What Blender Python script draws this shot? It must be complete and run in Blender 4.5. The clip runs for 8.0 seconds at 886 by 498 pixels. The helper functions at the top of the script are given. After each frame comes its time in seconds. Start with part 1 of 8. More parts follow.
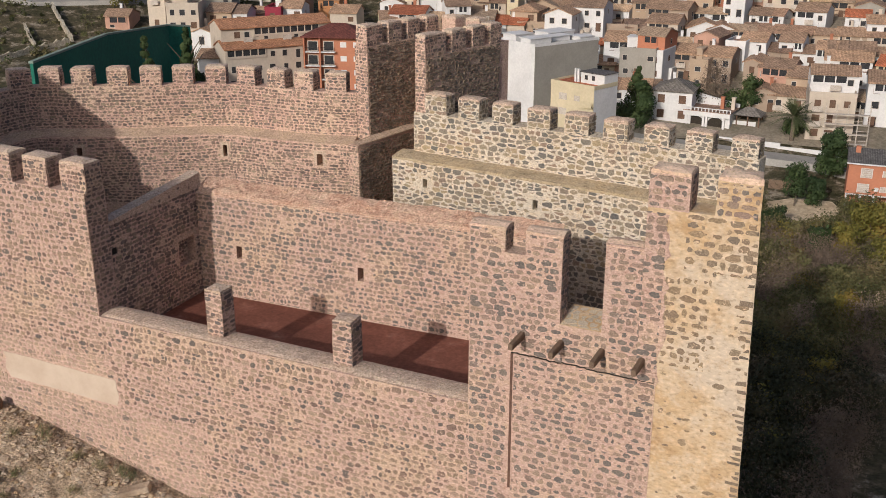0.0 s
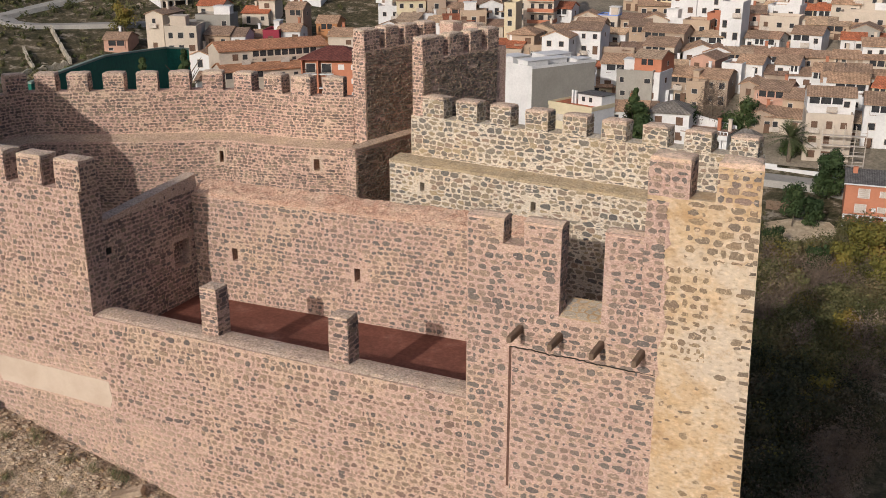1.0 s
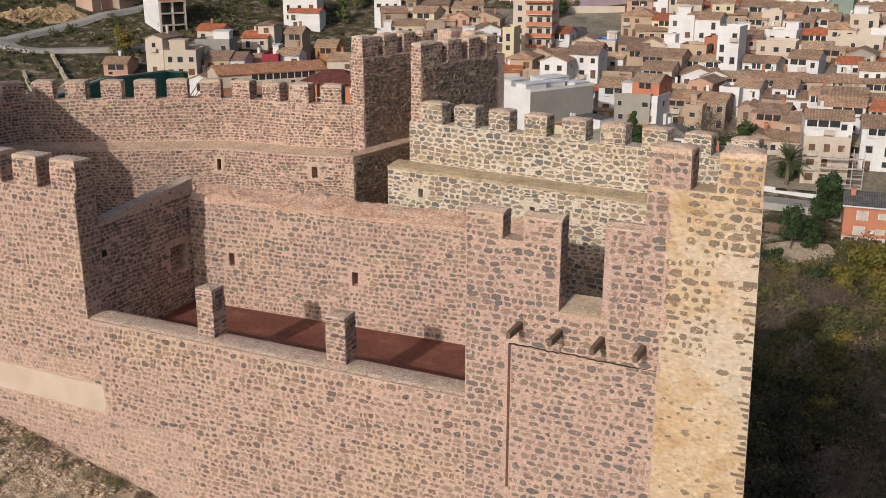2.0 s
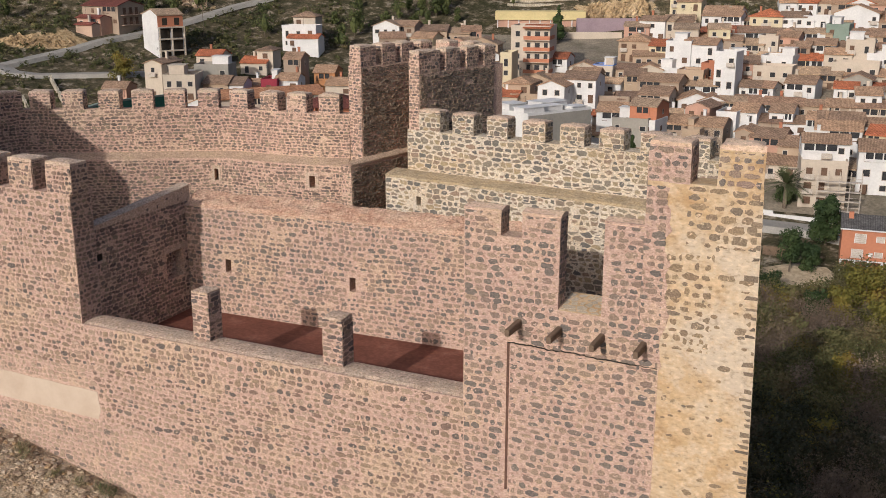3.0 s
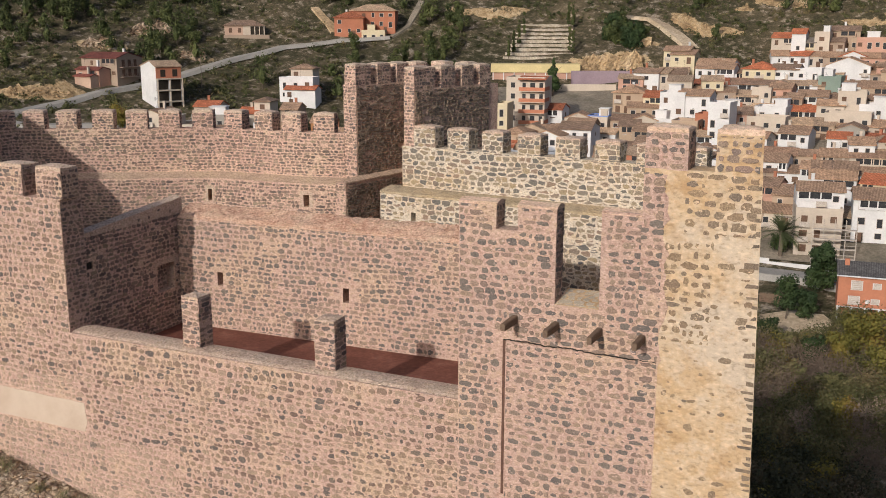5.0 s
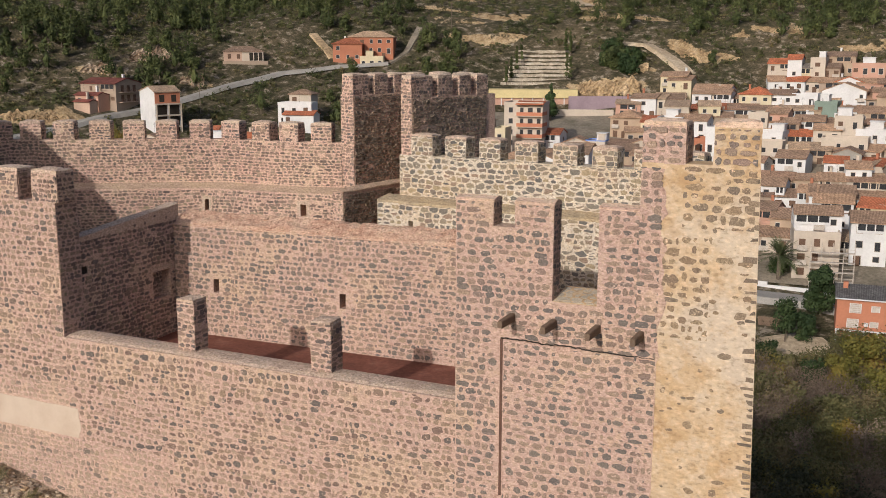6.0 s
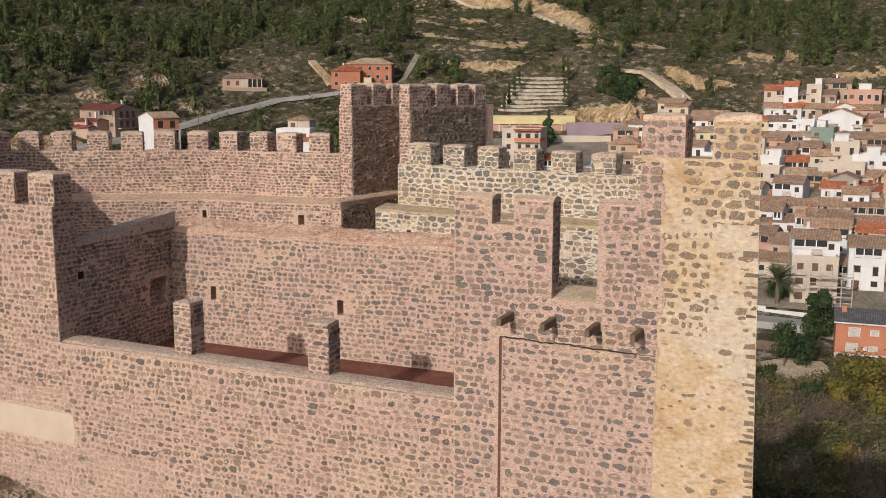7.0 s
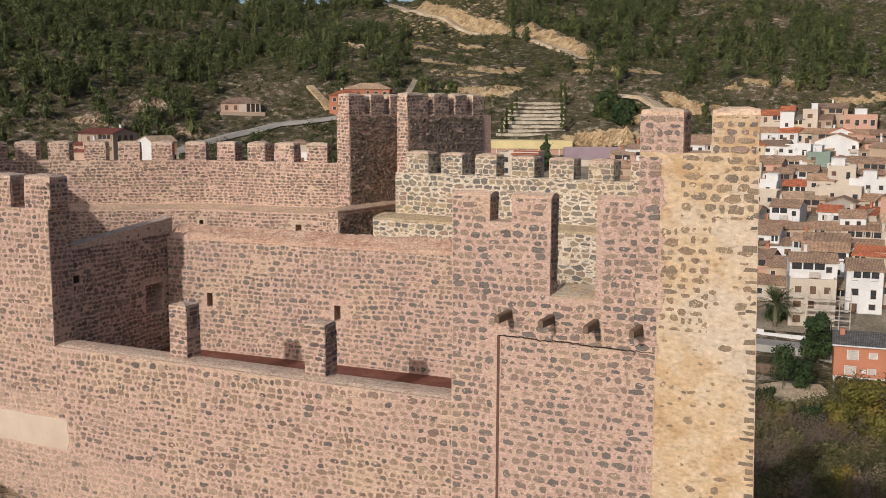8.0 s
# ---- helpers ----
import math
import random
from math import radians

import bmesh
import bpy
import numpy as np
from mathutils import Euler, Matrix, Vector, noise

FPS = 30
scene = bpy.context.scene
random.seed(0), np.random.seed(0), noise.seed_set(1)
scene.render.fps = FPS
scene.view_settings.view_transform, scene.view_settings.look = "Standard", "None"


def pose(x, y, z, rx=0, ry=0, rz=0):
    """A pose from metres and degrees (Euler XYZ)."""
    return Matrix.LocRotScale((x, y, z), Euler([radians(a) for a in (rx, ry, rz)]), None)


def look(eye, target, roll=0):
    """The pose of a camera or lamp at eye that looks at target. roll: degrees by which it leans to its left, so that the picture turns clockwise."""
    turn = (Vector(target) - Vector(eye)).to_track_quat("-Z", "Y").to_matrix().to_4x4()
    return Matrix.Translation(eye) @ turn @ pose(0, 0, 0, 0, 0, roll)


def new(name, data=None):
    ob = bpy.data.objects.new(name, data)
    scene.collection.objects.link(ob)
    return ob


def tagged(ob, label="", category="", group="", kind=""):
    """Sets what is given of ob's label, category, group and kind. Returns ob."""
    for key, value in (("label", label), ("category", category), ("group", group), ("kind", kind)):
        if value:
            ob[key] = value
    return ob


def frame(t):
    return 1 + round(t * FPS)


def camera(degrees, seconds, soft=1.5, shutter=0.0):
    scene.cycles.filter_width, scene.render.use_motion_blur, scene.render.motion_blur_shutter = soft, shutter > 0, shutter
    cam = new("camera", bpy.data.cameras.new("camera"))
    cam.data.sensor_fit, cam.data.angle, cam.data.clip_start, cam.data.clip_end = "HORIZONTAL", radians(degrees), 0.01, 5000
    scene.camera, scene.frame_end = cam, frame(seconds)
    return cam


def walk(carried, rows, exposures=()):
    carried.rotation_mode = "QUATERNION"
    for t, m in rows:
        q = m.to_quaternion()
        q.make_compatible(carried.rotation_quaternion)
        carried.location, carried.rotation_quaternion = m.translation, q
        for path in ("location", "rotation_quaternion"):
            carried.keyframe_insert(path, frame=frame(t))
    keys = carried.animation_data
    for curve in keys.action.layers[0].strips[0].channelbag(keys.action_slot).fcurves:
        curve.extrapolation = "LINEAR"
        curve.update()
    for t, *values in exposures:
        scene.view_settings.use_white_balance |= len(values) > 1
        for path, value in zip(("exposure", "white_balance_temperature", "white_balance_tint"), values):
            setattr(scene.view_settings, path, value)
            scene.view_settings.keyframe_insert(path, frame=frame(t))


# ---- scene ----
# camera and its flight
cam = camera(47.5, 8.0, soft=0.8)
METRES, EYE, TILT, LEAN, TURN = 6.0, 20.0, -20.2, 0.0, 25.8
ROWS = [
    (0.0, 0.0, 0.0, 0.0, 0.0, 0.0, -0.0),
    (0.5, 0.0012, 0.0247, -0.0705, -0.07, 0.73, 0.04),
    (1.0, 0.0013, 0.0485, -0.1367, -0.13, 1.45, 0.04),
    (1.5, 0.0014, 0.0744, -0.1998, -0.17, 2.2, 0.04),
    (3.0, 0.0019, 0.1397, -0.3772, -0.32, 4.5, 0.06),
    (3.5, 0.0032, 0.1632, -0.4346, -0.37, 5.28, 0.06),
    (4.0, 0.0041, 0.1862, -0.4908, -0.42, 6.0, 0.07),
    (4.5, 0.0058, 0.2103, -0.5508, -0.48, 6.83, 0.07),
    (6.0, 0.0144, 0.2724, -0.7192, -0.64, 9.17, 0.12),
    (6.5, 0.0144, 0.2927, -0.7757, -0.68, 9.98, 0.15),
    (7.0, 0.0129, 0.315, -0.83, -0.75, 10.76, 0.15),
    (7.5, 0.011, 0.3365, -0.8844, -0.83, 11.52, 0.16),
    (8.0, 0.013, 0.3568, -0.9336, -0.89, 12.25, 0.14),
]

walk(cam, [(t, pose(0, 0, EYE, TILT, LEAN, TURN) @ pose(METRES * x, METRES * y, METRES * z, 90 + pitch, roll, yaw)) for t, x, y, z, yaw, pitch, roll in ROWS])

# daylight: sun from behind the camera, a little to its left, 24 degrees high
SUN_WAY = Vector((0.076, 1.0, -0.45)).normalized()
sun = new("sun", bpy.data.lights.new("sun", "SUN"))
sun.data.energy, sun.data.angle, sun.data.color = 2.5, radians(0.6), (1.0, 0.948, 0.892)
sun.matrix_world = look((0, 0, 200), Vector((0, 0, 200)) + SUN_WAY)
world = bpy.data.worlds.new("world")
scene.world = world
world.use_nodes = True
wn = world.node_tree.nodes
sky = wn.new("ShaderNodeTexSky")
sky.sky_type, sky.sun_disc = "NISHITA", False
sky.sun_elevation = radians(24)
sky.air_density, sky.dust_density, sky.ozone_density = 0.7, 2.5, 0.8
sky.sun_rotation = math.atan2(-SUN_WAY.x, -SUN_WAY.y)
wn["Background"].inputs["Strength"].default_value = 0.12
world.node_tree.links.new(sky.outputs[0], wn["Background"].inputs[0])
scene.view_settings.exposure = 0.0

# ---- materials ----
def mat(name):
    m = bpy.data.materials.new(name)
    m.use_nodes = True
    return m, m.node_tree.nodes, m.node_tree.links, m.node_tree.nodes["Principled BSDF"]


def ramp(nodes, stops, mode="LINEAR"):
    r = nodes.new("ShaderNodeValToRGB")
    r.color_ramp.interpolation = mode
    el = r.color_ramp.elements
    el[0].position, el[0].color = stops[0][0], (*stops[0][1], 1)
    el[1].position, el[1].color = stops[-1][0], (*stops[-1][1], 1)
    for p, c in stops[1:-1]:
        el.new(p).color = (*c, 1)
    return r


def noise_tex(nodes, links, scale, detail=4, rough=0.6, coord="Object", stretch=(1, 1, 1)):
    tc = nodes.new("ShaderNodeTexCoord") if coord == "Object" else nodes.new("ShaderNodeNewGeometry")
    mp = nodes.new("ShaderNodeMapping")
    mp.inputs["Scale"].default_value = stretch
    n = nodes.new("ShaderNodeTexNoise")
    n.inputs["Scale"].default_value, n.inputs["Detail"].default_value, n.inputs["Roughness"].default_value = scale, detail, rough
    links.new(tc.outputs["Object" if coord == "Object" else "Position"], mp.inputs["Vector"])
    links.new(mp.outputs[0], n.inputs["Vector"])
    return n


def mixed(nodes, links, a, b, f, how="MIX"):
    m = nodes.new("ShaderNodeMix")
    m.data_type, m.blend_type = "RGBA", how
    for sock, v in ((m.inputs[6], a), (m.inputs[7], b), (m.inputs[0], f)):
        if hasattr(v, "is_output"):
            links.new(v, sock)
        elif isinstance(v, tuple):
            sock.default_value = (*v, 1)
        else:
            sock.default_value = v
    return m.outputs[2]


def surface(name, stops, scale=1.0, fine=18.0, rough=0.9, bump=0.4, bump_dist=0.02, fine_amount=0.35, spread=None, stretch=(1, 1, 1), metal=0.0, smear=None):
    """Colour from a large noise through stops, darkened and lightened by a fine one, with fine relief; smear: mortar wiped over it in patches."""
    m, nodes, links, bsdf = mat(name)
    big = noise_tex(nodes, links, scale, 5, 0.6, "World", stretch)
    small = noise_tex(nodes, links, fine, 6, 0.7, "World", stretch)
    r = ramp(nodes, stops)
    links.new(big.outputs[0], r.inputs[0])
    g = ramp(nodes, [(0.38, (0.45, 0.45, 0.45)), (0.5, (0.95, 0.95, 0.95)), (0.62, (1.5, 1.5, 1.5))])
    links.new(small.outputs[0], g.inputs[0])
    col = r.outputs[0]
    if spread:
        ob, geo, add = nodes.new("ShaderNodeObjectInfo"), nodes.new("ShaderNodeNewGeometry"), nodes.new("ShaderNodeMath")
        links.new(ob.outputs["Random"], add.inputs[0])
        links.new(geo.outputs["Random Per Island"], add.inputs[1])
        fr = nodes.new("ShaderNodeMath")
        fr.operation = "FRACT"
        links.new(add.outputs[0], fr.inputs[0])
        r2 = ramp(nodes, spread, "LINEAR")
        links.new(fr.outputs[0], r2.inputs[0])
        col = mixed(nodes, links, col, r2.outputs[0], 0.85)
    if smear:
        wipe = noise_tex(nodes, links, 8.5, 4, 0.65, "World", (1, 1, 1.5))
        k = ramp(nodes, [(smear[1], (0, 0, 0)), (smear[1] + 0.07, (1, 1, 1))])
        links.new(wipe.outputs[0], k.inputs[0])
        col = mixed(nodes, links, col, smear[0], k.outputs[0])
    col = mixed(nodes, links, col, g.outputs[0], fine_amount, "MULTIPLY")
    links.new(col, bsdf.inputs["Base Color"])
    bsdf.inputs["Roughness"].default_value = rough
    bsdf.inputs["Metallic"].default_value = metal
    bsdf.inputs["Specular IOR Level"].default_value = 0.25
    b = nodes.new("ShaderNodeBump")
    b.inputs["Strength"].default_value, b.inputs["Distance"].default_value = bump, bump_dist
    links.new(small.outputs[0], b.inputs["Height"])
    links.new(b.outputs[0], bsdf.inputs["Normal"])
    return m


def masonry(name, stops, tint=((0.66, 0.44, 0.345), (0.40, 0.255, 0.20), (0.66, 0.50, 0.33)), patch=0.6, big=0.45, grain=0.42, coarse=1.0):
    """Lime mortar: broad stains, hand-sized smears of two other tints, and a gritty grain."""
    m, nodes, links, bsdf = mat(name)
    n1, n2, n3, n4 = (noise_tex(nodes, links, sc, 5, r, "World") for sc, r in ((big, 0.6), (5.0 * coarse, 0.65), (9.0 * coarse, 0.7), (42.0, 0.75)))
    r1 = ramp(nodes, stops)
    links.new(n1.outputs[0], r1.inputs[0])
    r2 = ramp(nodes, [(0.40, tint[1]), (0.5, tint[0]), (0.60, tint[2])])
    links.new(n2.outputs[0], r2.inputs[0])
    k = ramp(nodes, [(0.44, (0, 0, 0)), (0.56, (1, 1, 1))])
    links.new(n3.outputs[0], k.inputs[0])
    sc = nodes.new("ShaderNodeMath")
    sc.operation = "MULTIPLY"
    sc.inputs[1].default_value = patch
    links.new(k.outputs[0], sc.inputs[0])
    col = mixed(nodes, links, r1.outputs[0], r2.outputs[0], sc.outputs[0])
    g = ramp(nodes, [(0.38, (0.50, 0.47, 0.45)), (0.5, (1.0, 1.0, 1.0)), (0.62, (1.40, 1.38, 1.34))])
    links.new(n4.outputs[0], g.inputs[0])
    col = mixed(nodes, links, col, g.outputs[0], grain, "MULTIPLY")
    n5 = noise_tex(nodes, links, 15.0 * max(0.5, coarse), 4, 0.6, "World", (1, 1, 1.7))
    fl = ramp(nodes, [(0.34, (0.40, 0.34, 0.31)), (0.44, (0.92, 0.90, 0.88)), (0.55, (1, 1, 1)), (0.64, (1.34, 1.36, 1.38))])
    links.new(n5.outputs[0], fl.inputs[0])
    col = mixed(nodes, links, col, fl.outputs[0], min(1.0, 0.35 + grain), "MULTIPLY")
    links.new(col, bsdf.inputs["Base Color"])
    bsdf.inputs["Roughness"].default_value = 0.95
    bsdf.inputs["Specular IOR Level"].default_value = 0.15
    h = nodes.new("ShaderNodeMath")
    h.operation = "MULTIPLY_ADD"
    h.inputs[1].default_value = 1.6
    links.new(n3.outputs[0], h.inputs[0]), links.new(n4.outputs[0], h.inputs[2])
    b = nodes.new("ShaderNodeBump")
    b.inputs["Strength"].default_value, b.inputs["Distance"].default_value = 0.7, 0.03
    links.new(h.outputs[0], b.inputs["Height"])
    links.new(b.outputs[0], bsdf.inputs["Normal"])
    return m


# stones run from near-black basalt grey through brown and rose to buff
STONES = [(0.0, (0.120, 0.092, 0.084)), (0.12, (0.175, 0.135, 0.118)), (0.22, (0.150, 0.125, 0.120)), (0.34, (0.245, 0.160, 0.130)), (0.46, (0.330, 0.225, 0.170)), (0.56, (0.200, 0.145, 0.122)), (0.66, (0.370, 0.270, 0.185)), (0.78, (0.290, 0.190, 0.155)), (0.9, (0.430, 0.315, 0.230)), (1.0, (0.160, 0.125, 0.115))]
STONES_FRONT = [(0.0, (0.116, 0.098, 0.091)), (0.11, (0.154, 0.129, 0.116)), (0.18, (0.199, 0.157, 0.129)), (0.23, (0.171, 0.113, 0.093)), (0.32, (0.249, 0.161, 0.129)), (0.46, (0.286, 0.204, 0.145)), (0.58, (0.348, 0.247, 0.168)), (0.68, (0.314, 0.220, 0.156)), (0.78, (0.391, 0.273, 0.210)), (0.88, (0.423, 0.301, 0.225)), (1.0, (0.373, 0.277, 0.193))]
STONES_BLOCK = [(0.0, (0.144, 0.125, 0.118)), (0.16, (0.216, 0.180, 0.154)), (0.26, (0.168, 0.140, 0.129)), (0.36, (0.259, 0.198, 0.161)), (0.48, (0.331, 0.241, 0.180)), (0.6, (0.398, 0.285, 0.201)), (0.7, (0.245, 0.170, 0.142)), (0.8, (0.370, 0.266, 0.194)), (0.9, (0.322, 0.220, 0.178)), (1.0, (0.182, 0.154, 0.140))]
STONES_ROSE = [(0.0, (0.125, 0.095, 0.085)), (0.15, (0.190, 0.138, 0.115)), (0.3, (0.290, 0.200, 0.160)), (0.42, (0.155, 0.128, 0.118)), (0.55, (0.350, 0.255, 0.185)), (0.7, (0.225, 0.150, 0.125)), (0.82, (0.400, 0.290, 0.220)), (0.92, (0.330, 0.260, 0.175)), (1.0, (0.160, 0.130, 0.117))]
STONES_PALE = [(0.0, (0.120, 0.112, 0.108)), (0.16, (0.190, 0.170, 0.145)), (0.3, (0.300, 0.250, 0.185)), (0.42, (0.400, 0.305, 0.180)), (0.54, (0.165, 0.150, 0.138)), (0.66, (0.440, 0.330, 0.195)), (0.78, (0.250, 0.205, 0.160)), (0.9, (0.345, 0.235, 0.165)), (1.0, (0.145, 0.132, 0.122))]
STONES_OCHRE = [(0.0, (0.296, 0.210, 0.132)), (0.2, (0.232, 0.164, 0.116)), (0.4, (0.360, 0.256, 0.156)), (0.6, (0.272, 0.186, 0.122)), (0.75, (0.384, 0.280, 0.176)), (0.9, (0.188, 0.148, 0.120)), (1.0, (0.328, 0.238, 0.150))]
MORTAR = masonry("lime_mortar_pink", [(0.40, (0.538, 0.376, 0.312)), (0.5, (0.568, 0.396, 0.319)), (0.60, (0.576, 0.422, 0.310))], ((0.629, 0.471, 0.393), (0.447, 0.269, 0.213), (0.606, 0.440, 0.296)), 0.5, 0.45, 0.30)
MORTAR_BACK = masonry("lime_mortar_rose", [(0.40, (0.572, 0.381, 0.309)), (0.5, (0.649, 0.454, 0.355)), (0.60, (0.660, 0.492, 0.366))], ((0.683, 0.470, 0.379), (0.396, 0.264, 0.215), (0.660, 0.517, 0.366)))
MORTAR_PALE = masonry("lime_mortar_pale", [(0.40, (0.570, 0.484, 0.375)), (0.5, (0.679, 0.603, 0.494)), (0.60, (0.608, 0.494, 0.361))], ((0.722, 0.660, 0.560), (0.427, 0.351, 0.271), (0.646, 0.513, 0.342)), 0.65)
MORTAR_OCHRE = masonry("lime_render_ochre", [(0.36, (0.504, 0.325, 0.175)), (0.45, (0.582, 0.407, 0.238)), (0.54, (0.621, 0.461, 0.296)), (0.62, (0.630, 0.519, 0.398))], ((0.708, 0.572, 0.407), (0.524, 0.349, 0.199), (0.660, 0.553, 0.427)), 0.55, 0.5, 0.08, 0.3)
STONE = surface("field_stone", [(0.3, (0.14, 0.12, 0.12)), (0.7, (0.28, 0.22, 0.18))], 6, 32, bump=0.9, bump_dist=0.025, fine_amount=0.6, spread=STONES, smear=((0.52, 0.37, 0.295), 0.60))
STONE_F = surface("worn_field_stone", [(0.3, (0.2, 0.16, 0.14)), (0.7, (0.40, 0.30, 0.23))], 6, 32, bump=0.9, bump_dist=0.025, fine_amount=0.6, spread=STONES_FRONT, smear=((0.57, 0.42, 0.33), 0.58))
STONE_L = surface("faint_tan_stone", [(0.3, (0.264, 0.194, 0.150)), (0.7, (0.396, 0.290, 0.220))], 6, 32, bump=0.9, bump_dist=0.025, fine_amount=0.6, spread=[(0.0, (0.176, 0.145, 0.128)), (0.09, (0.273, 0.211, 0.167)), (0.2, (0.352, 0.260, 0.198)), (0.4, (0.422, 0.308, 0.224)), (0.6, (0.378, 0.282, 0.198)), (0.8, (0.466, 0.343, 0.255)), (1.0, (0.405, 0.295, 0.220))], smear=((0.528, 0.396, 0.308), 0.55))
STONE_C = surface("squared_field_stone", [(0.3, (0.16, 0.14, 0.13)), (0.7, (0.34, 0.27, 0.21))], 6, 32, bump=0.9, bump_dist=0.025, fine_amount=0.6, spread=STONES_BLOCK, smear=((0.60, 0.45, 0.37), 0.60))
STONE_T = surface("rosy_field_stone", [(0.3, (0.2, 0.16, 0.14)), (0.7, (0.40, 0.30, 0.23))], 6, 32, bump=0.9, bump_dist=0.025, fine_amount=0.6, spread=STONES_ROSE, smear=((0.58, 0.42, 0.33), 0.61))
STONE_W = surface("grey_field_stone", [(0.3, (0.16, 0.15, 0.15)), (0.7, (0.30, 0.26, 0.21))], 6, 30, bump=0.9, bump_dist=0.025, fine_amount=0.6, spread=STONES_PALE, smear=((0.62, 0.53, 0.42), 0.62))
STONE_O = surface("tan_rubble_stone", [(0.3, (0.26, 0.20, 0.15)), (0.7, (0.40, 0.30, 0.20))], 6, 30, bump=0.9, bump_dist=0.02, fine_amount=0.6, spread=STONES_OCHRE, smear=((0.66, 0.50, 0.34), 0.58))
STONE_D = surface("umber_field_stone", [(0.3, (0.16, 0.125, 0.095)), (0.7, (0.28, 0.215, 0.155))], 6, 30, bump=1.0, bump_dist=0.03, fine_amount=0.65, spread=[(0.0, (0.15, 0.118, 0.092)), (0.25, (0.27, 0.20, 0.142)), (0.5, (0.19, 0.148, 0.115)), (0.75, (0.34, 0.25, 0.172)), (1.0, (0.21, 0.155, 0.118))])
FLAG = surface("pale_flagstone", [(0.3, (0.44, 0.36, 0.26)), (0.7, (0.60, 0.50, 0.37))], 5, 30, bump=0.6, bump_dist=0.02, fine_amount=0.45, spread=[(0.0, (0.40, 0.34, 0.26)), (0.5, (0.56, 0.46, 0.33)), (1.0, (0.50, 0.42, 0.33))])
CAP = masonry("mortar_capping", [(0.4, (0.54, 0.395, 0.305)), (0.5, (0.64, 0.485, 0.38)), (0.6, (0.60, 0.475, 0.36))], ((0.69, 0.55, 0.44), (0.43, 0.31, 0.24), (0.59, 0.47, 0.32)), 0.65, 1.2)
CAP_FRESH = masonry("fresh_mortar_capping", [(0.4, (0.686, 0.480, 0.354)), (0.5, (0.770, 0.559, 0.419)), (0.6, (0.738, 0.549, 0.396))], ((0.801, 0.608, 0.460), (0.562, 0.392, 0.285), (0.707, 0.529, 0.350)), 0.5, 1.2, 0.25)
LEDGE = masonry("weathered_ledge", [(0.4, (0.506, 0.368, 0.270)), (0.5, (0.632, 0.466, 0.345)), (0.6, (0.644, 0.483, 0.333))], ((0.690, 0.517, 0.391), (0.414, 0.299, 0.218), (0.529, 0.397, 0.253)), 0.6, 1.2)
LEDGE_TAN = masonry("tan_ledge", [(0.4, (0.36, 0.285, 0.185)), (0.5, (0.47, 0.375, 0.255)), (0.6, (0.52, 0.40, 0.25))], ((0.54, 0.43, 0.30), (0.28, 0.225, 0.155), (0.46, 0.345, 0.20)), 0.6, 1.2)
COPING = masonry("grey_coping", [(0.4, (0.517, 0.380, 0.288)), (0.5, (0.627, 0.468, 0.363)), (0.6, (0.572, 0.446, 0.343))], ((0.682, 0.522, 0.407), (0.396, 0.288, 0.220), (0.583, 0.424, 0.292)), 0.6, 1.2)
RUBBLE = masonry("red_rubble_core", [(0.38, (0.46, 0.265, 0.185)), (0.5, (0.60, 0.385, 0.275)), (0.62, (0.63, 0.45, 0.33))], ((0.68, 0.47, 0.35), (0.36, 0.20, 0.14), (0.56, 0.40, 0.27)), 0.7, 1.0)
TERRACOTTA = surface("terracotta_floor", [(0.3, (0.15, 0.055, 0.038)), (0.55, (0.21, 0.08, 0.055)), (0.64, (0.25, 0.11, 0.08)), (0.72, (0.38, 0.25, 0.19))], 0.7, 8, rough=0.75, bump=0.2)
# near-black: the facing's joint, and shade painted into slits, arches and openings
DARK = surface("joint_and_deep_shade", [(0.3, (0.03, 0.025, 0.02)), (0.7, (0.05, 0.04, 0.03))], 3, 20)
WOOD = surface("weathered_beam", [(0.3, (0.14, 0.09, 0.06)), (0.7, (0.24, 0.17, 0.12))], 6, 40, stretch=(8, 1, 8), bump=0.6)
PLASTER = surface("pale_render_band", [(0.38, (0.50, 0.39, 0.30)), (0.62, (0.58, 0.475, 0.375))], 0.9, 30, bump=0.2, fine_amount=0.15)
JOINT = surface("dark_joint", [(0.3, (0.10, 0.055, 0.04)), (0.7, (0.17, 0.09, 0.065))], 5, 30)
EARTH = surface("stony_earth", [(0.36, (0.24, 0.17, 0.11)), (0.45, (0.44, 0.33, 0.225)), (0.52, (0.56, 0.42, 0.29)), (0.64, (0.68, 0.54, 0.40))], 2.2, 13, bump=1.0, bump_dist=0.14, fine_amount=0.85)
EARTH_DARK = surface("turned_brown_earth", [(0.38, (0.08, 0.062, 0.04)), (0.62, (0.17, 0.13, 0.085))], 0.5, 3, bump=0.8, bump_dist=0.15, fine_amount=0.6)
ROCK = surface("pale_rock", [(0.38, (0.32, 0.235, 0.165)), (0.62, (0.52, 0.40, 0.29))], 1.5, 9, bump=1.0, bump_dist=0.06)

BROWN_ROCK = surface("brown_rock", [(0.38, (0.15, 0.085, 0.055)), (0.62, (0.24, 0.15, 0.10))], 2.5, 12, bump=1.0, bump_dist=0.05)
RUBBLE_STONE = surface("rubble_stones", [(0.3, (0.3, 0.23, 0.16)), (0.7, (0.45, 0.35, 0.25))], 4, 14, bump=0.8, spread=[(0.0, (0.22, 0.145, 0.105)), (0.3, (0.46, 0.34, 0.235)), (0.5, (0.34, 0.27, 0.21)), (0.7, (0.60, 0.48, 0.35)), (0.85, (0.42, 0.28, 0.15)), (1.0, (0.26, 0.215, 0.18))])


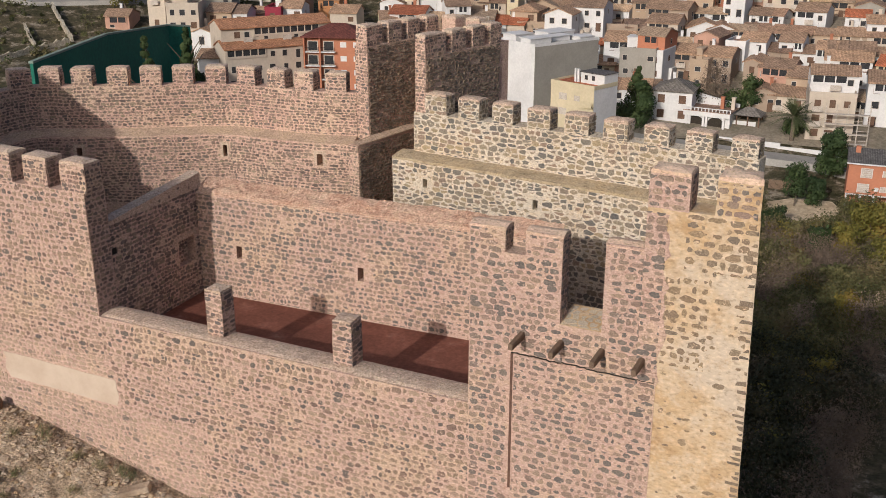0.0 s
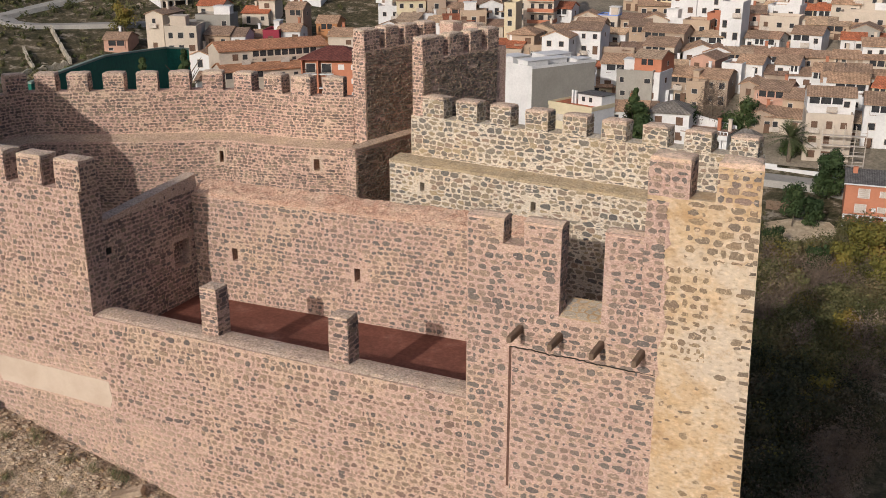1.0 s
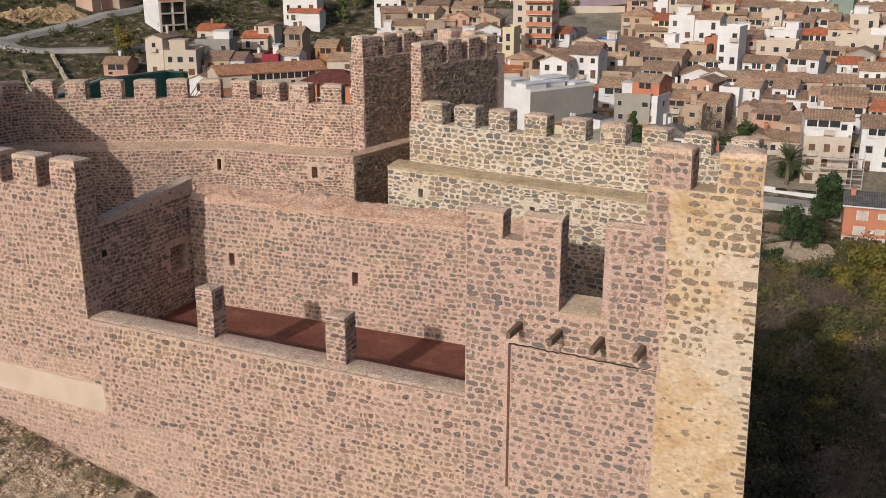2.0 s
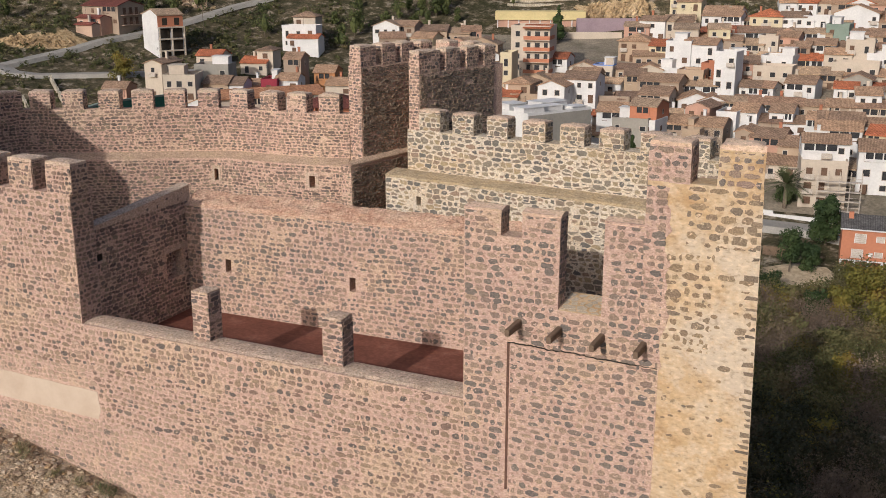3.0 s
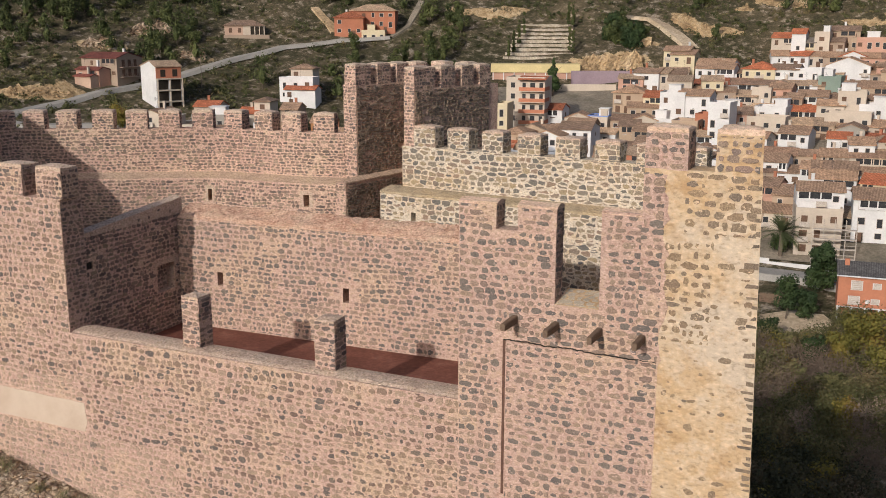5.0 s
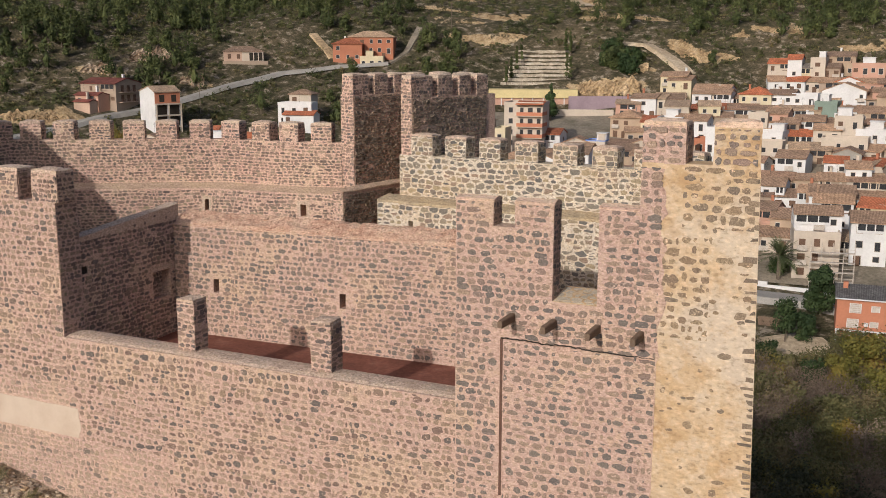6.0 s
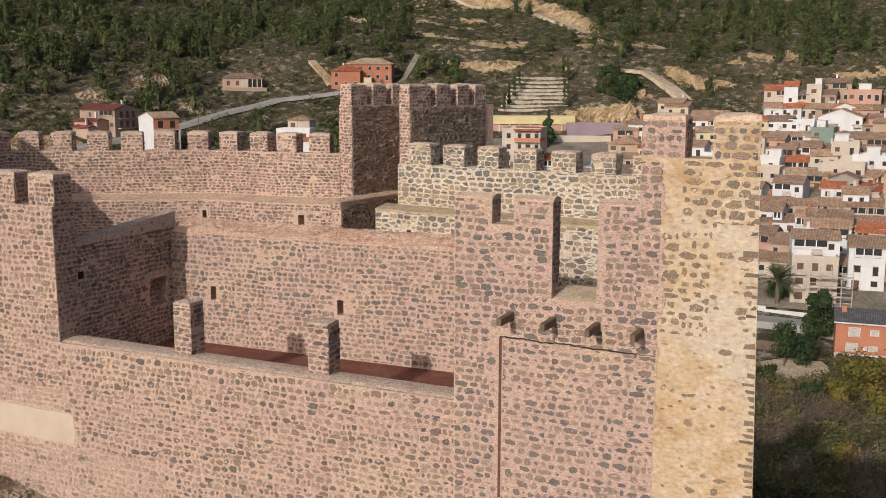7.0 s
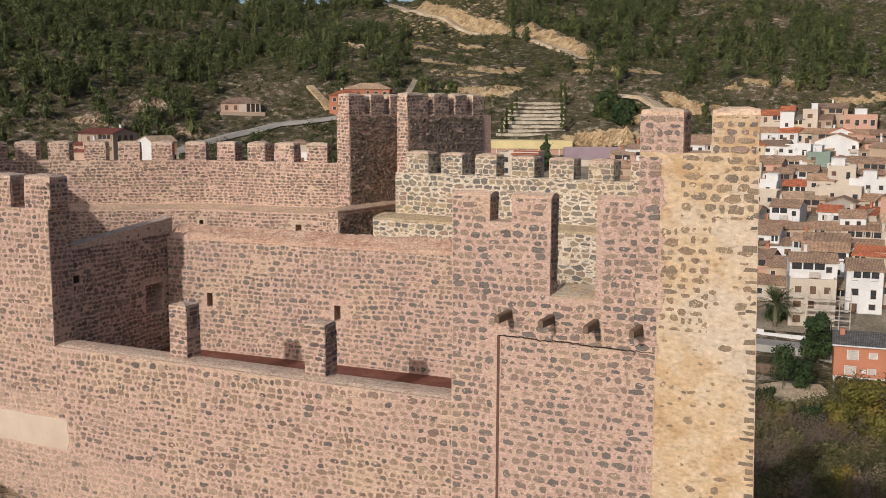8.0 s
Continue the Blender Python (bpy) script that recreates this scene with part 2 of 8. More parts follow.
def hill_material():
    """Dry hillside: sandy earth, scrub green and grey rock in patches; bare yellow earth where the ground is cut."""
    m, nodes, links, bsdf = mat("dry_hillside")
    a = noise_tex(nodes, links, 0.035, 6, 0.62, "World")
    b = noise_tex(nodes, links, 0.35, 6, 0.7, "World")
    c = noise_tex(nodes, links, 1.6, 5, 0.75, "World")
    r1 = ramp(nodes, [(0.38, (0.036, 0.034, 0.017)), (0.48, (0.070, 0.057, 0.034)), (0.57, (0.118, 0.090, 0.057)), (0.68, (0.24, 0.175, 0.11))])
    r2 = ramp(nodes, [(0.40, (0.040, 0.043, 0.020)), (0.50, (0.085, 0.075, 0.043)), (0.56, (0.17, 0.135, 0.090)), (0.62, (0.42, 0.355, 0.275))])
    links.new(a.outputs[0], r1.inputs[0]), links.new(b.outputs[0], r2.inputs[0])
    col = mixed(nodes, links, r1.outputs[0], r2.outputs[0], 0.6)
    r3 = ramp(nodes, [(0.40, (0.26, 0.175, 0.095)), (0.5, (0.39, 0.275, 0.15)), (0.60, (0.49, 0.37, 0.225))])
    links.new(b.outputs[0], r3.inputs[0])
    at = nodes.new("ShaderNodeAttribute")
    at.attribute_name = "bare_earth"
    add = nodes.new("ShaderNodeMath")
    add.operation = "ADD"
    links.new(at.outputs["Fac"], add.inputs[0]), links.new(b.outputs[0], add.inputs[1])
    edge = ramp(nodes, [(0.90, (0, 0, 0)), (1.0, (1, 1, 1))])
    links.new(add.outputs[0], edge.inputs[0])
    col = mixed(nodes, links, col, r3.outputs[0], edge.outputs[0])
    g = ramp(nodes, [(0.36, (0.45, 0.45, 0.45)), (0.5, (1.0, 1.0, 1.0)), (0.64, (1.45, 1.42, 1.4))])
    links.new(c.outputs[0], g.inputs[0])
    col = mixed(nodes, links, col, g.outputs[0], 0.7, "MULTIPLY")
    links.new(col, bsdf.inputs["Base Color"])
    bsdf.inputs["Roughness"].default_value = 0.95
    bsdf.inputs["Specular IOR Level"].default_value = 0.1
    bp = nodes.new("ShaderNodeBump")
    bp.inputs["Strength"].default_value, bp.inputs["Distance"].default_value = 0.9, 0.6
    links.new(b.outputs[0], bp.inputs["Height"])
    links.new(bp.outputs[0], bsdf.inputs["Normal"])
    return m


HILL = hill_material()
ASPHALT = surface("dusty_asphalt", [(0.3, (0.28, 0.26, 0.232)), (0.7, (0.37, 0.345, 0.31))], 0.3, 4, bump=0.1, fine_amount=0.2)
SAND = surface("sandy_track", [(0.38, (0.38, 0.29, 0.19)), (0.62, (0.52, 0.42, 0.30))], 0.15, 1.2, bump=0.4, bump_dist=0.2)
def leaf_material(name, spread, rough=0.7, patch=2.2):
    m, nodes, links, bsdf = mat(name)
    ob, geo, add, fr = nodes.new("ShaderNodeObjectInfo"), nodes.new("ShaderNodeNewGeometry"), nodes.new("ShaderNodeMath"), nodes.new("ShaderNodeMath")
    fr.operation = "FRACT"
    links.new(ob.outputs["Random"], add.inputs[0]), links.new(geo.outputs["Random Per Island"], add.inputs[1])
    links.new(add.outputs[0], fr.inputs[0])
    big = noise_tex(nodes, links, 0.16, 2, 0.5, "World")
    r = ramp(nodes, spread)
    mixv = nodes.new("ShaderNodeMath")
    mixv.operation = "MULTIPLY_ADD"
    mixv.inputs[1].default_value = 0.35
    links.new(fr.outputs[0], mixv.inputs[0])
    sc = nodes.new("ShaderNodeMath")
    sc.operation = "MULTIPLY_ADD"
    sc.inputs[1].default_value, sc.inputs[2].default_value = patch, 0.32 - 0.5 * patch
    links.new(big.outputs[0], sc.inputs[0]), links.new(sc.outputs[0], mixv.inputs[2])
    links.new(mixv.outputs[0], r.inputs[0])
    links.new(r.outputs[0], bsdf.inputs["Base Color"])
    bsdf.inputs["Roughness"].default_value = rough
    bsdf.inputs["Specular IOR Level"].default_value = 0.2
    return m


PINE = leaf_material("pine_needles", [(0.0, (0.023, 0.031, 0.012)), (0.35, (0.050, 0.064, 0.023)), (0.7, (0.100, 0.114, 0.038)), (1.0, (0.155, 0.155, 0.055))], patch=1.1)
SCRUB = leaf_material("scrub_leaves", [(0.0, (0.040, 0.050, 0.020)), (0.5, (0.085, 0.09, 0.035)), (0.8, (0.13, 0.115, 0.05)), (1.0, (0.20, 0.15, 0.075))])
SCRUB_GREEN = leaf_material("olive_leaves", [(0.0, (0.055, 0.062, 0.023)), (0.4, (0.105, 0.102, 0.040)), (0.75, (0.165, 0.135, 0.062)), (1.0, (0.215, 0.155, 0.085))])
AUTUMN = leaf_material("autumn_leaves", [(0.0, (0.085, 0.085, 0.02)), (0.5, (0.155, 0.135, 0.03)), (0.8, (0.22, 0.16, 0.035)), (1.0, (0.16, 0.09, 0.03))])
BROADLEAF = leaf_material("dark_broad_leaves", [(0.0, (0.022, 0.040, 0.016)), (0.6, (0.045, 0.070, 0.024)), (1.0, (0.08, 0.10, 0.035))])
DEADWOOD = leaf_material("bare_twigs", [(0.0, (0.12, 0.09, 0.065)), (0.6, (0.18, 0.13, 0.095)), (1.0, (0.26, 0.19, 0.14))])
# undergrowth leaves darkened to carry the castle rock's shadow
THICKET_SHADE = leaf_material("shade_darkened_thicket_leaves", [(0.0, (0.022, 0.026, 0.013)), (0.5, (0.045, 0.046, 0.022)), (0.8, (0.075, 0.062, 0.034)), (1.0, (0.11, 0.085, 0.05))])
PALM = leaf_material("palm_fronds", [(0.0, (0.055, 0.070, 0.030)), (0.6, (0.10, 0.115, 0.050)), (1.0, (0.16, 0.155, 0.075))])
BARK = surface("bark", [(0.3, (0.10, 0.075, 0.055)), (0.7, (0.19, 0.15, 0.115))], 3, 15, bump=0.8)
def roof_material(name, stops, scale, fine, bump=0.7, bump_dist=0.1, fine_amount=0.6):
    """Clay tiles: mottled, with lighter and darker channels across the roof."""
    m = surface(name, stops, scale, fine, bump=bump, bump_dist=bump_dist, fine_amount=fine_amount)
    nodes, links = m.node_tree.nodes, m.node_tree.links
    bsdf = nodes["Principled BSDF"]
    tc, wave = nodes.new("ShaderNodeTexCoord"), nodes.new("ShaderNodeTexWave")
    wave.bands_direction = "X"
    wave.inputs["Scale"].default_value, wave.inputs["Distortion"].default_value = 1.15, 0.6
    links.new(tc.outputs["Object"], wave.inputs["Vector"])
    r = ramp(nodes, [(0.2, (0.62, 0.60, 0.58)), (0.8, (1.25, 1.22, 1.2))])
    links.new(wave.outputs[1], r.inputs[0])
    old = bsdf.inputs["Base Color"].links[0].from_socket
    ob = nodes.new("ShaderNodeObjectInfo")
    tone = ramp(nodes, [(0.0, (0.72, 0.72, 0.74)), (0.5, (1.0, 0.97, 0.94)), (1.0, (1.3, 1.22, 1.12))])
    links.new(ob.outputs["Random"], tone.inputs[0])
    col = mixed(nodes, links, mixed(nodes, links, old, r.outputs[0], 0.6, "MULTIPLY"), tone.outputs[0], 1.0, "MULTIPLY")
    links.new(col, bsdf.inputs["Base Color"])
    return m


TINTS = {"W": (0.69, 0.675, 0.66), "C": (0.56, 0.475, 0.385), "O": (0.45, 0.335, 0.24), "P": (0.52, 0.31, 0.23), "R": (0.42, 0.17, 0.10), "Y": (0.62, 0.53, 0.36), "L": (0.66, 0.54, 0.28), "G": (0.34, 0.315, 0.275), "S": (0.38, 0.29, 0.22), "B": (0.20, 0.30, 0.62), "T": (0.24, 0.30, 0.25), "V": (0.34, 0.255, 0.285), "D": (0.50, 0.205, 0.12), "M": (0.28, 0.04, 0.06), "N": (0.50, 0.24, 0.11), "U": (0.52, 0.36, 0.27)}
WORDS = {"W": "white", "C": "cream", "O": "ochre", "P": "pink", "R": "red-brick", "Y": "yellow", "L": "bright yellow", "G": "grey", "S": "bare-stone", "B": "blue", "T": "green", "V": "mauve", "D": "orange brick", "M": "maroon", "N": "orange", "U": "unfinished brick"}
WALLS = {k: surface("house_wall_" + k, [(0.3, tuple(0.86 * v for v in c)), (0.6, c), (0.8, tuple(min(0.85, 1.06 * v) for v in c))], 0.25, 2.2, bump=0.1, fine_amount=0.10) for k, c in TINTS.items()}
ROOFS = {k: roof_material("roof_tiles_" + k, [(0.3, tuple(0.7 * v for v in c)), (0.55, c), (0.75, tuple(1.3 * v for v in c))], 0.5, 2.5, bump=0.7, bump_dist=0.1, fine_amount=0.6) for k, c in {"brown": (0.36, 0.245, 0.17), "tan": (0.45, 0.33, 0.23), "umber": (0.30, 0.20, 0.145), "rust": (0.36, 0.19, 0.115), "red": (0.42, 0.15, 0.08), "grey": (0.17, 0.16, 0.15), "maroon": (0.20, 0.07, 0.055), "-": (0.36, 0.24, 0.18)}.items()}
# window glass and dark metal; also the painted shade of the galleries
GLASS_DARK = surface("dark_glass_and_gallery_shade", [(0.3, (0.03, 0.03, 0.035)), (0.7, (0.06, 0.06, 0.06))], 1, 5, rough=0.25, bump=0.0)
FRAME = surface("window_frame", [(0.3, (0.42, 0.36, 0.30)), (0.7, (0.58, 0.52, 0.46))], 1, 8, bump=0.1)
SHUTTER = surface("brown_shutter", [(0.3, (0.11, 0.065, 0.045)), (0.7, (0.18, 0.11, 0.075))], 1, 8, bump=0.2)
GREEN_WALL = surface("green_court_paint", [(0.3, (0.010, 0.115, 0.080)), (0.6, (0.014, 0.145, 0.100)), (0.8, (0.030, 0.17, 0.12))], 0.1, 1.5, bump=0.1, fine_amount=0.25, rough=0.7)
TERRACE = surface("pale_terrace_stone", [(0.3, (0.30, 0.25, 0.18)), (0.7, (0.52, 0.46, 0.37))], 0.6, 3, bump=0.8, bump_dist=0.15, fine_amount=0.6)
PAVING = surface("dusty_paving", [(0.38, (0.17, 0.145, 0.105)), (0.62, (0.30, 0.25, 0.19))], 0.1, 1.5, bump=0.2, fine_amount=0.4)
BANK = surface("sandy_cut_bank", [(0.38, (0.30, 0.21, 0.12)), (0.5, (0.46, 0.33, 0.19)), (0.62, (0.58, 0.44, 0.28))], 0.12, 1.2, bump=0.8, bump_dist=0.4, fine_amount=0.5)
PALE_CLIFF = surface("pale_broken_rock", [(0.38, (0.20, 0.13, 0.085)), (0.5, (0.36, 0.27, 0.19)), (0.62, (0.52, 0.42, 0.32))], 0.3, 1.6, bump=0.9, bump_dist=0.4, fine_amount=0.6)

# ---- builders ----
def part(name, bm, material, parent=None, label=""):
    me = bpy.data.meshes.new(name)
    bm.to_mesh(me)
    bm.free()
    me.materials.append(material)
    ob = new(name, me)
    ob.parent = parent
    if label:
        ob["label"] = label
    return ob


def from_lists(name, verts, faces, material, parent=None, label=""):
    me = bpy.data.meshes.new(name)
    me.from_pydata(verts, [], faces)
    me.update()
    me.materials.append(material)
    ob = new(name, me)
    ob.parent = parent
    if label:
        ob["label"] = label
    return ob


def box_into(bm, x0, x1, y0, y1, z0, z1):
    v = [bm.verts.new((x, y, z)) for z in (z0, z1) for y in (y0, y1) for x in (x0, x1)]
    for f in ((0, 2, 3, 1), (4, 5, 7, 6), (0, 1, 5, 4), (2, 6, 7, 3), (0, 4, 6, 2), (1, 3, 7, 5)):
        bm.faces.new([v[i] for i in f])
    return v


class Run:
    """A straight wall: u runs along it, d into it from its outer face, z up."""

    def __init__(self, x0, y0, x1, y1):
        self.o = Vector((x0, y0, 0))
        self.length = math.hypot(x1 - x0, y1 - y0)
        self.u = (Vector((x1, y1, 0)) - self.o) / self.length
        self.n = Vector((self.u.y, -self.u.x, 0))

    def at(self, u, d, z):
        return self.o + self.u * u - self.n * d + Vector((0, 0, z))


def wall_mesh(name, run, us, zs, thick, solid, material, parent=None, label="", batter=0.0, z_ref=0.0):
    """A wall of cells between the breaks us and zs; solid(u, z) tells which cells stand, the rest are openings right through it."""
    verts, faces, seen = [], [], {}

    def vert(i, j, k):
        key = (i, j, k)
        if key not in seen:
            seen[key] = len(verts)
            verts.append(run.at(us[i], thick if k else 0.0, zs[j]))
        return seen[key]

    cell = [[solid((us[i] + us[i + 1]) / 2, (zs[j] + zs[j + 1]) / 2) for j in range(len(zs) - 1)] for i in range(len(us) - 1)]

    def there(i, j):
        return 0 <= i < len(us) - 1 and 0 <= j < len(zs) - 1 and cell[i][j]

    for i in range(len(us) - 1):
        for j in range(len(zs) - 1):
            if not cell[i][j]:
                continue
            a, b, c, d = (i, j), (i + 1, j), (i + 1, j + 1), (i, j + 1)
            faces.append([vert(*p, 0) for p in (a, b, c, d)])
            faces.append([vert(*p, 1) for p in (d, c, b, a)])
            for (p, q), other in (((a, b), (i, j - 1)), ((b, c), (i + 1, j)), ((c, d), (i, j + 1)), ((d, a), (i - 1, j))):
                if not there(*other):
                    faces.append([vert(*q, 0), vert(*p, 0), vert(*p, 1), vert(*q, 1)])
    return from_lists(name, verts, faces, material, parent, label)


def merlon(run, u0, u1, d0, d1, z0, z1, parent, material=None, seed=0, cap=None, taper=0.0):
    """A merlon with a mortar cap that rises a little to the middle, its edges worn."""
    rnd = random.Random(seed)
    bm = bmesh.new()
    cu, cd = (u0 + u1) / 2, (d0 + d1) / 2
    rings = []
    for z, s in ((z0, 1.0), ((z0 + z1) / 2, 1.0), (z1 - 0.10, 0.995), (z1 - 0.025, 0.985), (z1 + 0.005, 0.955), (z1 + 0.05, 0.45)):
        ring = []
        for a, b in ((0, 0), (0.5, 0), (1, 0), (1, 0.5), (1, 1), (0.5, 1), (0, 1), (0, 0.5)):
            u, d = u0 + (u1 - u0) * a - taper * a * b, d0 + (d1 - d0) * b
            j = 0.018 if z > z0 else 0.0
            ring.append(bm.verts.new(run.at(cu + (u - cu) * s + rnd.uniform(-j, j), cd + (d - cd) * s + rnd.uniform(-j, j), z + rnd.uniform(-j, j))))
        rings.append(ring)
    for r0, r1 in zip(rings, rings[1:]):
        for i in range(8):
            bm.faces.new((r0[i], r0[(i + 1) % 8], r1[(i + 1) % 8], r1[i]))
    bm.faces.new(rings[-1])
    bmesh.ops.recalc_face_normals(bm, faces=bm.faces)
    me_faces = len(rings) - 1
    ob = part("merlon", bm, material or MORTAR, parent)
    ob.data.materials.append(cap or CAP)
    for p in ob.data.polygons:
        if p.center.z > z1 - 0.08:
            p.material_index = 1
    return ob


def stone_cells(u0, u1, z0, z1, size, rnd, gap, jitter):
    """Field stones in wavering courses, each the patch of wall nearer to it than to its neighbours, less half a joint: lists of (centre, outline)."""
    w, h = size
    rows, z = [], -0.5 * rnd.random()
    wave = rnd.uniform(0, 50)
    top = (z1 - z0) / h
    while z < top + 1.2:
        row, u = [], -1.0 + rnd.random()
        while u < (u1 - u0) / w + 1.2:
            step = rnd.choice((0.5, 0.65, 0.8, 0.9, 1.0, 1.1, 1.3, 1.75))
            row.append((u + step / 2, z + 0.30 * noise.noise((u * 0.23 + wave, z * 0.3, wave)) + rnd.uniform(-jitter, jitter)))
            if rnd.random() < 0.10:
                row[-1] = (row[-1][0], row[-1][1] - 0.24)
                row.append((u + step / 2 + rnd.uniform(-0.15, 0.15), row[-1][1] + 0.5))
            u += step
        rows.append(row)
        z += rnd.uniform(0.78, 1.25)
    cells = []
    for j, row in enumerate(rows):
        near = [q for k in range(max(0, j - 2), min(len(rows), j + 3)) for q in rows[k]]
        near.sort()
        lo = 0
        for px, pz in sorted(row):
            while lo < len(near) and near[lo][0] < px - 2.0:
                lo += 1
            poly = [(-1.1, -0.9), (1.1, -0.9), (1.1, 0.9), (-1.1, 0.9)]
            g = gap * rnd.choice((0.5, 0.75, 1.0, 1.3, 2.0))
            k = lo
            while k < len(near) and near[k][0] < px + 2.0 and len(poly) > 2:
                nx, nz = near[k][0] - px, near[k][1] - pz
                k += 1
                if (nx == 0 and nz == 0) or abs(nz) > 2:
                    continue
                c = (nx * nx + nz * nz) / 2 - g * math.hypot(nx / w, nz / h)
                out = []
                for i in range(len(poly)):
                    a, b = poly[i - 1], poly[i]
                    da, db = a[0] * nx + a[1] * nz - c, b[0] * nx + b[1] * nz - c
                    if (da < 0) != (db < 0):
                        f = da / (da - db)
                        out.append((a[0] + (b[0] - a[0]) * f, a[1] + (b[1] - a[1]) * f))
                    if db <= 0:
                        out.append(b)
                poly = out
            if len(poly) > 2:
                cells.append((u0 + px * w, z0 + pz * h, [(a * w, b * h) for a, b in poly]))
    return cells


def course_cells(u0, u1, z0, z1, size, rnd, gap, jitter):
    """Field stones laid in wavering courses, each a rounded five- to eight-sided block: lists of (centre, outline)."""
    w, h = size
    cells, z, wave, row = [], z0 - h * rnd.random(), rnd.uniform(0, 50), 0
    while z < z1 + 0.3 * h:
        tall, u, row = h * rnd.uniform(0.8, 1.2), u0 - w * rnd.random(), row + 1
        while u < u1 + 0.2 * w:
            long_ = w * rnd.choice((0.5, 0.62, 0.75, 0.85, 0.95, 1.05, 1.2, 1.4))
            g = gap * rnd.choice((0.3, 0.5, 0.7, 1.0))
            dz = 0.55 * h * noise.noise((u * 0.30 / w + wave, row * 0.21, wave)) + rnd.uniform(-jitter, jitter) * h
            a, b = long_ / 2 - g, tall * rnd.uniform(0.40, 0.54) - 0.8 * g
            n = rnd.choice((6, 6, 7, 8))
            lean, turn, outline = rnd.uniform(-0.18, 0.18), rnd.uniform(0, 6.28), []
            for k in range(n):
                t = turn + 6.2832 * (k + rnd.uniform(-0.22, 0.22)) / n
                c, e = math.cos(t), math.sin(t)
                r = (abs(c) ** 4.5 + abs(e) ** 4.5) ** (-1 / 4.5) * rnd.uniform(0.90, 1.08)
                outline.append((a * r * c + lean * b * r * e, b * r * e))
            cells.append((u + long_ / 2, z + dz + tall / 2, outline))
            u += long_
        z += tall
    return cells


def rough_outline(poly, rnd, worn):
    """Cuts the corners of an outline and makes its edges uneven."""
    out, n = [], len(poly)
    for i in range(n):
        p, a, b = poly[i - 1], poly[i], poly[(i + 1) % n]
        for q in (p, b):
            d = math.hypot(q[0] - a[0], q[1] - a[1])
            if d > 0.03:
                f = rnd.uniform(0.03, 0.16)
                out.append((a[0] + (q[0] - a[0]) * f + rnd.uniform(-worn, worn), a[1] + (q[1] - a[1]) * f + rnd.uniform(-worn, worn)))
        d = math.hypot(b[0] - a[0], b[1] - a[1])
        if d > 0.09:
            f = rnd.uniform(0.35, 0.65)
            out.append((a[0] + (b[0] - a[0]) * f + rnd.uniform(-1.6, 1.2) * worn, a[1] + (b[1] - a[1]) * f + rnd.uniform(-1.6, 1.2) * worn))
    return out


def stone_block(ring, rnd, out, inset, tilt=1.2, back=0.012):
    """One stone as points (u, d, z) and faces: its outline in the joint and its face standing proud, one face a little tilted."""
    n = len(ring)
    mu, mz = sum(a for a, _ in ring) / n, sum(b for _, b in ring) / n
    tu, tz = rnd.uniform(-tilt, tilt) * out, rnd.uniform(-tilt, tilt) * out
    pts = [(a, back, b) for a, b in ring]
    pts += [(mu + (a - mu) * inset, -out * rnd.uniform(0.75, 1.15) + tu * (a - mu) + tz * (b - mz), mz + (b - mz) * inset) for a, b in ring]
    return pts, [(k, (k + 1) % n, n + (k + 1) % n, n + k) for k in range(n)] + [tuple(n + k for k in range(n))]


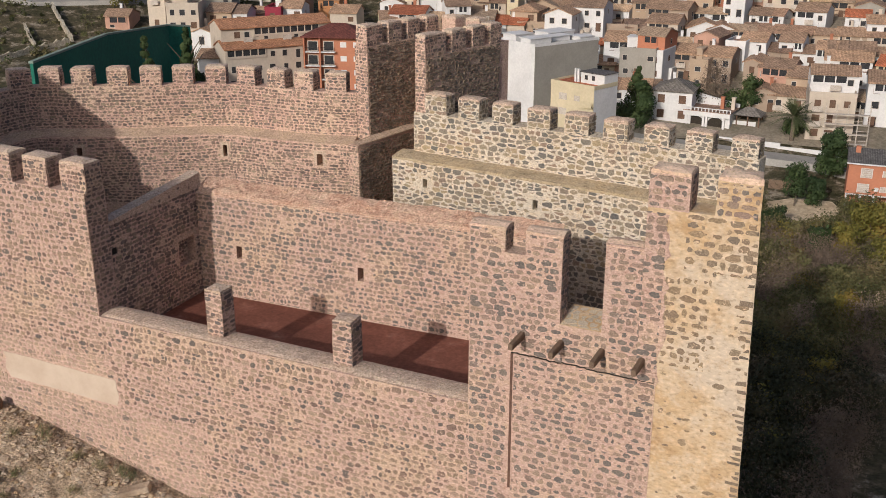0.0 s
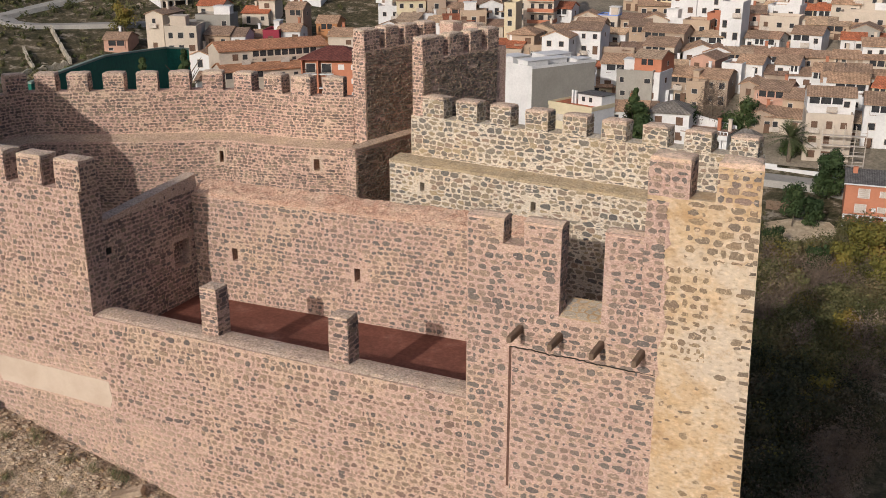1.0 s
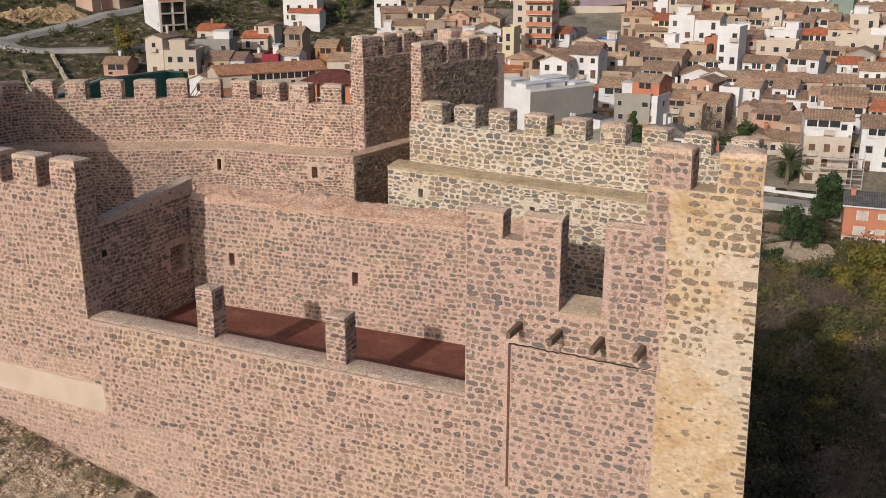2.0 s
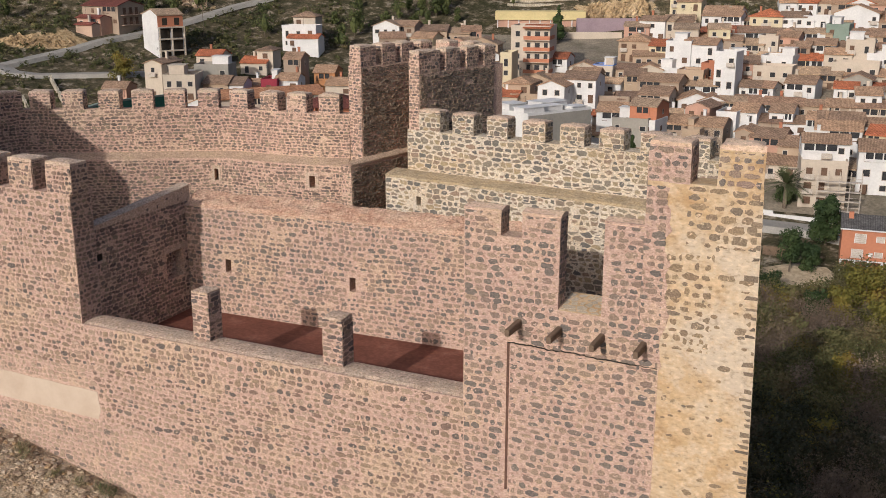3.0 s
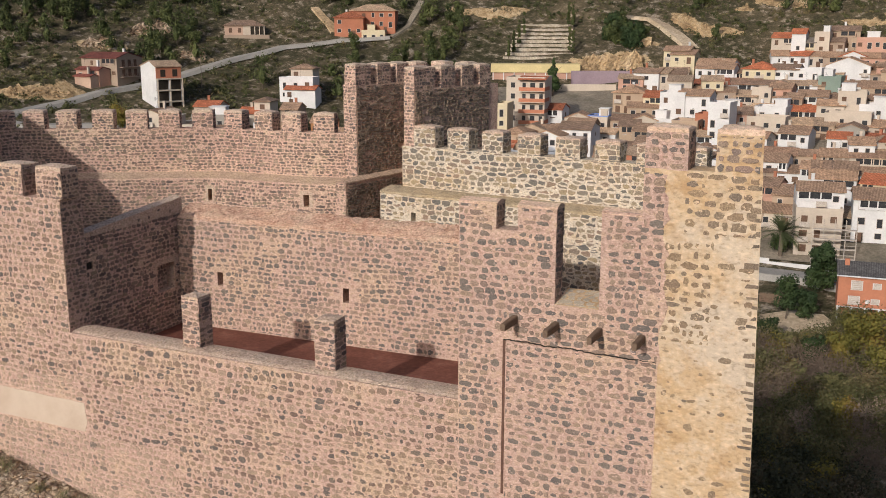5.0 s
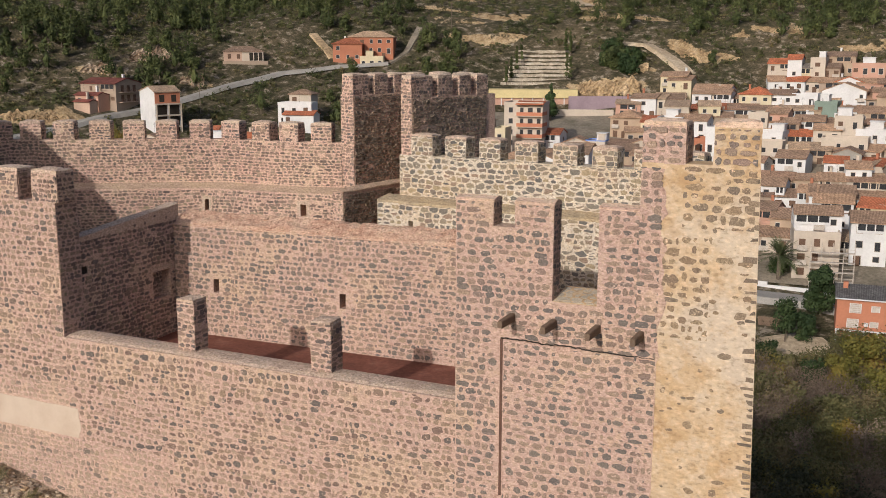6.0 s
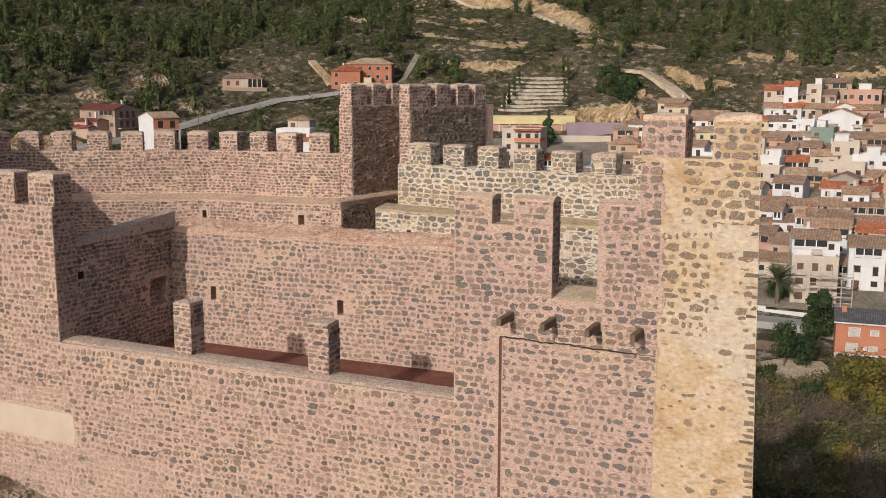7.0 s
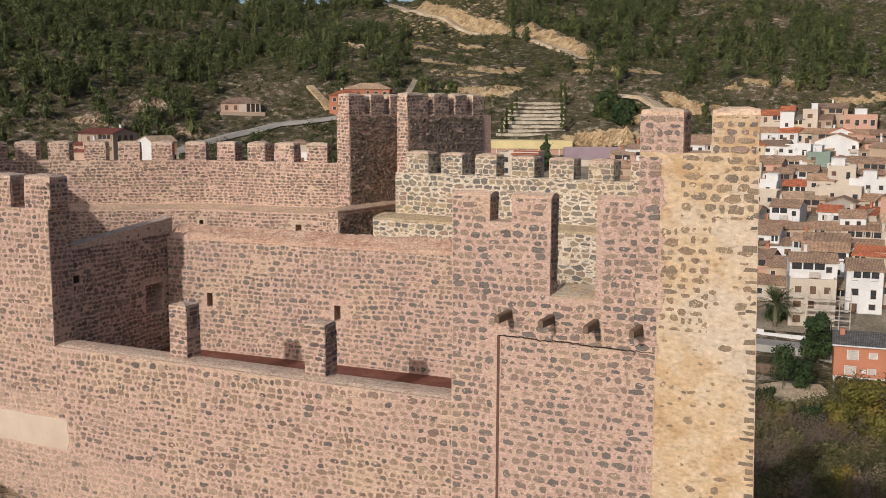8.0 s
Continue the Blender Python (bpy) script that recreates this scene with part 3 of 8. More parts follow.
def stones(run, u0, u1, z0, z1, parent, material=None, size=(0.22, 0.13), cover=0.93, skip=None, seed=1, depth=0.016, d0=0.0, name="stonework", single=None, inset=0.93, gap=0.0165, jitter=0.11, worn=0.015, chips=0.4, loose=0.3, tilt=1.2, coursed=True):
    """Stonework over a stretch of a wall; up to 300 stones inside single = (u0, u1, z0, z1) are parts of their own, the rest one joined part."""
    rnd = random.Random(seed)
    material, laid, verts, faces = material or STONE, [], [], []
    for cu, cz, poly in (course_cells if coursed else stone_cells)(u0, u1, z0, z1, size, rnd, gap, jitter):
        if rnd.random() > cover:
            if rnd.random() > chips:
                continue
            poly = [(a * 0.45, b * 0.45) for a, b in poly]
        elif rnd.random() < loose:
            fu, fz = rnd.uniform(0.55, 0.95), rnd.uniform(0.6, 1.0)
            poly = [(a * fu, b * fz) for a, b in poly]
        for axis, sign, bound in ((0, -1, cu - u0 - 0.004), (0, 1, u1 - cu - 0.004), (1, -1, cz - z0 - 0.004), (1, 1, z1 - cz - 0.004)):
            out = []
            for i in range(len(poly)):
                a, b = poly[i - 1], poly[i]
                da, db = sign * a[axis] - bound, sign * b[axis] - bound
                if (da < 0) != (db < 0):
                    f = da / (da - db)
                    out.append((a[0] + (b[0] - a[0]) * f, a[1] + (b[1] - a[1]) * f))
                if db <= 0:
                    out.append(b)
            poly = out
        if len(poly) < 3:
            continue
        ring = rough_outline(poly, rnd, worn)
        if len(ring) < 4:
            continue
        us_, zs_ = [cu + a for a, _ in ring], [cz + b for _, b in ring]
        a0, a1, b0, b1 = min(us_), max(us_), min(zs_), max(zs_)
        if a1 - a0 < 0.045 or b1 - b0 < 0.035:
            continue
        if skip and skip((a0 + a1) / 2, (b0 + b1) / 2, (a1 - a0) / 2, (b1 - b0) / 2):
            continue
        pts, fs = stone_block(ring, rnd, depth * rnd.uniform(0.5, 1.25), inset, tilt)
        pts = [run.at(cu + a, d0 + d, cz + b) for a, d, b in pts]
        if single and single[0] < cu < single[1] and single[2] < cz < single[3] and len(laid) < 300:
            laid.append(1)
            from_lists("stone", pts, fs, material, parent)
            continue
        base = len(verts)
        verts += pts
        faces += [tuple(base + k for k in f) for f in fs]
    ob = from_lists(name, verts, faces, material, parent)
    ob["kind"] = "stuff"
    return ob


def in_rects(rects, pad=0.03):
    def test(u, z, w, h):
        return any(a - w - pad < u < b + w + pad and c - h - pad < z < d + h + pad for a, b, c, d in rects)
    return test


def holder(name, label, category="wall", kind="structure", at=(0, 0, 0)):
    ob = new(name)
    ob.location = at
    return tagged(ob, label, category, kind=kind)


def side_stones(run, u, d0, d1, z0, z1, parent, material=None, sign=1, **kw):
    """Stones on the end of a wall or merlon, the face across u."""
    p0, p1 = run.at(u, d0, 0), run.at(u, d1, 0)
    face = Run(p0.x, p0.y, p1.x, p1.y) if sign > 0 else Run(p1.x, p1.y, p0.x, p0.y)
    return stones(face, 0, face.length, z0, z1, parent, material, **kw)


# ---- the front of the castle: one plane, y = 21.38 ----
FY = 21.38
front = Run(-42.0, FY, -2.6, FY)
FX = lambda x: x + 42.0
BASE = -6.0

# tall left part with its merlons
wall_a = holder("wall_front_left", "tall rubble-stone castle wall with pink lime mortar and battlements")
wall_mesh("wall_body", front, [0, FX(-22.33)], [BASE, 5.0, 11.1], 0.85, lambda u, z: True, MORTAR, wall_a)
for k in range(9):
    x1 = -22.22 - 1.53 * k
    merlon(front, FX(x1 - 0.98), FX(x1), 0, 0.68, 11.1, 12.04, wall_a, seed=k)
    stones(front, FX(x1 - 0.96), FX(x1), 11.12, 11.95, wall_a, seed=100 + k)
    side_stones(front, FX(x1), 0.03, 0.66, 11.12, 11.95, wall_a, seed=120 + k)
for z0, z1, stone in ((1.0, 5.6, STONE_L), (5.6, 11.1, STONE_F)):
    stones(front, FX(-30), FX(-22.33), z0, z1, wall_a, stone, seed=2, size=(0.255, 0.165), cover=0.96, gap=0.024, depth=0.014, chips=0.8, loose=0.4, jitter=0.12, worn=0.012, single=(FX(-25.4), FX(-22.3), 7.6, 11.1), skip=in_rects([(FX(-26.9), FX(-22.02), 3.98, 4.92)]))
side_stones(front, FX(-22.33), 0.02, 0.83, 7.2, 11.1, wall_a, STONE_T, seed=3, gap=0.02)
bm = bmesh.new()
box_into(bm, -26.9, -22.02, FY - 0.010, FY + 0.02, 3.98, 4.92)
bmesh.ops.subdivide_edges(bm, edges=bm.edges, cuts=6, use_grid_fill=True)
for v in bm.verts:
    v.co.z += 0.03 * noise.noise(v.co * 1.3)
    v.co.x += 0.22 * noise.noise(v.co * 2.1 + Vector((5, 0, 0)))
part("render_band", bm, PLASTER, wall_a, "smooth pale render band")

# low parapet in front of the terrace
wall_b = holder("wall_parapet", "rubble-stone wall with a broad grey coping and two stub pillars")
wall_mesh("wall_body", front, [FX(-22.33), FX(-9.6)], [BASE, 2.0, 7.08], 0.95, lambda u, z: True, MORTAR, wall_b)
PARAPET = dict(size=(0.265, 0.178), cover=0.96, gap=0.027, depth=0.014, chips=0.8, loose=0.38, jitter=0.12, worn=0.012)
stones(front, FX(-22.3), FX(-9.6), 3.95, 7.05, wall_b, STONE_F, seed=4, single=(FX(-13.0), FX(-9.6), 3.9, 7.1), skip=in_rects([(FX(-22.6), FX(-22.02), 3.98, 4.92)]), **PARAPET)
stones(front, FX(-22.3), FX(-18.6), 0.0, 3.95, wall_b, STONE_L, seed=5, **PARAPET)
stones(front, FX(-18.6), FX(-9.6), 0.0, 3.95, wall_b, STONE_F, seed=6, **PARAPET)
bm = bmesh.new()
nx, ny = 110, 6
grid = [[bm.verts.new((-22.32 + 12.72 * i / nx, FY + 0.02 + 0.94 * j / ny + (0.06 * noise.noise((i * 0.7, 8.0, j)) if j < 2 else 0), 7.10 + 0.05 * math.sin(math.pi * j / ny) + 0.03 * noise.noise((i * 0.5, j * 0.6, 3)) - ((0.03 + 0.06 * abs(noise.noise((i * 0.9, 4.0, j)))) if j in (0, ny) else 0))) for j in range(ny + 1)] for i in range(nx + 1)]
for i in range(nx):
    for j in range(ny):
        bm.faces.new((grid[i][j], grid[i + 1][j], grid[i + 1][j + 1], grid[i][j + 1]))
part("coping", bm, COPING, wall_b, "worn grey mortar coping")

for x0, x1, top in ((-18.34, -17.75, 8.60), (-13.92, -13.31, 8.50)):
    pil = holder("stub_pillar", "square rubble-stone stub pillar standing on the parapet", "pillar", "thing", ((x0 + x1) / 2, 21.95, 7.1))
    pil["kind"] = "thing"
    r = Run(x0, 21.70, x1, 21.70)
    inv = Matrix.Translation(-Vector(pil.location))
    kids = [merlon(r, 0, x1 - x0, 0, 0.58, 7.05, top, None, seed=int(top * 100), cap=COPING)]
    kids.append(stones(r, 0.0, x1 - x0, 7.12, top - 0.05, None, STONE, seed=7, size=(0.34, 0.135), cover=1.0, gap=0.020, jitter=0.05, worn=0.008, loose=0.1))
    kids.append(side_stones(r, x1 - x0, 0.0, 0.58, 7.12, top - 0.05, None, STONE, seed=8, size=(0.34, 0.135), cover=1.0, gap=0.020, jitter=0.05, worn=0.008, loose=0.1))
    kids[0].name = "shaft"
    for o in kids:
        o.parent = pil
        o.matrix_parent_inverse = inv

# tall right part: stepped top, notch with a sloping sill, beams below
wall_c = holder("wall_front_right", "stepped rubble-stone wall with merlons, a deep notch and beam ends")
us = [FX(x) for x in (-9.6, -8.65, -8.12, -7.18, -6.13, -5.22)]
zs = [BASE, 7.0, 9.80, 11.45, 12.08]
def solid_c(u, z):
    x = u - 42.0
    if z > 11.45 and (-8.65 < x < -8.12):
        return False
    return not (z > 9.80 and -7.18 < x < -6.13)
wall_mesh("wall_body", front, us, zs, 0.52, solid_c, MORTAR, wall_c)
inner = Run(-9.6, FY + 0.52, -5.22, FY + 0.52)
wall_mesh("inner_leaf", inner, [0, 4.38], [BASE, 9.75], 0.48, lambda u, z: True, MORTAR, wall_c)
bm = bmesh.new()
v = [bm.verts.new(p) for p in ((-7.18, FY + 0.01, 9.81), (-6.13, FY + 0.01, 9.81), (-6.13, FY + 1.0, 9.97), (-7.18, FY + 1.0, 9.97), (-7.18, FY + 0.01, 9.7), (-6.13, FY + 0.01, 9.7), (-6.13, FY + 1.0, 9.7), (-7.18, FY + 1.0, 9.7))]
for f in ((0, 1, 2, 3), (0, 4, 5, 1), (1, 5, 6, 2), (2, 6, 7, 3), (3, 7, 4, 0)):
    bm.faces.new([v[i] for i in f])
part("notch_sill", bm, MORTAR_OCHRE, wall_c, "sloping flagstone sill")
class SillRun:
    """The sloping sill as a face: u across it, z up its slope."""
    def at(self, u, d, z):
        return Vector((-7.18 + u, FY + 0.01 + z, 9.81 + 0.158 * z - d))
stones(SillRun(), 0.03, 1.02, 0.03, 0.97, wall_c, FLAG, seed=91, size=(0.21, 0.21), gap=0.016, depth=0.01, jitter=0.25, name="flagstones", coursed=False)
holes_c = [(FX(-8.65), FX(-8.12), 11.4, 12.2), (FX(-7.18), FX(-6.13), 9.8, 12.2), (FX(-8.45), FX(-8.33), 4.7, 8.8)]
stones(front, FX(-9.58), FX(-5.1), 0.0, 12.0, wall_c, STONE_C, seed=9, size=(0.280, 0.172), gap=0.028, worn=0.010, depth=0.016, jitter=0.09, loose=0.25, cover=0.96, chips=0.8, single=(FX(-9.6), FX(-5.1), 9.2, 12.0), skip=in_rects(holes_c))
side_stones(front, FX(-8.65), 0.03, 0.50, 11.5, 12.0, wall_c, STONE_C, seed=10)
side_stones(front, FX(-7.18), 0.03, 0.50, 9.9, 12.0, wall_c, STONE_C, seed=11)
for a, b in ((-9.6, -8.65), (-8.12, -7.18), (-6.13, -5.22)):
    bm = bmesh.new()
    rings = []
    for i in range(7):
        u = FX(a - 0.015 + (b - a + 0.03) * i / 6)
        rings.append([bm.verts.new(front.at(u, d, z + 0.025 * noise.noise((u * 3, d * 3, 1)))) for d, z in ((-0.012, 12.02), (0.04, 12.08), (0.26, 12.13), (0.48, 12.08), (0.535, 12.0))])
    for r0, r1 in zip(rings, rings[1:]):
        for k in range(4):
            bm.faces.new((r0[k], r1[k], r1[k + 1], r0[k + 1]))
    bm.faces.new(rings[0]), bm.faces.new(rings[-1][::-1])
    part("cap", bm, CAP_FRESH, wall_c, "rosy mortar capping")
bm = bmesh.new()
box_into(bm, -8.43, -8.36, FY - 0.035, FY + 0.02, 4.85, 8.78)
part("joint", bm, JOINT, wall_c, "dark rust-stained vertical joint")
bm = bmesh.new()
box_into(bm, -8.36, -4.73, FY - 0.03, FY + 0.01, BASE, 8.62)
for vv in bm.verts:
    if vv.co.z > 8:
        vv.co.z = 8.78 if vv.co.x < -7 else 8.725
part("facing", bm, MORTAR, wall_c, "slightly proud later stone facing")
bm = bmesh.new()
n = 70
rows = []
for i in range(n + 1):
    x = -8.42 + 3.66 * i / n
    z = 8.80 - 0.07 * max(0.0, i / n - 0.25) + 0.03 * noise.noise((x * 1.7, 0, 0)) + 0.03 * noise.noise((x * 9, 3, 0))
    rows.append([bm.verts.new((x, y, zz)) for y, zz in ((FY + 0.02, z - 0.008), (FY - 0.036, z - 0.008), (FY - 0.036, z + 0.006 + 0.012 * noise.noise((x * 7, 2, 0))), (FY + 0.02, z + 0.016))])
for r0, r1 in zip(rows, rows[1:]):
    for k in range(3):
        bm.faces.new((r0[k], r1[k], r1[k + 1], r0[k + 1]))
part("joint", bm, DARK, wall_c, "dark joint along the top of the facing")
stones(front, FX(-8.34), FX(-4.75), 0.0, 8.72, wall_c, STONE_C, seed=12, size=(0.275, 0.182), gap=0.032, worn=0.010, depth=0.012, jitter=0.1, loose=0.4, d0=-0.03, cover=0.90, chips=0.8)
for x, z, long_ in ((-8.14, 9.36, 0.80), (-7.12, 9.34, 0.78), (-6.09, 9.32, 0.80), (-5.10, 9.30, 0.74)):
    bm = bmesh.new()
    rings = []
    for k, y in enumerate((0.12, 0.0, -0.25, -0.5, -0.92, -1.0)):
        s, dz = (1.0, 1.0, 0.98, 0.95, 0.90, 0.80)[k], 0.02 * noise.noise((x, y * 3, 1))
        rings.append([bm.verts.new((x + a * s, FY + y * long_, z + b * s + dz)) for a, b in ((-0.07, -0.10), (-0.045, -0.125), (0.05, -0.125), (0.07, -0.10), (0.07, 0.05), (0.045, 0.075), (-0.05, 0.075), (-0.07, 0.05))])
    for r0, r1 in zip(rings, rings[1:]):
        for k in range(8):
            bm.faces.new((r0[k], r0[(k + 1) % 8], r1[(k + 1) % 8], r1[k]))
    bm.faces.new(rings[-1])
    bmesh.ops.recalc_face_normals(bm, faces=bm.faces)
    part("beam_end", bm, WOOD, wall_c, "weathered wooden beam end")

# right tower end
wall_d = holder("wall_tower_right", "ochre-rendered stone tower corner with weathered merlons")
def tower_x(z):
    return -2.79 + (14.0 - z) * 0.027
bm = bmesh.new()
zz = [BASE, 0, 4, 8.5, 13.1]
for z0, z1 in zip(zz, zz[1:]):
    a = [bm.verts.new(p) for p in ((-5.22, FY - 0.012, z0), (tower_x(z0), FY - 0.012, z0), (tower_x(z0) - 0.16, FY + 0.75, z0), (-5.22, FY + 0.75, z0))]
    b = [bm.verts.new(p) for p in ((-5.22, FY - 0.012, z1), (tower_x(z1), FY - 0.012, z1), (tower_x(z1) - 0.16, FY + 0.75, z1), (-5.22, FY + 0.75, z1))]
    for k in range(4):
        bm.faces.new((a[k], a[(k + 1) % 4], b[(k + 1) % 4], b[k]))
    if z1 == zz[-1]:
        bm.faces.new(b)
bmesh.ops.remove_doubles(bm, verts=bm.verts, dist=0.001)
part("wall_body", bm, MORTAR_OCHRE, wall_d)
tw = Run(-5.22, FY - 0.012, -2.75, FY - 0.012)
merlon(tw, 0, 0.92, 0, 0.7, 13.08, 13.98, wall_d, MORTAR, 31, CAP_FRESH)
merlon(tw, 1.48, 2.44, 0, 0.7, 13.08, 14.0, wall_d, MORTAR_OCHRE, 32, CAP_FRESH, taper=0.12)
stones(tw, 0.0, 0.9, 13.1, 13.86, wall_d, STONE_C, seed=13, size=(0.27, 0.165), gap=0.028, worn=0.010, loose=0.4)
stones(tw, 1.5, 2.4, 13.1, 13.86, wall_d, STONE_C, seed=14, cover=0.95, size=(0.29, 0.165), gap=0.03, worn=0.010, loose=0.4, d0=-0.016)
side_stones(tw, 0.92, 0.03, 0.66, 13.1, 13.9, wall_d, seed=15)
stones(tw, 0.52, 1.55, 9.3, 11.55, wall_d, STONE_O, seed=17, size=(0.30, 0.190), gap=0.030, cover=0.86, depth=0.016, jitter=0.2, worn=0.012, loose=0.5, chips=0.5, single=(0.5, 1.6, 9.3, 11.6))
stones(tw, 0.90, 2.40, 11.75, 13.05, wall_d, STONE_O, seed=172, size=(0.33, 0.190), gap=0.030, cover=0.90, depth=0.016, jitter=0.2, worn=0.012, loose=0.35, chips=0.4, single=(0.8, 2.5, 11.5, 13.1))
stones(tw, 1.35, 2.42, 8.6, 12.0, wall_d, STONE_O, seed=175, size=(0.30, 0.19), gap=0.03, cover=0.09, depth=0.012, jitter=0.3, worn=0.012, chips=0.2)
stones(tw, 0.56, 2.2, 3.0, 9.5, wall_d, STONE_O, seed=176, size=(0.28, 0.18), gap=0.03, cover=0.05, depth=0.010, jitter=0.3, worn=0.012, chips=0.12)
# ragged pink facing where the two masonries meet
rag = random.Random(44)
zs_ = [8.5 + 0.16 * k for k in range(29)]
edge = [0.50 + 0.07 * math.sin(z * 1.3) + 0.16 * noise.noise((z * 1.7, 0.4, 2.0)) + rag.uniform(-0.05, 0.05) for z in zs_]
verts = [tw.at(u, d, z) for z, e in zip(zs_, edge) for u, d in ((-0.004, -0.014), (e, -0.014), (e + 0.05, 0.004))]
faces = [f for k in range(len(zs_) - 1) for f in ((3 * k, 3 * k + 1, 3 * k + 4, 3 * k + 3), (3 * k + 1, 3 * k + 2, 3 * k + 5, 3 * k + 4))]
from_lists("pink_facing", verts, faces, MORTAR, wall_d, "pink mortar facing lapping onto the ochre tower")
stones(tw, -0.02, 0.47, 8.55, 13.0, wall_d, STONE_C, seed=16, size=(0.29, 0.172), gap=0.028, worn=0.010, loose=0.25, cover=0.96, d0=-0.014)
# corner stones down the outer edge
quoin = random.Random(45)
z = 2.0
while z < 12.9:
    hq, wq = quoin.uniform(0.08, 0.15), quoin.choice((0.10, 0.13, 0.16, 0.20, 0.27))
    xe = tower_x(z) - 0.012
    bm = bmesh.new()
    v = box_into(bm, xe - wq, xe + 0.012, FY - 0.017, FY + 0.06, z, z + hq)
    bmesh.ops.bevel(bm, geom=bm.edges[:], offset=0.018, segments=1, affect='EDGES')
    for q in bm.verts:
        q.co += Vector((quoin.uniform(-0.07, 0.05) if q.co.x < xe - 0.05 else quoin.uniform(-0.012, 0.012), 0, quoin.uniform(-0.018, 0.018)))
    part("corner_stone", bm, STONE_D, wall_d)
    z += hq + quoin.choice((0.03, 0.05, 0.09, 0.14) if z < 8.2 else (0.08, 0.15, 0.3))
# weathered pits in the render
pits = random.Random(46)
for k in range(12):
    u, z, w = pits.uniform(0.65, 2.0), pits.uniform(7.5, 10.5), pits.uniform(0.03, 0.09)
    bm = bmesh.new()
    bmesh.ops.create_icosphere(bm, subdivisions=1, radius=w)
    for q in bm.verts:
        q.co = Vector((q.co.x * pits.uniform(0.8, 1.5), q.co.y * 0.25, q.co.z * 0.7)) + tw.at(u, 0.004, z)
    part("bare_stone", bm, STONE_O, wall_d)
# side wall that runs back along the edge of the rock
side = Run(tower_x(13.1) - 0.18, FY + 0.74, -4.25, 32.3)
wall_mesh("side_wall", side, [0, side.length], [BASE, 10.6], 0.8, lambda u, z: True, MORTAR_OCHRE, wall_d)

# unseen wall west of the view, shaped to cast the curved wall's sloping shadow
wall_k = holder("wall_shade_west", "unseen high wall with a sloping broken top that shades the curved wall")
outline = [(-47, BASE), (-30.2, BASE), (-30.2, 12.6), (-31.0, 13.45), (-32.4, 14.3), (-33.3, 15.2), (-34.4, 15.75), (-36.0, 15.35), (-38.5, 15.6), (-47, 15.5)]
bm = bmesh.new()
a = [bm.verts.new((x, FY + 0.9, z)) for x, z in outline]
b = [bm.verts.new((x, FY + 2.1, z)) for x, z in outline]
bm.faces.new(a), bm.faces.new(b[::-1])
for k in range(len(outline)):
    k2 = (k + 1) % len(outline)
    bm.faces.new((a[k2], a[k], b[k], b[k2]))
bmesh.ops.recalc_face_normals(bm, faces=bm.faces)
part("wall_body", bm, MORTAR, wall_k)

# ---- terrace behind the parapet ----
terrace = from_lists("terrace_floor", [(-22.6, 22.2, 5.95), (-9.4, 22.2, 5.95), (-9.4, 27.1, 5.95), (-22.6, 27.1, 5.95)], [(0, 1, 2, 3)], TERRACOTTA)
tagged(terrace, "weathered dark red terracotta terrace floor with pale stains", "floor", kind="structure")

wall_e = holder("wall_terrace_side", "shaded stone cross wall with a small window and grey coping")
SX = -22.40
cross = Run(SX, 22.2, SX - 0.12, 26.9)
cross_rects = [(3.28, 4.16, 7.28, 8.22), (0.08, 0.38, 8.78, 9.02)]
us = sorted({0.0, 4.7, 3.28, 4.16, 0.08, 0.38})
zs = [BASE, 7.28, 8.22, 8.78, 9.02, 9.85]
wall_mesh("wall_body", cross, us, zs, 0.42, lambda u, z: not any(a < u < b and c < z < d for a, b, c, d in cross_rects), MORTAR_BACK, wall_e)
blocked = in_rects(cross_rects + [(3.15, 4.3, 8.20, 8.38)], 0.0)
stones(cross, 0.0, 4.65, 5.95, 10.3, wall_e, STONE_T, seed=18, size=(0.235, 0.140), d0=-0.004, depth=0.02, gap=0.018, jitter=0.1, skip=lambda u, z, w, h: blocked(u, z, w, h) or z + h > 9.84 + 0.42 * u / 4.72)
lintel = [cross.at(u, d, z) for d in (-0.03, 0.12) for u, z in ((3.16, 8.22), (4.27, 8.22), (4.25, 8.37), (3.18, 8.38))]
from_lists("lintel", lintel, [(0, 1, 2, 3), (0, 4, 5, 1), (1, 5, 6, 2), (2, 6, 7, 3), (3, 7, 4, 0)], COPING, wall_e, "grey stone lintel over the window")
infill = [cross.at(u, 0.34, z) for u, z in ((3.2, 7.2), (4.25, 7.2), (4.25, 8.3), (3.2, 8.3))]
from_lists("niche_back", infill, [(0, 1, 2, 3)], MORTAR_BACK, wall_e, "shaded rubble infill of the window")
stones(cross, 3.3, 4.14, 7.3, 8.2, wall_e, STONE_T, seed=181, size=(0.235, 0.140), d0=0.336, depth=0.02, gap=0.018, jitter=0.1)
# dark sheet just inside the hole, in place of its inner shade
shade_sheet = [cross.at(u, 0.06, z) for u, z in ((0.06, 8.76), (0.40, 8.76), (0.40, 9.04), (0.06, 9.04))]
from_lists("hole_back", shade_sheet, [(0, 1, 2, 3)], DARK, wall_e)
bm = bmesh.new()
rings = []
for i in range(13):
    u = 4.72 * i / 12
    z = 9.92 + 0.42 * i / 12
    rings.append([bm.verts.new(cross.at(u, d, zz + 0.03 * noise.noise((u * 2, d * 3, 7)))) for d, zz in ((-0.02, 9.80), (-0.02, z), (0.21, z + 0.04), (0.44, z), (0.44, 9.80))])
for r0, r1 in zip(rings, rings[1:]):
    for k in range(4):
        bm.faces.new((r0[k], r1[k], r1[k + 1], r0[k + 1]))
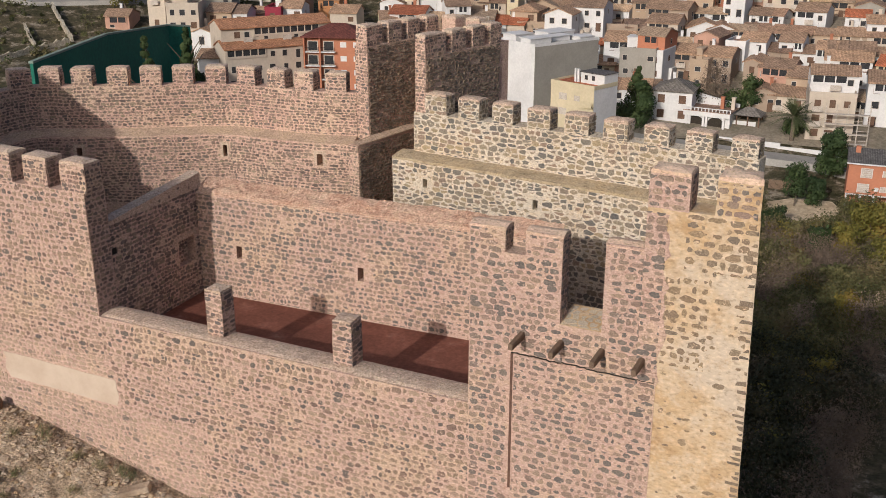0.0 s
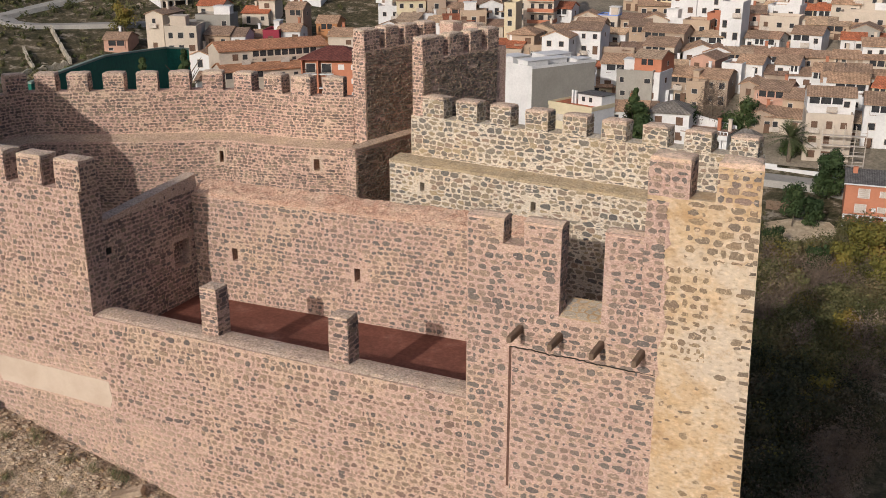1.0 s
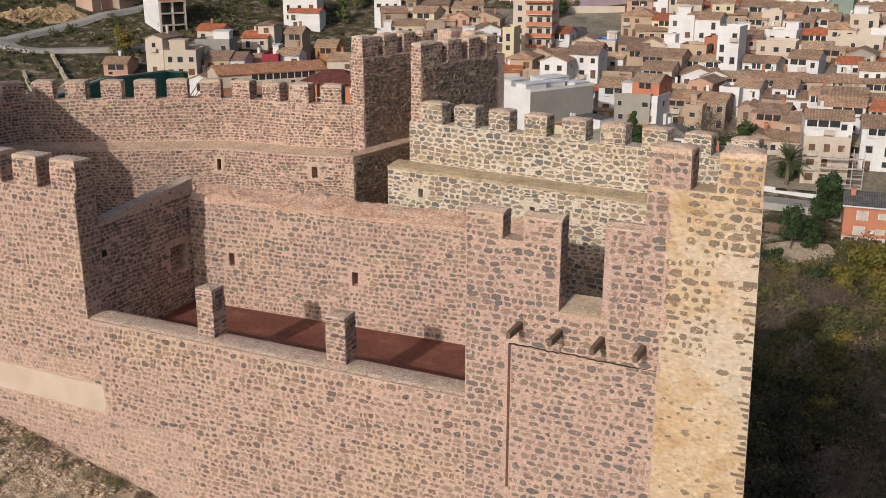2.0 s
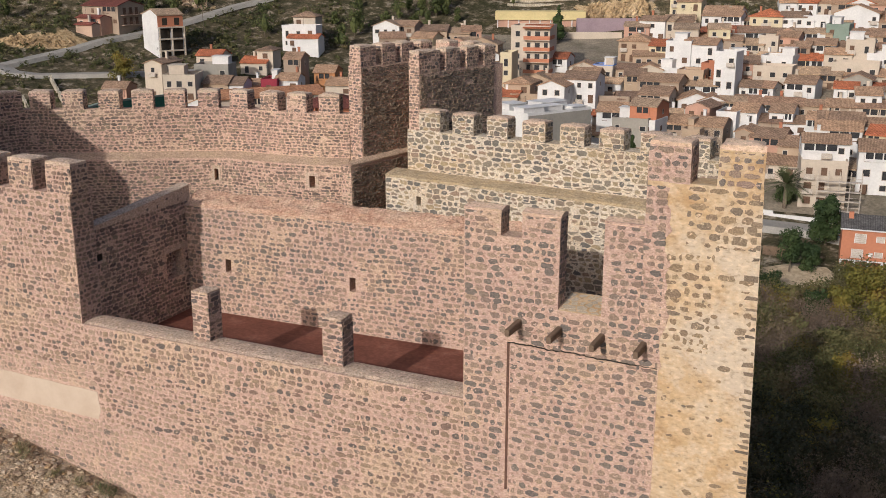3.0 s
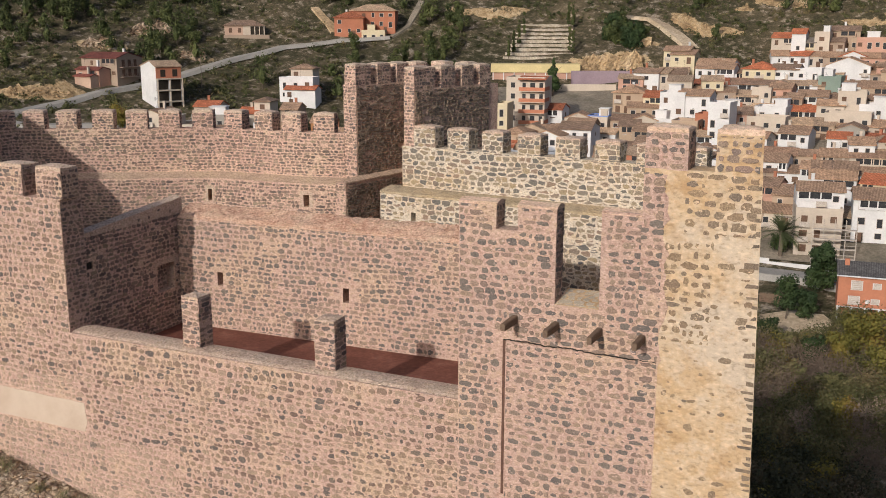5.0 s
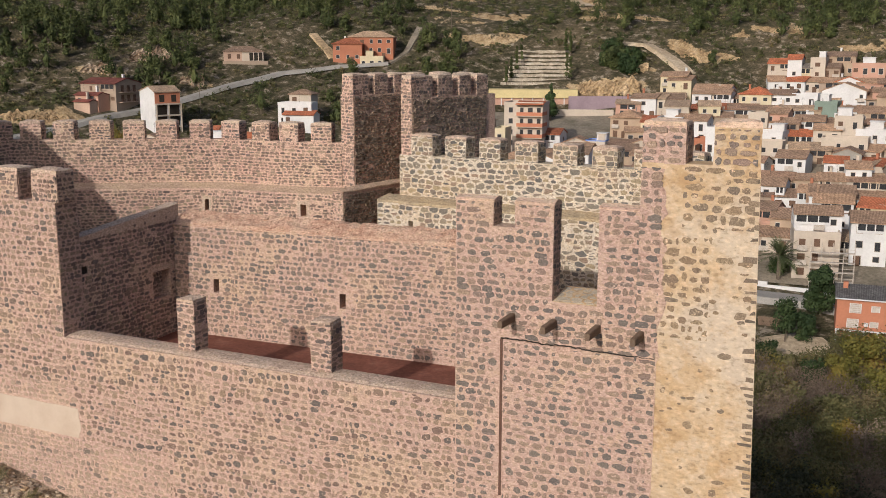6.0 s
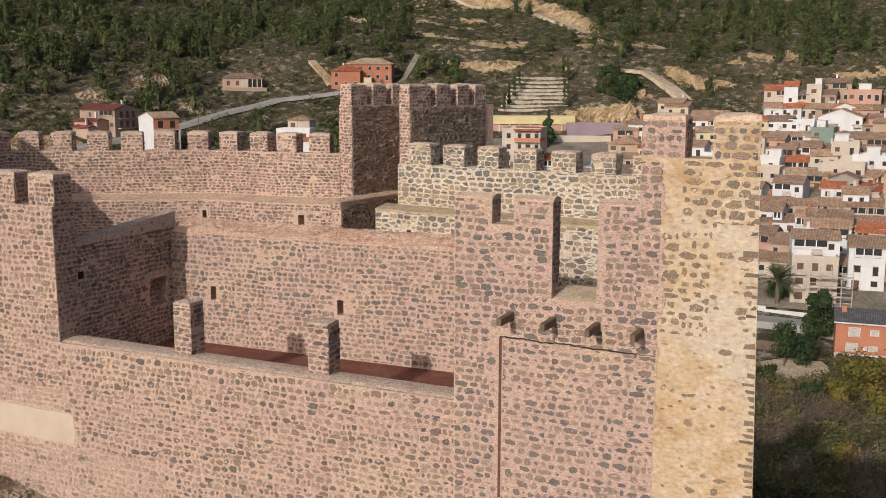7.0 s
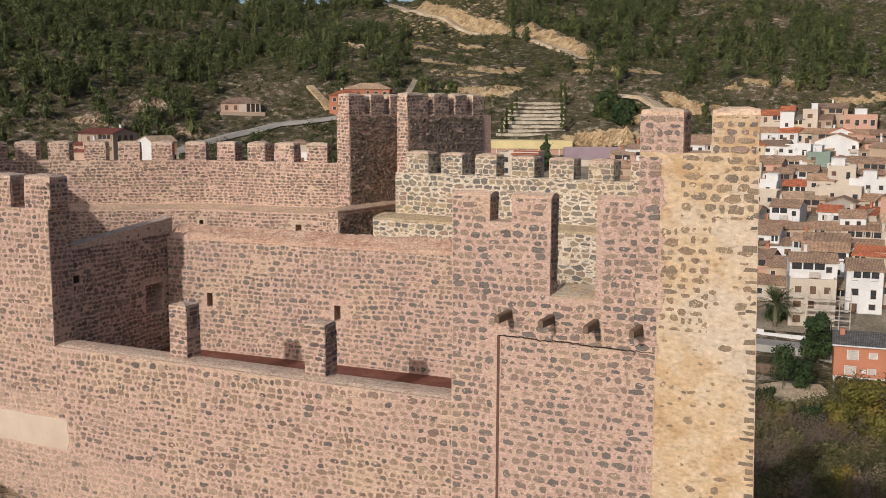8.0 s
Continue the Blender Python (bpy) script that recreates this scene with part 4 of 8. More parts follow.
bm.faces.new(rings[0]), bm.faces.new(rings[-1][::-1])
part("coping", bm, COPING, wall_e, "sloping grey mortar coping")

wall_f = holder("wall_terrace_back", "sunlit rubble-stone wall with arrow slits and a crumbling top")
back = Run(-22.5, 26.62, -9.3, 27.134)
slits = [(1.56, 1.78, 7.45, 7.92), (6.36, 6.58, 7.38, 7.86)]
us = sorted({0.0, back.length, *[v for s in slits for v in s[:2]]})
zs = sorted({BASE, 9.70, *[v for s in slits for v in s[2:]]})
wall_mesh("wall_body", back, us, zs, 0.75, lambda u, z: not any(a < u < b and c < z < d for a, b, c, d in slits), MORTAR, wall_f)
stones(back, 0, 13.18, 5.98, 9.68, wall_f, STONE_C, seed=19, size=(0.255, 0.160), gap=0.024, depth=0.014, jitter=0.12, worn=0.012, loose=0.3, cover=0.96, single=(9.0, 13.5, 7.0, 9.6), skip=in_rects([(a - 0.08, b + 0.08, c - 0.05, d + 0.12) for a, b, c, d in slits]))
bm = bmesh.new()
nu, nd = 280, 9
grid = []
for i in range(nu + 1):
    u = back.length * i / nu
    row = []
    for j in range(nd + 1):
        d = -0.02 + 0.80 * j / nd
        z = 9.70 + 0.36 * (j / nd) ** 0.8 + 0.07 * noise.noise((u * 1.1, d * 3, 2)) + 0.035 * noise.noise((u * 5, d * 6, 9)) + 0.03 * noise.noise((u * 13, d * 13, 5))
        row.append(bm.verts.new(back.at(u, d, z if j else 9.66)))
    grid.append(row)
for i in range(nu):
    for j in range(nd):
        bm.faces.new((grid[i][j], grid[i + 1][j], grid[i + 1][j + 1], grid[i][j + 1]))
# a dark sheet across each through-slit stands in for the shade within
for a, b, c, d in slits:
    from_lists("slit_back", [back.at(u, 0.45, z) for u, z in ((a - 0.05, c - 0.05), (b + 0.05, c - 0.05), (b + 0.05, d + 0.05), (a - 0.05, d + 0.05))], [(0, 1, 2, 3)], DARK, wall_f)
part("broken_top", bm, RUBBLE, wall_f, "crumbling reddish rubble top")
crumbs = random.Random(52)
for k in range(16):
    u, f = crumbs.uniform(0.2, 13.0), crumbs.uniform(0.05, 0.95)
    r = crumbs.uniform(0.05, 0.13)
    bm = bmesh.new()
    bmesh.ops.create_icosphere(bm, subdivisions=1, radius=r)
    c = back.at(u, 0.76 * f, 9.70 + 0.36 * f ** 0.8)
    for q in bm.verts:
        q.co = Vector((q.co.x * crumbs.uniform(0.9, 1.5), q.co.y, q.co.z * crumbs.uniform(0.35, 0.6))) + c
    part("loose_stone", bm, RUBBLE, wall_f)

# ---- rear battlemented wall ----
wall_g = holder("wall_rear", "pale-mortared rubble wall with a ledge and a row of merlons")
up = Run(-17.54, 33.72, -4.42, 32.18)
lo_start = up.at(-0.55, -0.70, 0)
lo_end = up.at(up.length, -0.70, 0)
low = Run(lo_start.x, lo_start.y, lo_end.x, lo_end.y)
wslits = [(1.40, 1.60, 8.92, 9.26), (6.12, 6.32, 8.84, 9.22)]
us = sorted({0.0, low.length, *[v for s in wslits for v in s[:2]]})
zs = sorted({BASE, 9.95, *[v for s in wslits for v in s[2:]]})
wall_mesh("lower_wall", low, us, zs, 1.3, lambda u, z: not any(a < u < b and c < z < d for a, b, c, d in wslits), MORTAR_PALE, wall_g)
stones(low, 0.02, low.length, 5.6, 9.9, wall_g, STONE_W, seed=20, size=(0.33, 0.185), skip=in_rects(wslits, 0.06), cover=0.97, gap=0.026, jitter=0.17, worn=0.015, coursed=False)
wall_mesh("upper_wall", up, [0, up.length], [9.8, 11.62], 0.75, lambda u, z: True, MORTAR_PALE, wall_g)
stones(up, 0.02, up.length, 10.12, 11.6, wall_g, STONE_W, seed=21, size=(0.33, 0.19), cover=0.98, gap=0.026, jitter=0.17, worn=0.015, single=(0.0, 13.0, 10.1, 11.6), coursed=False)
bm = bmesh.new()
grid = []
for i in range(81):
    u = low.length * i / 80
    grid.append([bm.verts.new(low.at(u, d, z + 0.025 * noise.noise((u * 2, d * 3, 4)))) for d, z in ((-0.03, 9.88), (-0.02, 9.97), (0.35, 10.04), (0.74, 10.10))])
for r0, r1 in zip(grid, grid[1:]):
    for k in range(3):
        bm.faces.new((r0[k], r1[k], r1[k + 1], r0[k + 1]))
# near-black sheets close these slits so they look shaded inside
for a, b, c, d in wslits:
    from_lists("slit_back", [low.at(u, 0.3, z) for u, z in ((a - 0.05, c - 0.05), (b + 0.05, c - 0.05), (b + 0.05, d + 0.05), (a - 0.05, d + 0.05))], [(0, 1, 2, 3)], DARK, wall_g)
part("ledge", bm, LEDGE_TAN, wall_g, "worn ledge along the wall")
for k, (a, b) in enumerate(((0.54, 1.46), (2.0, 2.9), (3.45, 4.3), (4.9, 5.79), (6.37, 7.28), (7.83, 8.72), (9.31, 10.19), (10.76, 11.65), (12.27, 13.15))):
    z1 = 12.40 - 0.02 * k
    merlon(up, a, b, 0, 0.62, 11.5, z1, wall_g, MORTAR_PALE, 60 + k, COPING)
    stones(up, a + 0.02, b, 11.62, z1 - 0.05, wall_g, STONE_W, seed=160 + k, size=(0.27, 0.15), cover=0.97, gap=0.015, worn=0.013, coursed=False)
    side_stones(up, b, 0.02, 0.6, 11.62, z1 - 0.05, wall_g, STONE_W, seed=180 + k, size=(0.26, 0.18), coursed=False)

# ---- open-backed gate tower ----
wall_h = holder("wall_gate_tower", "tall open-backed stone tower with merlons, its flank in shade")
tl_side = Run(-20.24, 34.95, -19.246, 39.36)
tr_side = Run(-17.0, 33.66, -15.93, 38.40)
def gate_flank(flank, thick, name, low_z, seed, parts_of):
    wall_mesh(name, flank, [0, flank.length], [5.5, 13.75], thick, lambda u, z: True, MORTAR_BACK, wall_h)
    p, q = flank.at(0, thick, 0), flank.at(0, 0, 0)
    end = Run(p.x, p.y, q.x, q.y)
    stones(end, 0, thick, low_z, 13.7, wall_h, seed=seed)
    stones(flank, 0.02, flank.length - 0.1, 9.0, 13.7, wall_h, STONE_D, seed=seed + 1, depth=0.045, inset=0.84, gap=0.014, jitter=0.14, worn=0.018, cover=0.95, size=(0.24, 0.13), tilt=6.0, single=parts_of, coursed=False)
    return end
gate_flank(tl_side, 0.68, "flank_wall", 8.0, 22, (0.0, 2.2, 11.2, 13.7))
gate_flank(tr_side, 0.5, "flank_wall", 11.6, 24, (0.0, 2.6, 11.6, 13.7))
p, q = tl_side.at(tl_side.length - 0.1, 0.68, 0), tr_side.at(tr_side.length - 0.1, 0.0, 0)
tb = Run(p.x, p.y, q.x, q.y)
wall_mesh("back_wall", tb, [0, tb.length], [5.5, 13.75], 0.6, lambda u, z: True, MORTAR_BACK, wall_h)
stones(tb, 0, tb.length, 9, 13.7, wall_h, seed=26)
for flank, thick, spans in ((tl_side, 0.60, ((0, 0.92), (1.30, 2.10), (2.50, 3.28), (3.74, 4.52))), (tr_side, 0.5, ((0, 1.25), (1.60, 2.50), (2.94, 3.72), (4.12, 4.86)))):
    for k, (a, b) in enumerate(spans):
        merlon(flank, a, b, 0.0, thick, 13.72, 14.54, wall_h, MORTAR_BACK, 70 + k)
        stones(flank, a, b, 13.74, 14.48, wall_h, seed=270 + k, depth=0.015, gap=0.012)
        side_stones(flank, a, 0.0, thick, 13.74, 14.48, wall_h, sign=-1, seed=280 + k)
for k, (a, b) in enumerate(((1.0, 1.75), (2.3, 3.05))):
    merlon(tb, a, b, 0.0, 0.6, 13.72, 14.56, wall_h, MORTAR_BACK, 90 + k)

# ---- curved far wall ----
wall_i = holder("wall_far_curved", "long curving rubble-stone curtain wall with a wall walk and merlons")
ARC = [(-33.9, 26.7), (-34.05, 28.05), (-34.05, 29.45), (-33.45, 30.38), (-32.27, 31.01), (-30.96, 31.69), (-29.76, 32.36), (-28.66, 33.10), (-27.48, 33.80), (-26.26, 34.35), (-24.79, 34.45), (-23.48, 34.50), (-22.09, 34.70), (-20.87, 35.06)]
def arc_at(s):
    """The point on the smoothed line of the wall's face and its outward normal, s counted in corners."""
    i = min(max(int(s), 0), len(ARC) - 2)
    p = [Vector(ARC[min(max(k, 0), len(ARC) - 1)]) for k in (i - 1, i, i + 1, i + 2)]
    f = s - i
    q = 0.5 * (2 * p[1] + (p[2] - p[0]) * f + (2 * p[0] - 5 * p[1] + 4 * p[2] - p[3]) * f * f + (3 * p[1] - p[0] - 3 * p[2] + p[3]) * f ** 3)
    dq = 0.5 * ((p[2] - p[0]) + 2 * (2 * p[0] - 5 * p[1] + 4 * p[2] - p[3]) * f + 3 * (3 * p[1] - p[0] - 3 * p[2] + p[3]) * f * f)
    dq.normalize()
    return q, Vector((dq.y, -dq.x))
def arc_point(u, d, z):
    q, n = arc_at(u / 1.37)
    return Vector((q.x - n.x * d, q.y - n.y * d, z))
ARC_LEN = 13 * 1.37
class ArcRun:
    length = ARC_LEN
    def at(self, u, d, z):
        return arc_point(u, d, z)
arc = ArcRun()
SLITS = ((5.73, 0.11, 8.92, 9.40), (11.79, 0.11, 8.92, 9.40), (16.38, 0.11, 8.92, 9.40))
verts, faces = [], []
PROFILE = ((-0.85, BASE), (-0.85, 8.92), (-0.85, 9.40), (-0.85, 9.86), (-0.10, 10.0), (0.0, 10.02), (0.0, 11.82), (0.62, 11.82), (0.62, BASE))
US = sorted({ARC_LEN * i / 120 for i in range(121)} | {c + s * hw for c, hw, _, _ in SLITS for s in (-1, 1)})
US = [u for u in US if not any(c - hw + 1e-6 < u < c + hw - 1e-6 for c, hw, _, _ in SLITS)]
NA = len(US) - 1
np_ = len(PROFILE)
for i, u in enumerate(US):
    verts += [arc_point(u, d, z + (0.02 * noise.noise((i * 0.4, d, 5)) if z > 9.8 else 0)) for d, z in PROFILE]
for i in range(NA):
    hole = any(c - hw - 1e-6 < US[i] and US[i + 1] < c + hw + 1e-6 for c, hw, _, _ in SLITS)
    for k in range(np_ - 1):
        if hole and k == 1:
            b0, b1 = len(verts), [i * np_ + 1, (i + 1) * np_ + 1, (i + 1) * np_ + 2, i * np_ + 2]
            verts += [arc_point(US[j], 0.45, z) for j, z in ((i, 8.92), (i + 1, 8.92), (i + 1, 9.40), (i, 9.40))]
            faces += [(b1[q], b1[(q + 1) % 4], b0 + (q + 1) % 4, b0 + q) for q in range(4)]
            continue
        faces.append((i * np_ + k, (i + 1) * np_ + k, (i + 1) * np_ + k + 1, i * np_ + k + 1))
faces.append(tuple(range(np_))), faces.append(tuple(NA * np_ + k for k in range(np_))[::-1])
body = from_lists("wall_body", verts, faces, MORTAR_BACK, wall_i)
body.data.materials.append(LEDGE)
for p in body.data.polygons:
    if p.normal.z > 0.7 and p.center.z < 11:
        p.material_index = 1
stones(arc, 0.05, ARC_LEN, 10.06, 11.8, wall_i, STONE_T, seed=27, size=(0.24, 0.130), gap=0.016, jitter=0.08, depth=0.02, loose=0.35, single=(11.0, 17.5, 10.1, 11.8))
stones(arc, 0.05, ARC_LEN, 7.0, 9.8, wall_i, STONE_T, seed=28, size=(0.24, 0.130), gap=0.016, jitter=0.08, depth=0.02, loose=0.35, d0=-0.85, skip=in_rects([(c - hw - 0.07, c + hw + 0.07, z0 - 0.04, z1 + 0.08) for c, hw, z0, z1 in SLITS]))
for c, hw, z0, z1 in SLITS:
    for u0, u1, za, zb in ((c - hw - 0.12, c - hw, 8.90, 9.42), (c + hw, c + hw + 0.12, 8.90, 9.42), (c - hw - 0.12, c + hw + 0.12, 9.41, 9.54)):
        verts = [arc_point(u, -0.85 + d, z) for d in (-0.02, 0.03) for u, z in ((u0, za), (u1, za), (u1, zb), (u0, zb))]
        from_lists("slit_frame", verts, [(0, 1, 2, 3), (0, 4, 5, 1), (1, 5, 6, 2), (2, 6, 7, 3), (3, 7, 4, 0)], CAP, wall_i)
for k in range(-3, 10):
    u0 = (k + 3) * 1.37
    s = Run(*arc_point(u0 + 0.0, 0, 0)[:2], *arc_point(u0 + 0.88, 0, 0)[:2])
    merlon(s, 0, 0.86, 0, 0.6, 11.8, 12.58, wall_i, MORTAR_BACK, 40 + k)
    stones(s, 0.0, 0.86, 11.82, 12.5, wall_i, seed=340 + k)
    side_stones(s, 0.86, 0.02, 0.58, 11.82, 12.5, wall_i, seed=360 + k)
# its end wall beside the gate passage
end_low = Run(-20.0, 33.62, -18.88, 40.53)
bm = bmesh.new()
rows = [[bm.verts.new(end_low.at(u, d, z + 0.02 * noise.noise((u * 2, d, 6)))) for d, z in ((-0.03, 10.0), (-0.03, 10.06), (0.12, 10.11), (0.28, 10.17))] for u in [0.35 * k for k in range(21)]]
for r0, r1 in zip(rows, rows[1:]):
    for k in range(3):
        bm.faces.new((r0[k], r1[k], r1[k + 1], r0[k + 1]))
part("passage_ledge", bm, LEDGE, wall_i, "sloping ledge beside the gate passage")
wall_mesh("passage_wall", end_low, [0, 7], [5.5, 10.02], 0.5, lambda u, z: True, MORTAR_BACK, wall_i)
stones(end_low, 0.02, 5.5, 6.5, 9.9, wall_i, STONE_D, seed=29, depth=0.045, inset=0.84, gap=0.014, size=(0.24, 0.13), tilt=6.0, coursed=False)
p, q = end_low.at(0, 0.5, 0), end_low.at(0, 0, 0)
passage_end = Run(p.x, p.y, q.x, q.y)
stones(passage_end, 0, 0.5, 6.5, 10.0, wall_i, STONE_T, seed=291, size=(0.24, 0.118), gap=0.02)
# courtyard between the walls
court = from_lists("courtyard_ground", [(-40, 22.0, 5.6), (-4.6, 22.0, 5.6), (-5.6, 33, 5.6), (-12, 41, 5.6), (-40, 41, 5.6)], [(0, 1, 2, 3, 4)], EARTH)
tagged(court, "bare earth courtyard between the castle walls", "ground", kind="structure")

# ---- the land ----
def lerp_table(table, x):
    for (x0, y0), (x1, y1) in zip(table, table[1:]):
        if x <= x1:
            return y0 + (y1 - y0) * max(0.0, (x - x0) / (x1 - x0))
    return table[-1][1]


PROFILE_FAR = ((0, -36), (170, -36), (199, -30.3), (230, -22), (262, -15), (290, -9), (320, -2), (340, 6), (353, 12), (380, 25), (405, 32), (440, 40), (620, 95), (900, 170), (1500, 300), (4500, 320))
PROFILE_LEFT = ((0, -36), (170, -36), (199, -30.3), (230, -22), (262, -15), (290, -9), (320, -2), (340, 6), (353, 12), (380, 25), (405, 32), (440, 40), (560, 66), (620, 74), (760, 60), (1500, 40), (4500, 40))


# cuttings, outcrops and terrace steps: the line of the foot, the height of the face behind it, the bare width before it
CUTS = [
    (((-272, 512), (-222.8, 465), (-199.5, 452.2), (-175.3, 444), (-150.7, 426.5), (-133.6, 417), (-121.0, 402)), 4.6, 3.0),
    (((-121.0, 398.0), (-116.5, 384.4), (-113.5, 374.0)), 0.5, 4.0),
    (((-101.2, 316.0), (-91.4, 317.5), (-82.3, 324.3)), 6.0, 0.5),
    (((-86.0, 332.5), (-81.0, 336.0)), 2.4, 0.5),
    (((-80.0, 356.0), (-72.5, 348.0), (-64.5, 347.5), (-57.0, 350.0)), 3.0, 1.2),
    (((-241.9, 245.3), (-232.3, 252.9)), 2.2, 1.0),
    (((-236.1, 262.3), (-227.7, 271.7)), 2.4, 0.5),
    (((-215.3, 261.0), (-207.3, 264.0)), 2.0, 0.5),
    (((-236.2, 207.0), (-226.8, 212.0), (-217.9, 219.8)), 4.5, 1.5),
    (((-156.5, 338.1), (-140.7, 341.7), (-131.0, 346.6)), 2.0, 1.0),
    (((-158.3, 364.9), (-146, 362.0), (-138.4, 372.0)), 2.0, 2.0),
    (((-172, 346), (-158, 352), (-150, 355)), 1.6, 0.6),
    (((-181, 362), (-166, 369), (-155, 372)), 1.6, 0.6),
    (((-193, 380), (-176, 388), (-164, 391)), 1.6, 0.6),
    (((-200, 395), (-184, 404), (-172, 407)), 1.6, 0.6),
    (((-110, 372), (-97, 378), (-88, 381)), 2.0, 1.2),
    (((-60, 366), (-45, 372), (-33, 371)), 2.0, 1.0),
    (((-25, 362), (-10, 365), (6, 361)), 1.6, 1.0),
]
CUT_BOX = [(min(p[0] for p in c[0]) - 30, max(p[0] for p in c[0]) + 30, min(p[1] for p in c[0]) - 30, max(p[1] for p in c[0]) + 30) for c in CUTS]


def cut(x, y):
    """How far the cuttings raise the ground at a point, and how bare they leave it."""
    lift, bare = 0.0, 0.0
    for (line, height, width), (x0, x1, y0, y1) in zip(CUTS, CUT_BOX):
        if not (x0 < x < x1 and y0 < y < y1):
            continue
        best, side, end = 1e9, 0.0, 0.0
        for (ax, ay), (bx, by) in zip(line, line[1:]):
            dx, dy = bx - ax, by - ay
            f = ((x - ax) * dx + (y - ay) * dy) / (dx * dx + dy * dy)
            f = min(1.0, max(0.0, f))
            px, py = ax + dx * f, ay + dy * f
            d = math.hypot(x - px, y - py)
            if d < best:
                best, side = d, math.hypot(x, y) - math.hypot(px, py)
                end = min(math.hypot(px - line[0][0], py - line[0][1]), math.hypot(px - line[-1][0], py - line[-1][1]))
        ragged = 1 + 0.5 * noise.noise((x / 6, y / 6, 2.2))
        taper = min(1.0, 0.35 + end / (1.5 * height + 4))
        if side > 0:
            rise = height * taper * ragged
            lift = max(lift, rise * min(1.0, best / (0.5 * height + 0.8)) * math.exp(-max(0.0, best - 0.5 * height - 0.8) / (1.3 * height)))
            bare = max(bare, min(1.0, 1.15 - 0.8 * best / (0.55 * height * ragged + 0.8)))
        else:
            bare = max(bare, min(1.0, 1.2 - 0.6 * best / (width * ragged + 0.4)))
    return lift, max(0.0, bare)


def land(x, y):
    dist = math.hypot(x, y)
    bear = math.degrees(math.atan2(-x, y))
    f = min(1.0, max(0.0, (bear - 23) / 4))
    z = lerp_table(PROFILE_FAR, dist) * (1 - f) + lerp_table(PROFILE_LEFT, dist) * f
    rough = min(1.0, max(0.0, (dist - 330) / 120))
    z += (0.5 + 6 * rough) * noise.noise((x / 55, y / 55, 0.3)) + (0.3 + 2.2 * rough) * noise.noise((x / 17, y / 17, 5.3))
    if 190 < dist < 540 and y > 0:
        z += cut(x, y)[0]
    if dist > 75:
        return z
    # the castle rock
    edge = -4.6 if y < 31 else -5.6 - 0.75 * (y - 31)
    cx, cy = max(-44 - x, 0, x - edge), max(21 - y, 0, y - 40)
    away = math.hypot(cx, cy)
    top = 2.9 - 0.21 * (max(-27.0, min(-3, x)) + 27.0) if y < 30 else 3.0
    steep = 0.32 if (y < 21 and x < -8) else (16.0 if x > edge else 1.6)
    rock = top - steep * max(0, away - 0.3) ** 1.06
    rock += 0.45 * noise.noise((x / 2.2, y / 2.2, 1)) * min(1, away) + 0.15 * noise.noise((x / 0.7, y / 0.7, 8)) * min(1, away)
    return max(z, rock)


verts, faces, bare = [], [], []
rings = [0.9 + 0.9 * i for i in range(60)] + [55 * 1.03 ** i for i in range(42)] + [188 + 3.2 * i for i in range(110)] + [545 * 1.045 ** i for i in range(49)]
angles = [radians(-58 + 0.62 * i) for i in range(106)] + [radians(8 + 2.8 * i) for i in range(105)]
spokes = len(angles)
for r in rings:
    for a in angles:
        x, y = r * math.sin(a) - 10, r * math.cos(a) + 18
        verts.append((x, y, land(x, y)))
        dist = math.hypot(x, y)
        b = cut(x, y)[1] if 190 < dist < 540 and y > 0 else 0.0
        if dist > 455 and 20 < math.degrees(math.atan2(-x, y)) < 27.8:
            b = max(b, min(0.40, (dist - 455) / 80))
        bare.append(b)
for i in range(len(rings) - 1):
    for k in range(spokes):
        k2 = (k + 1) % spokes
        faces.append((i * spokes + k2, i * spokes + k, (i + 1) * spokes + k, (i + 1) * spokes + k2))
faces.append(tuple(range(spokes)))
ground = from_lists("ground", verts, faces, HILL)
ground.data.attributes.new("bare_earth", "FLOAT", "POINT").data.foreach_set("value", bare)
ground.data.materials.append(EARTH)
for p in ground.data.polygons:
    c = p.center
    if -50 < c.x < 2 and -20 < c.y < 46 and c.z > -12:
        p.material_index = 1
ground.data.shade_smooth()
tagged(ground, "dry scrubby hillside of pale earth and rock", "ground", kind="structure")


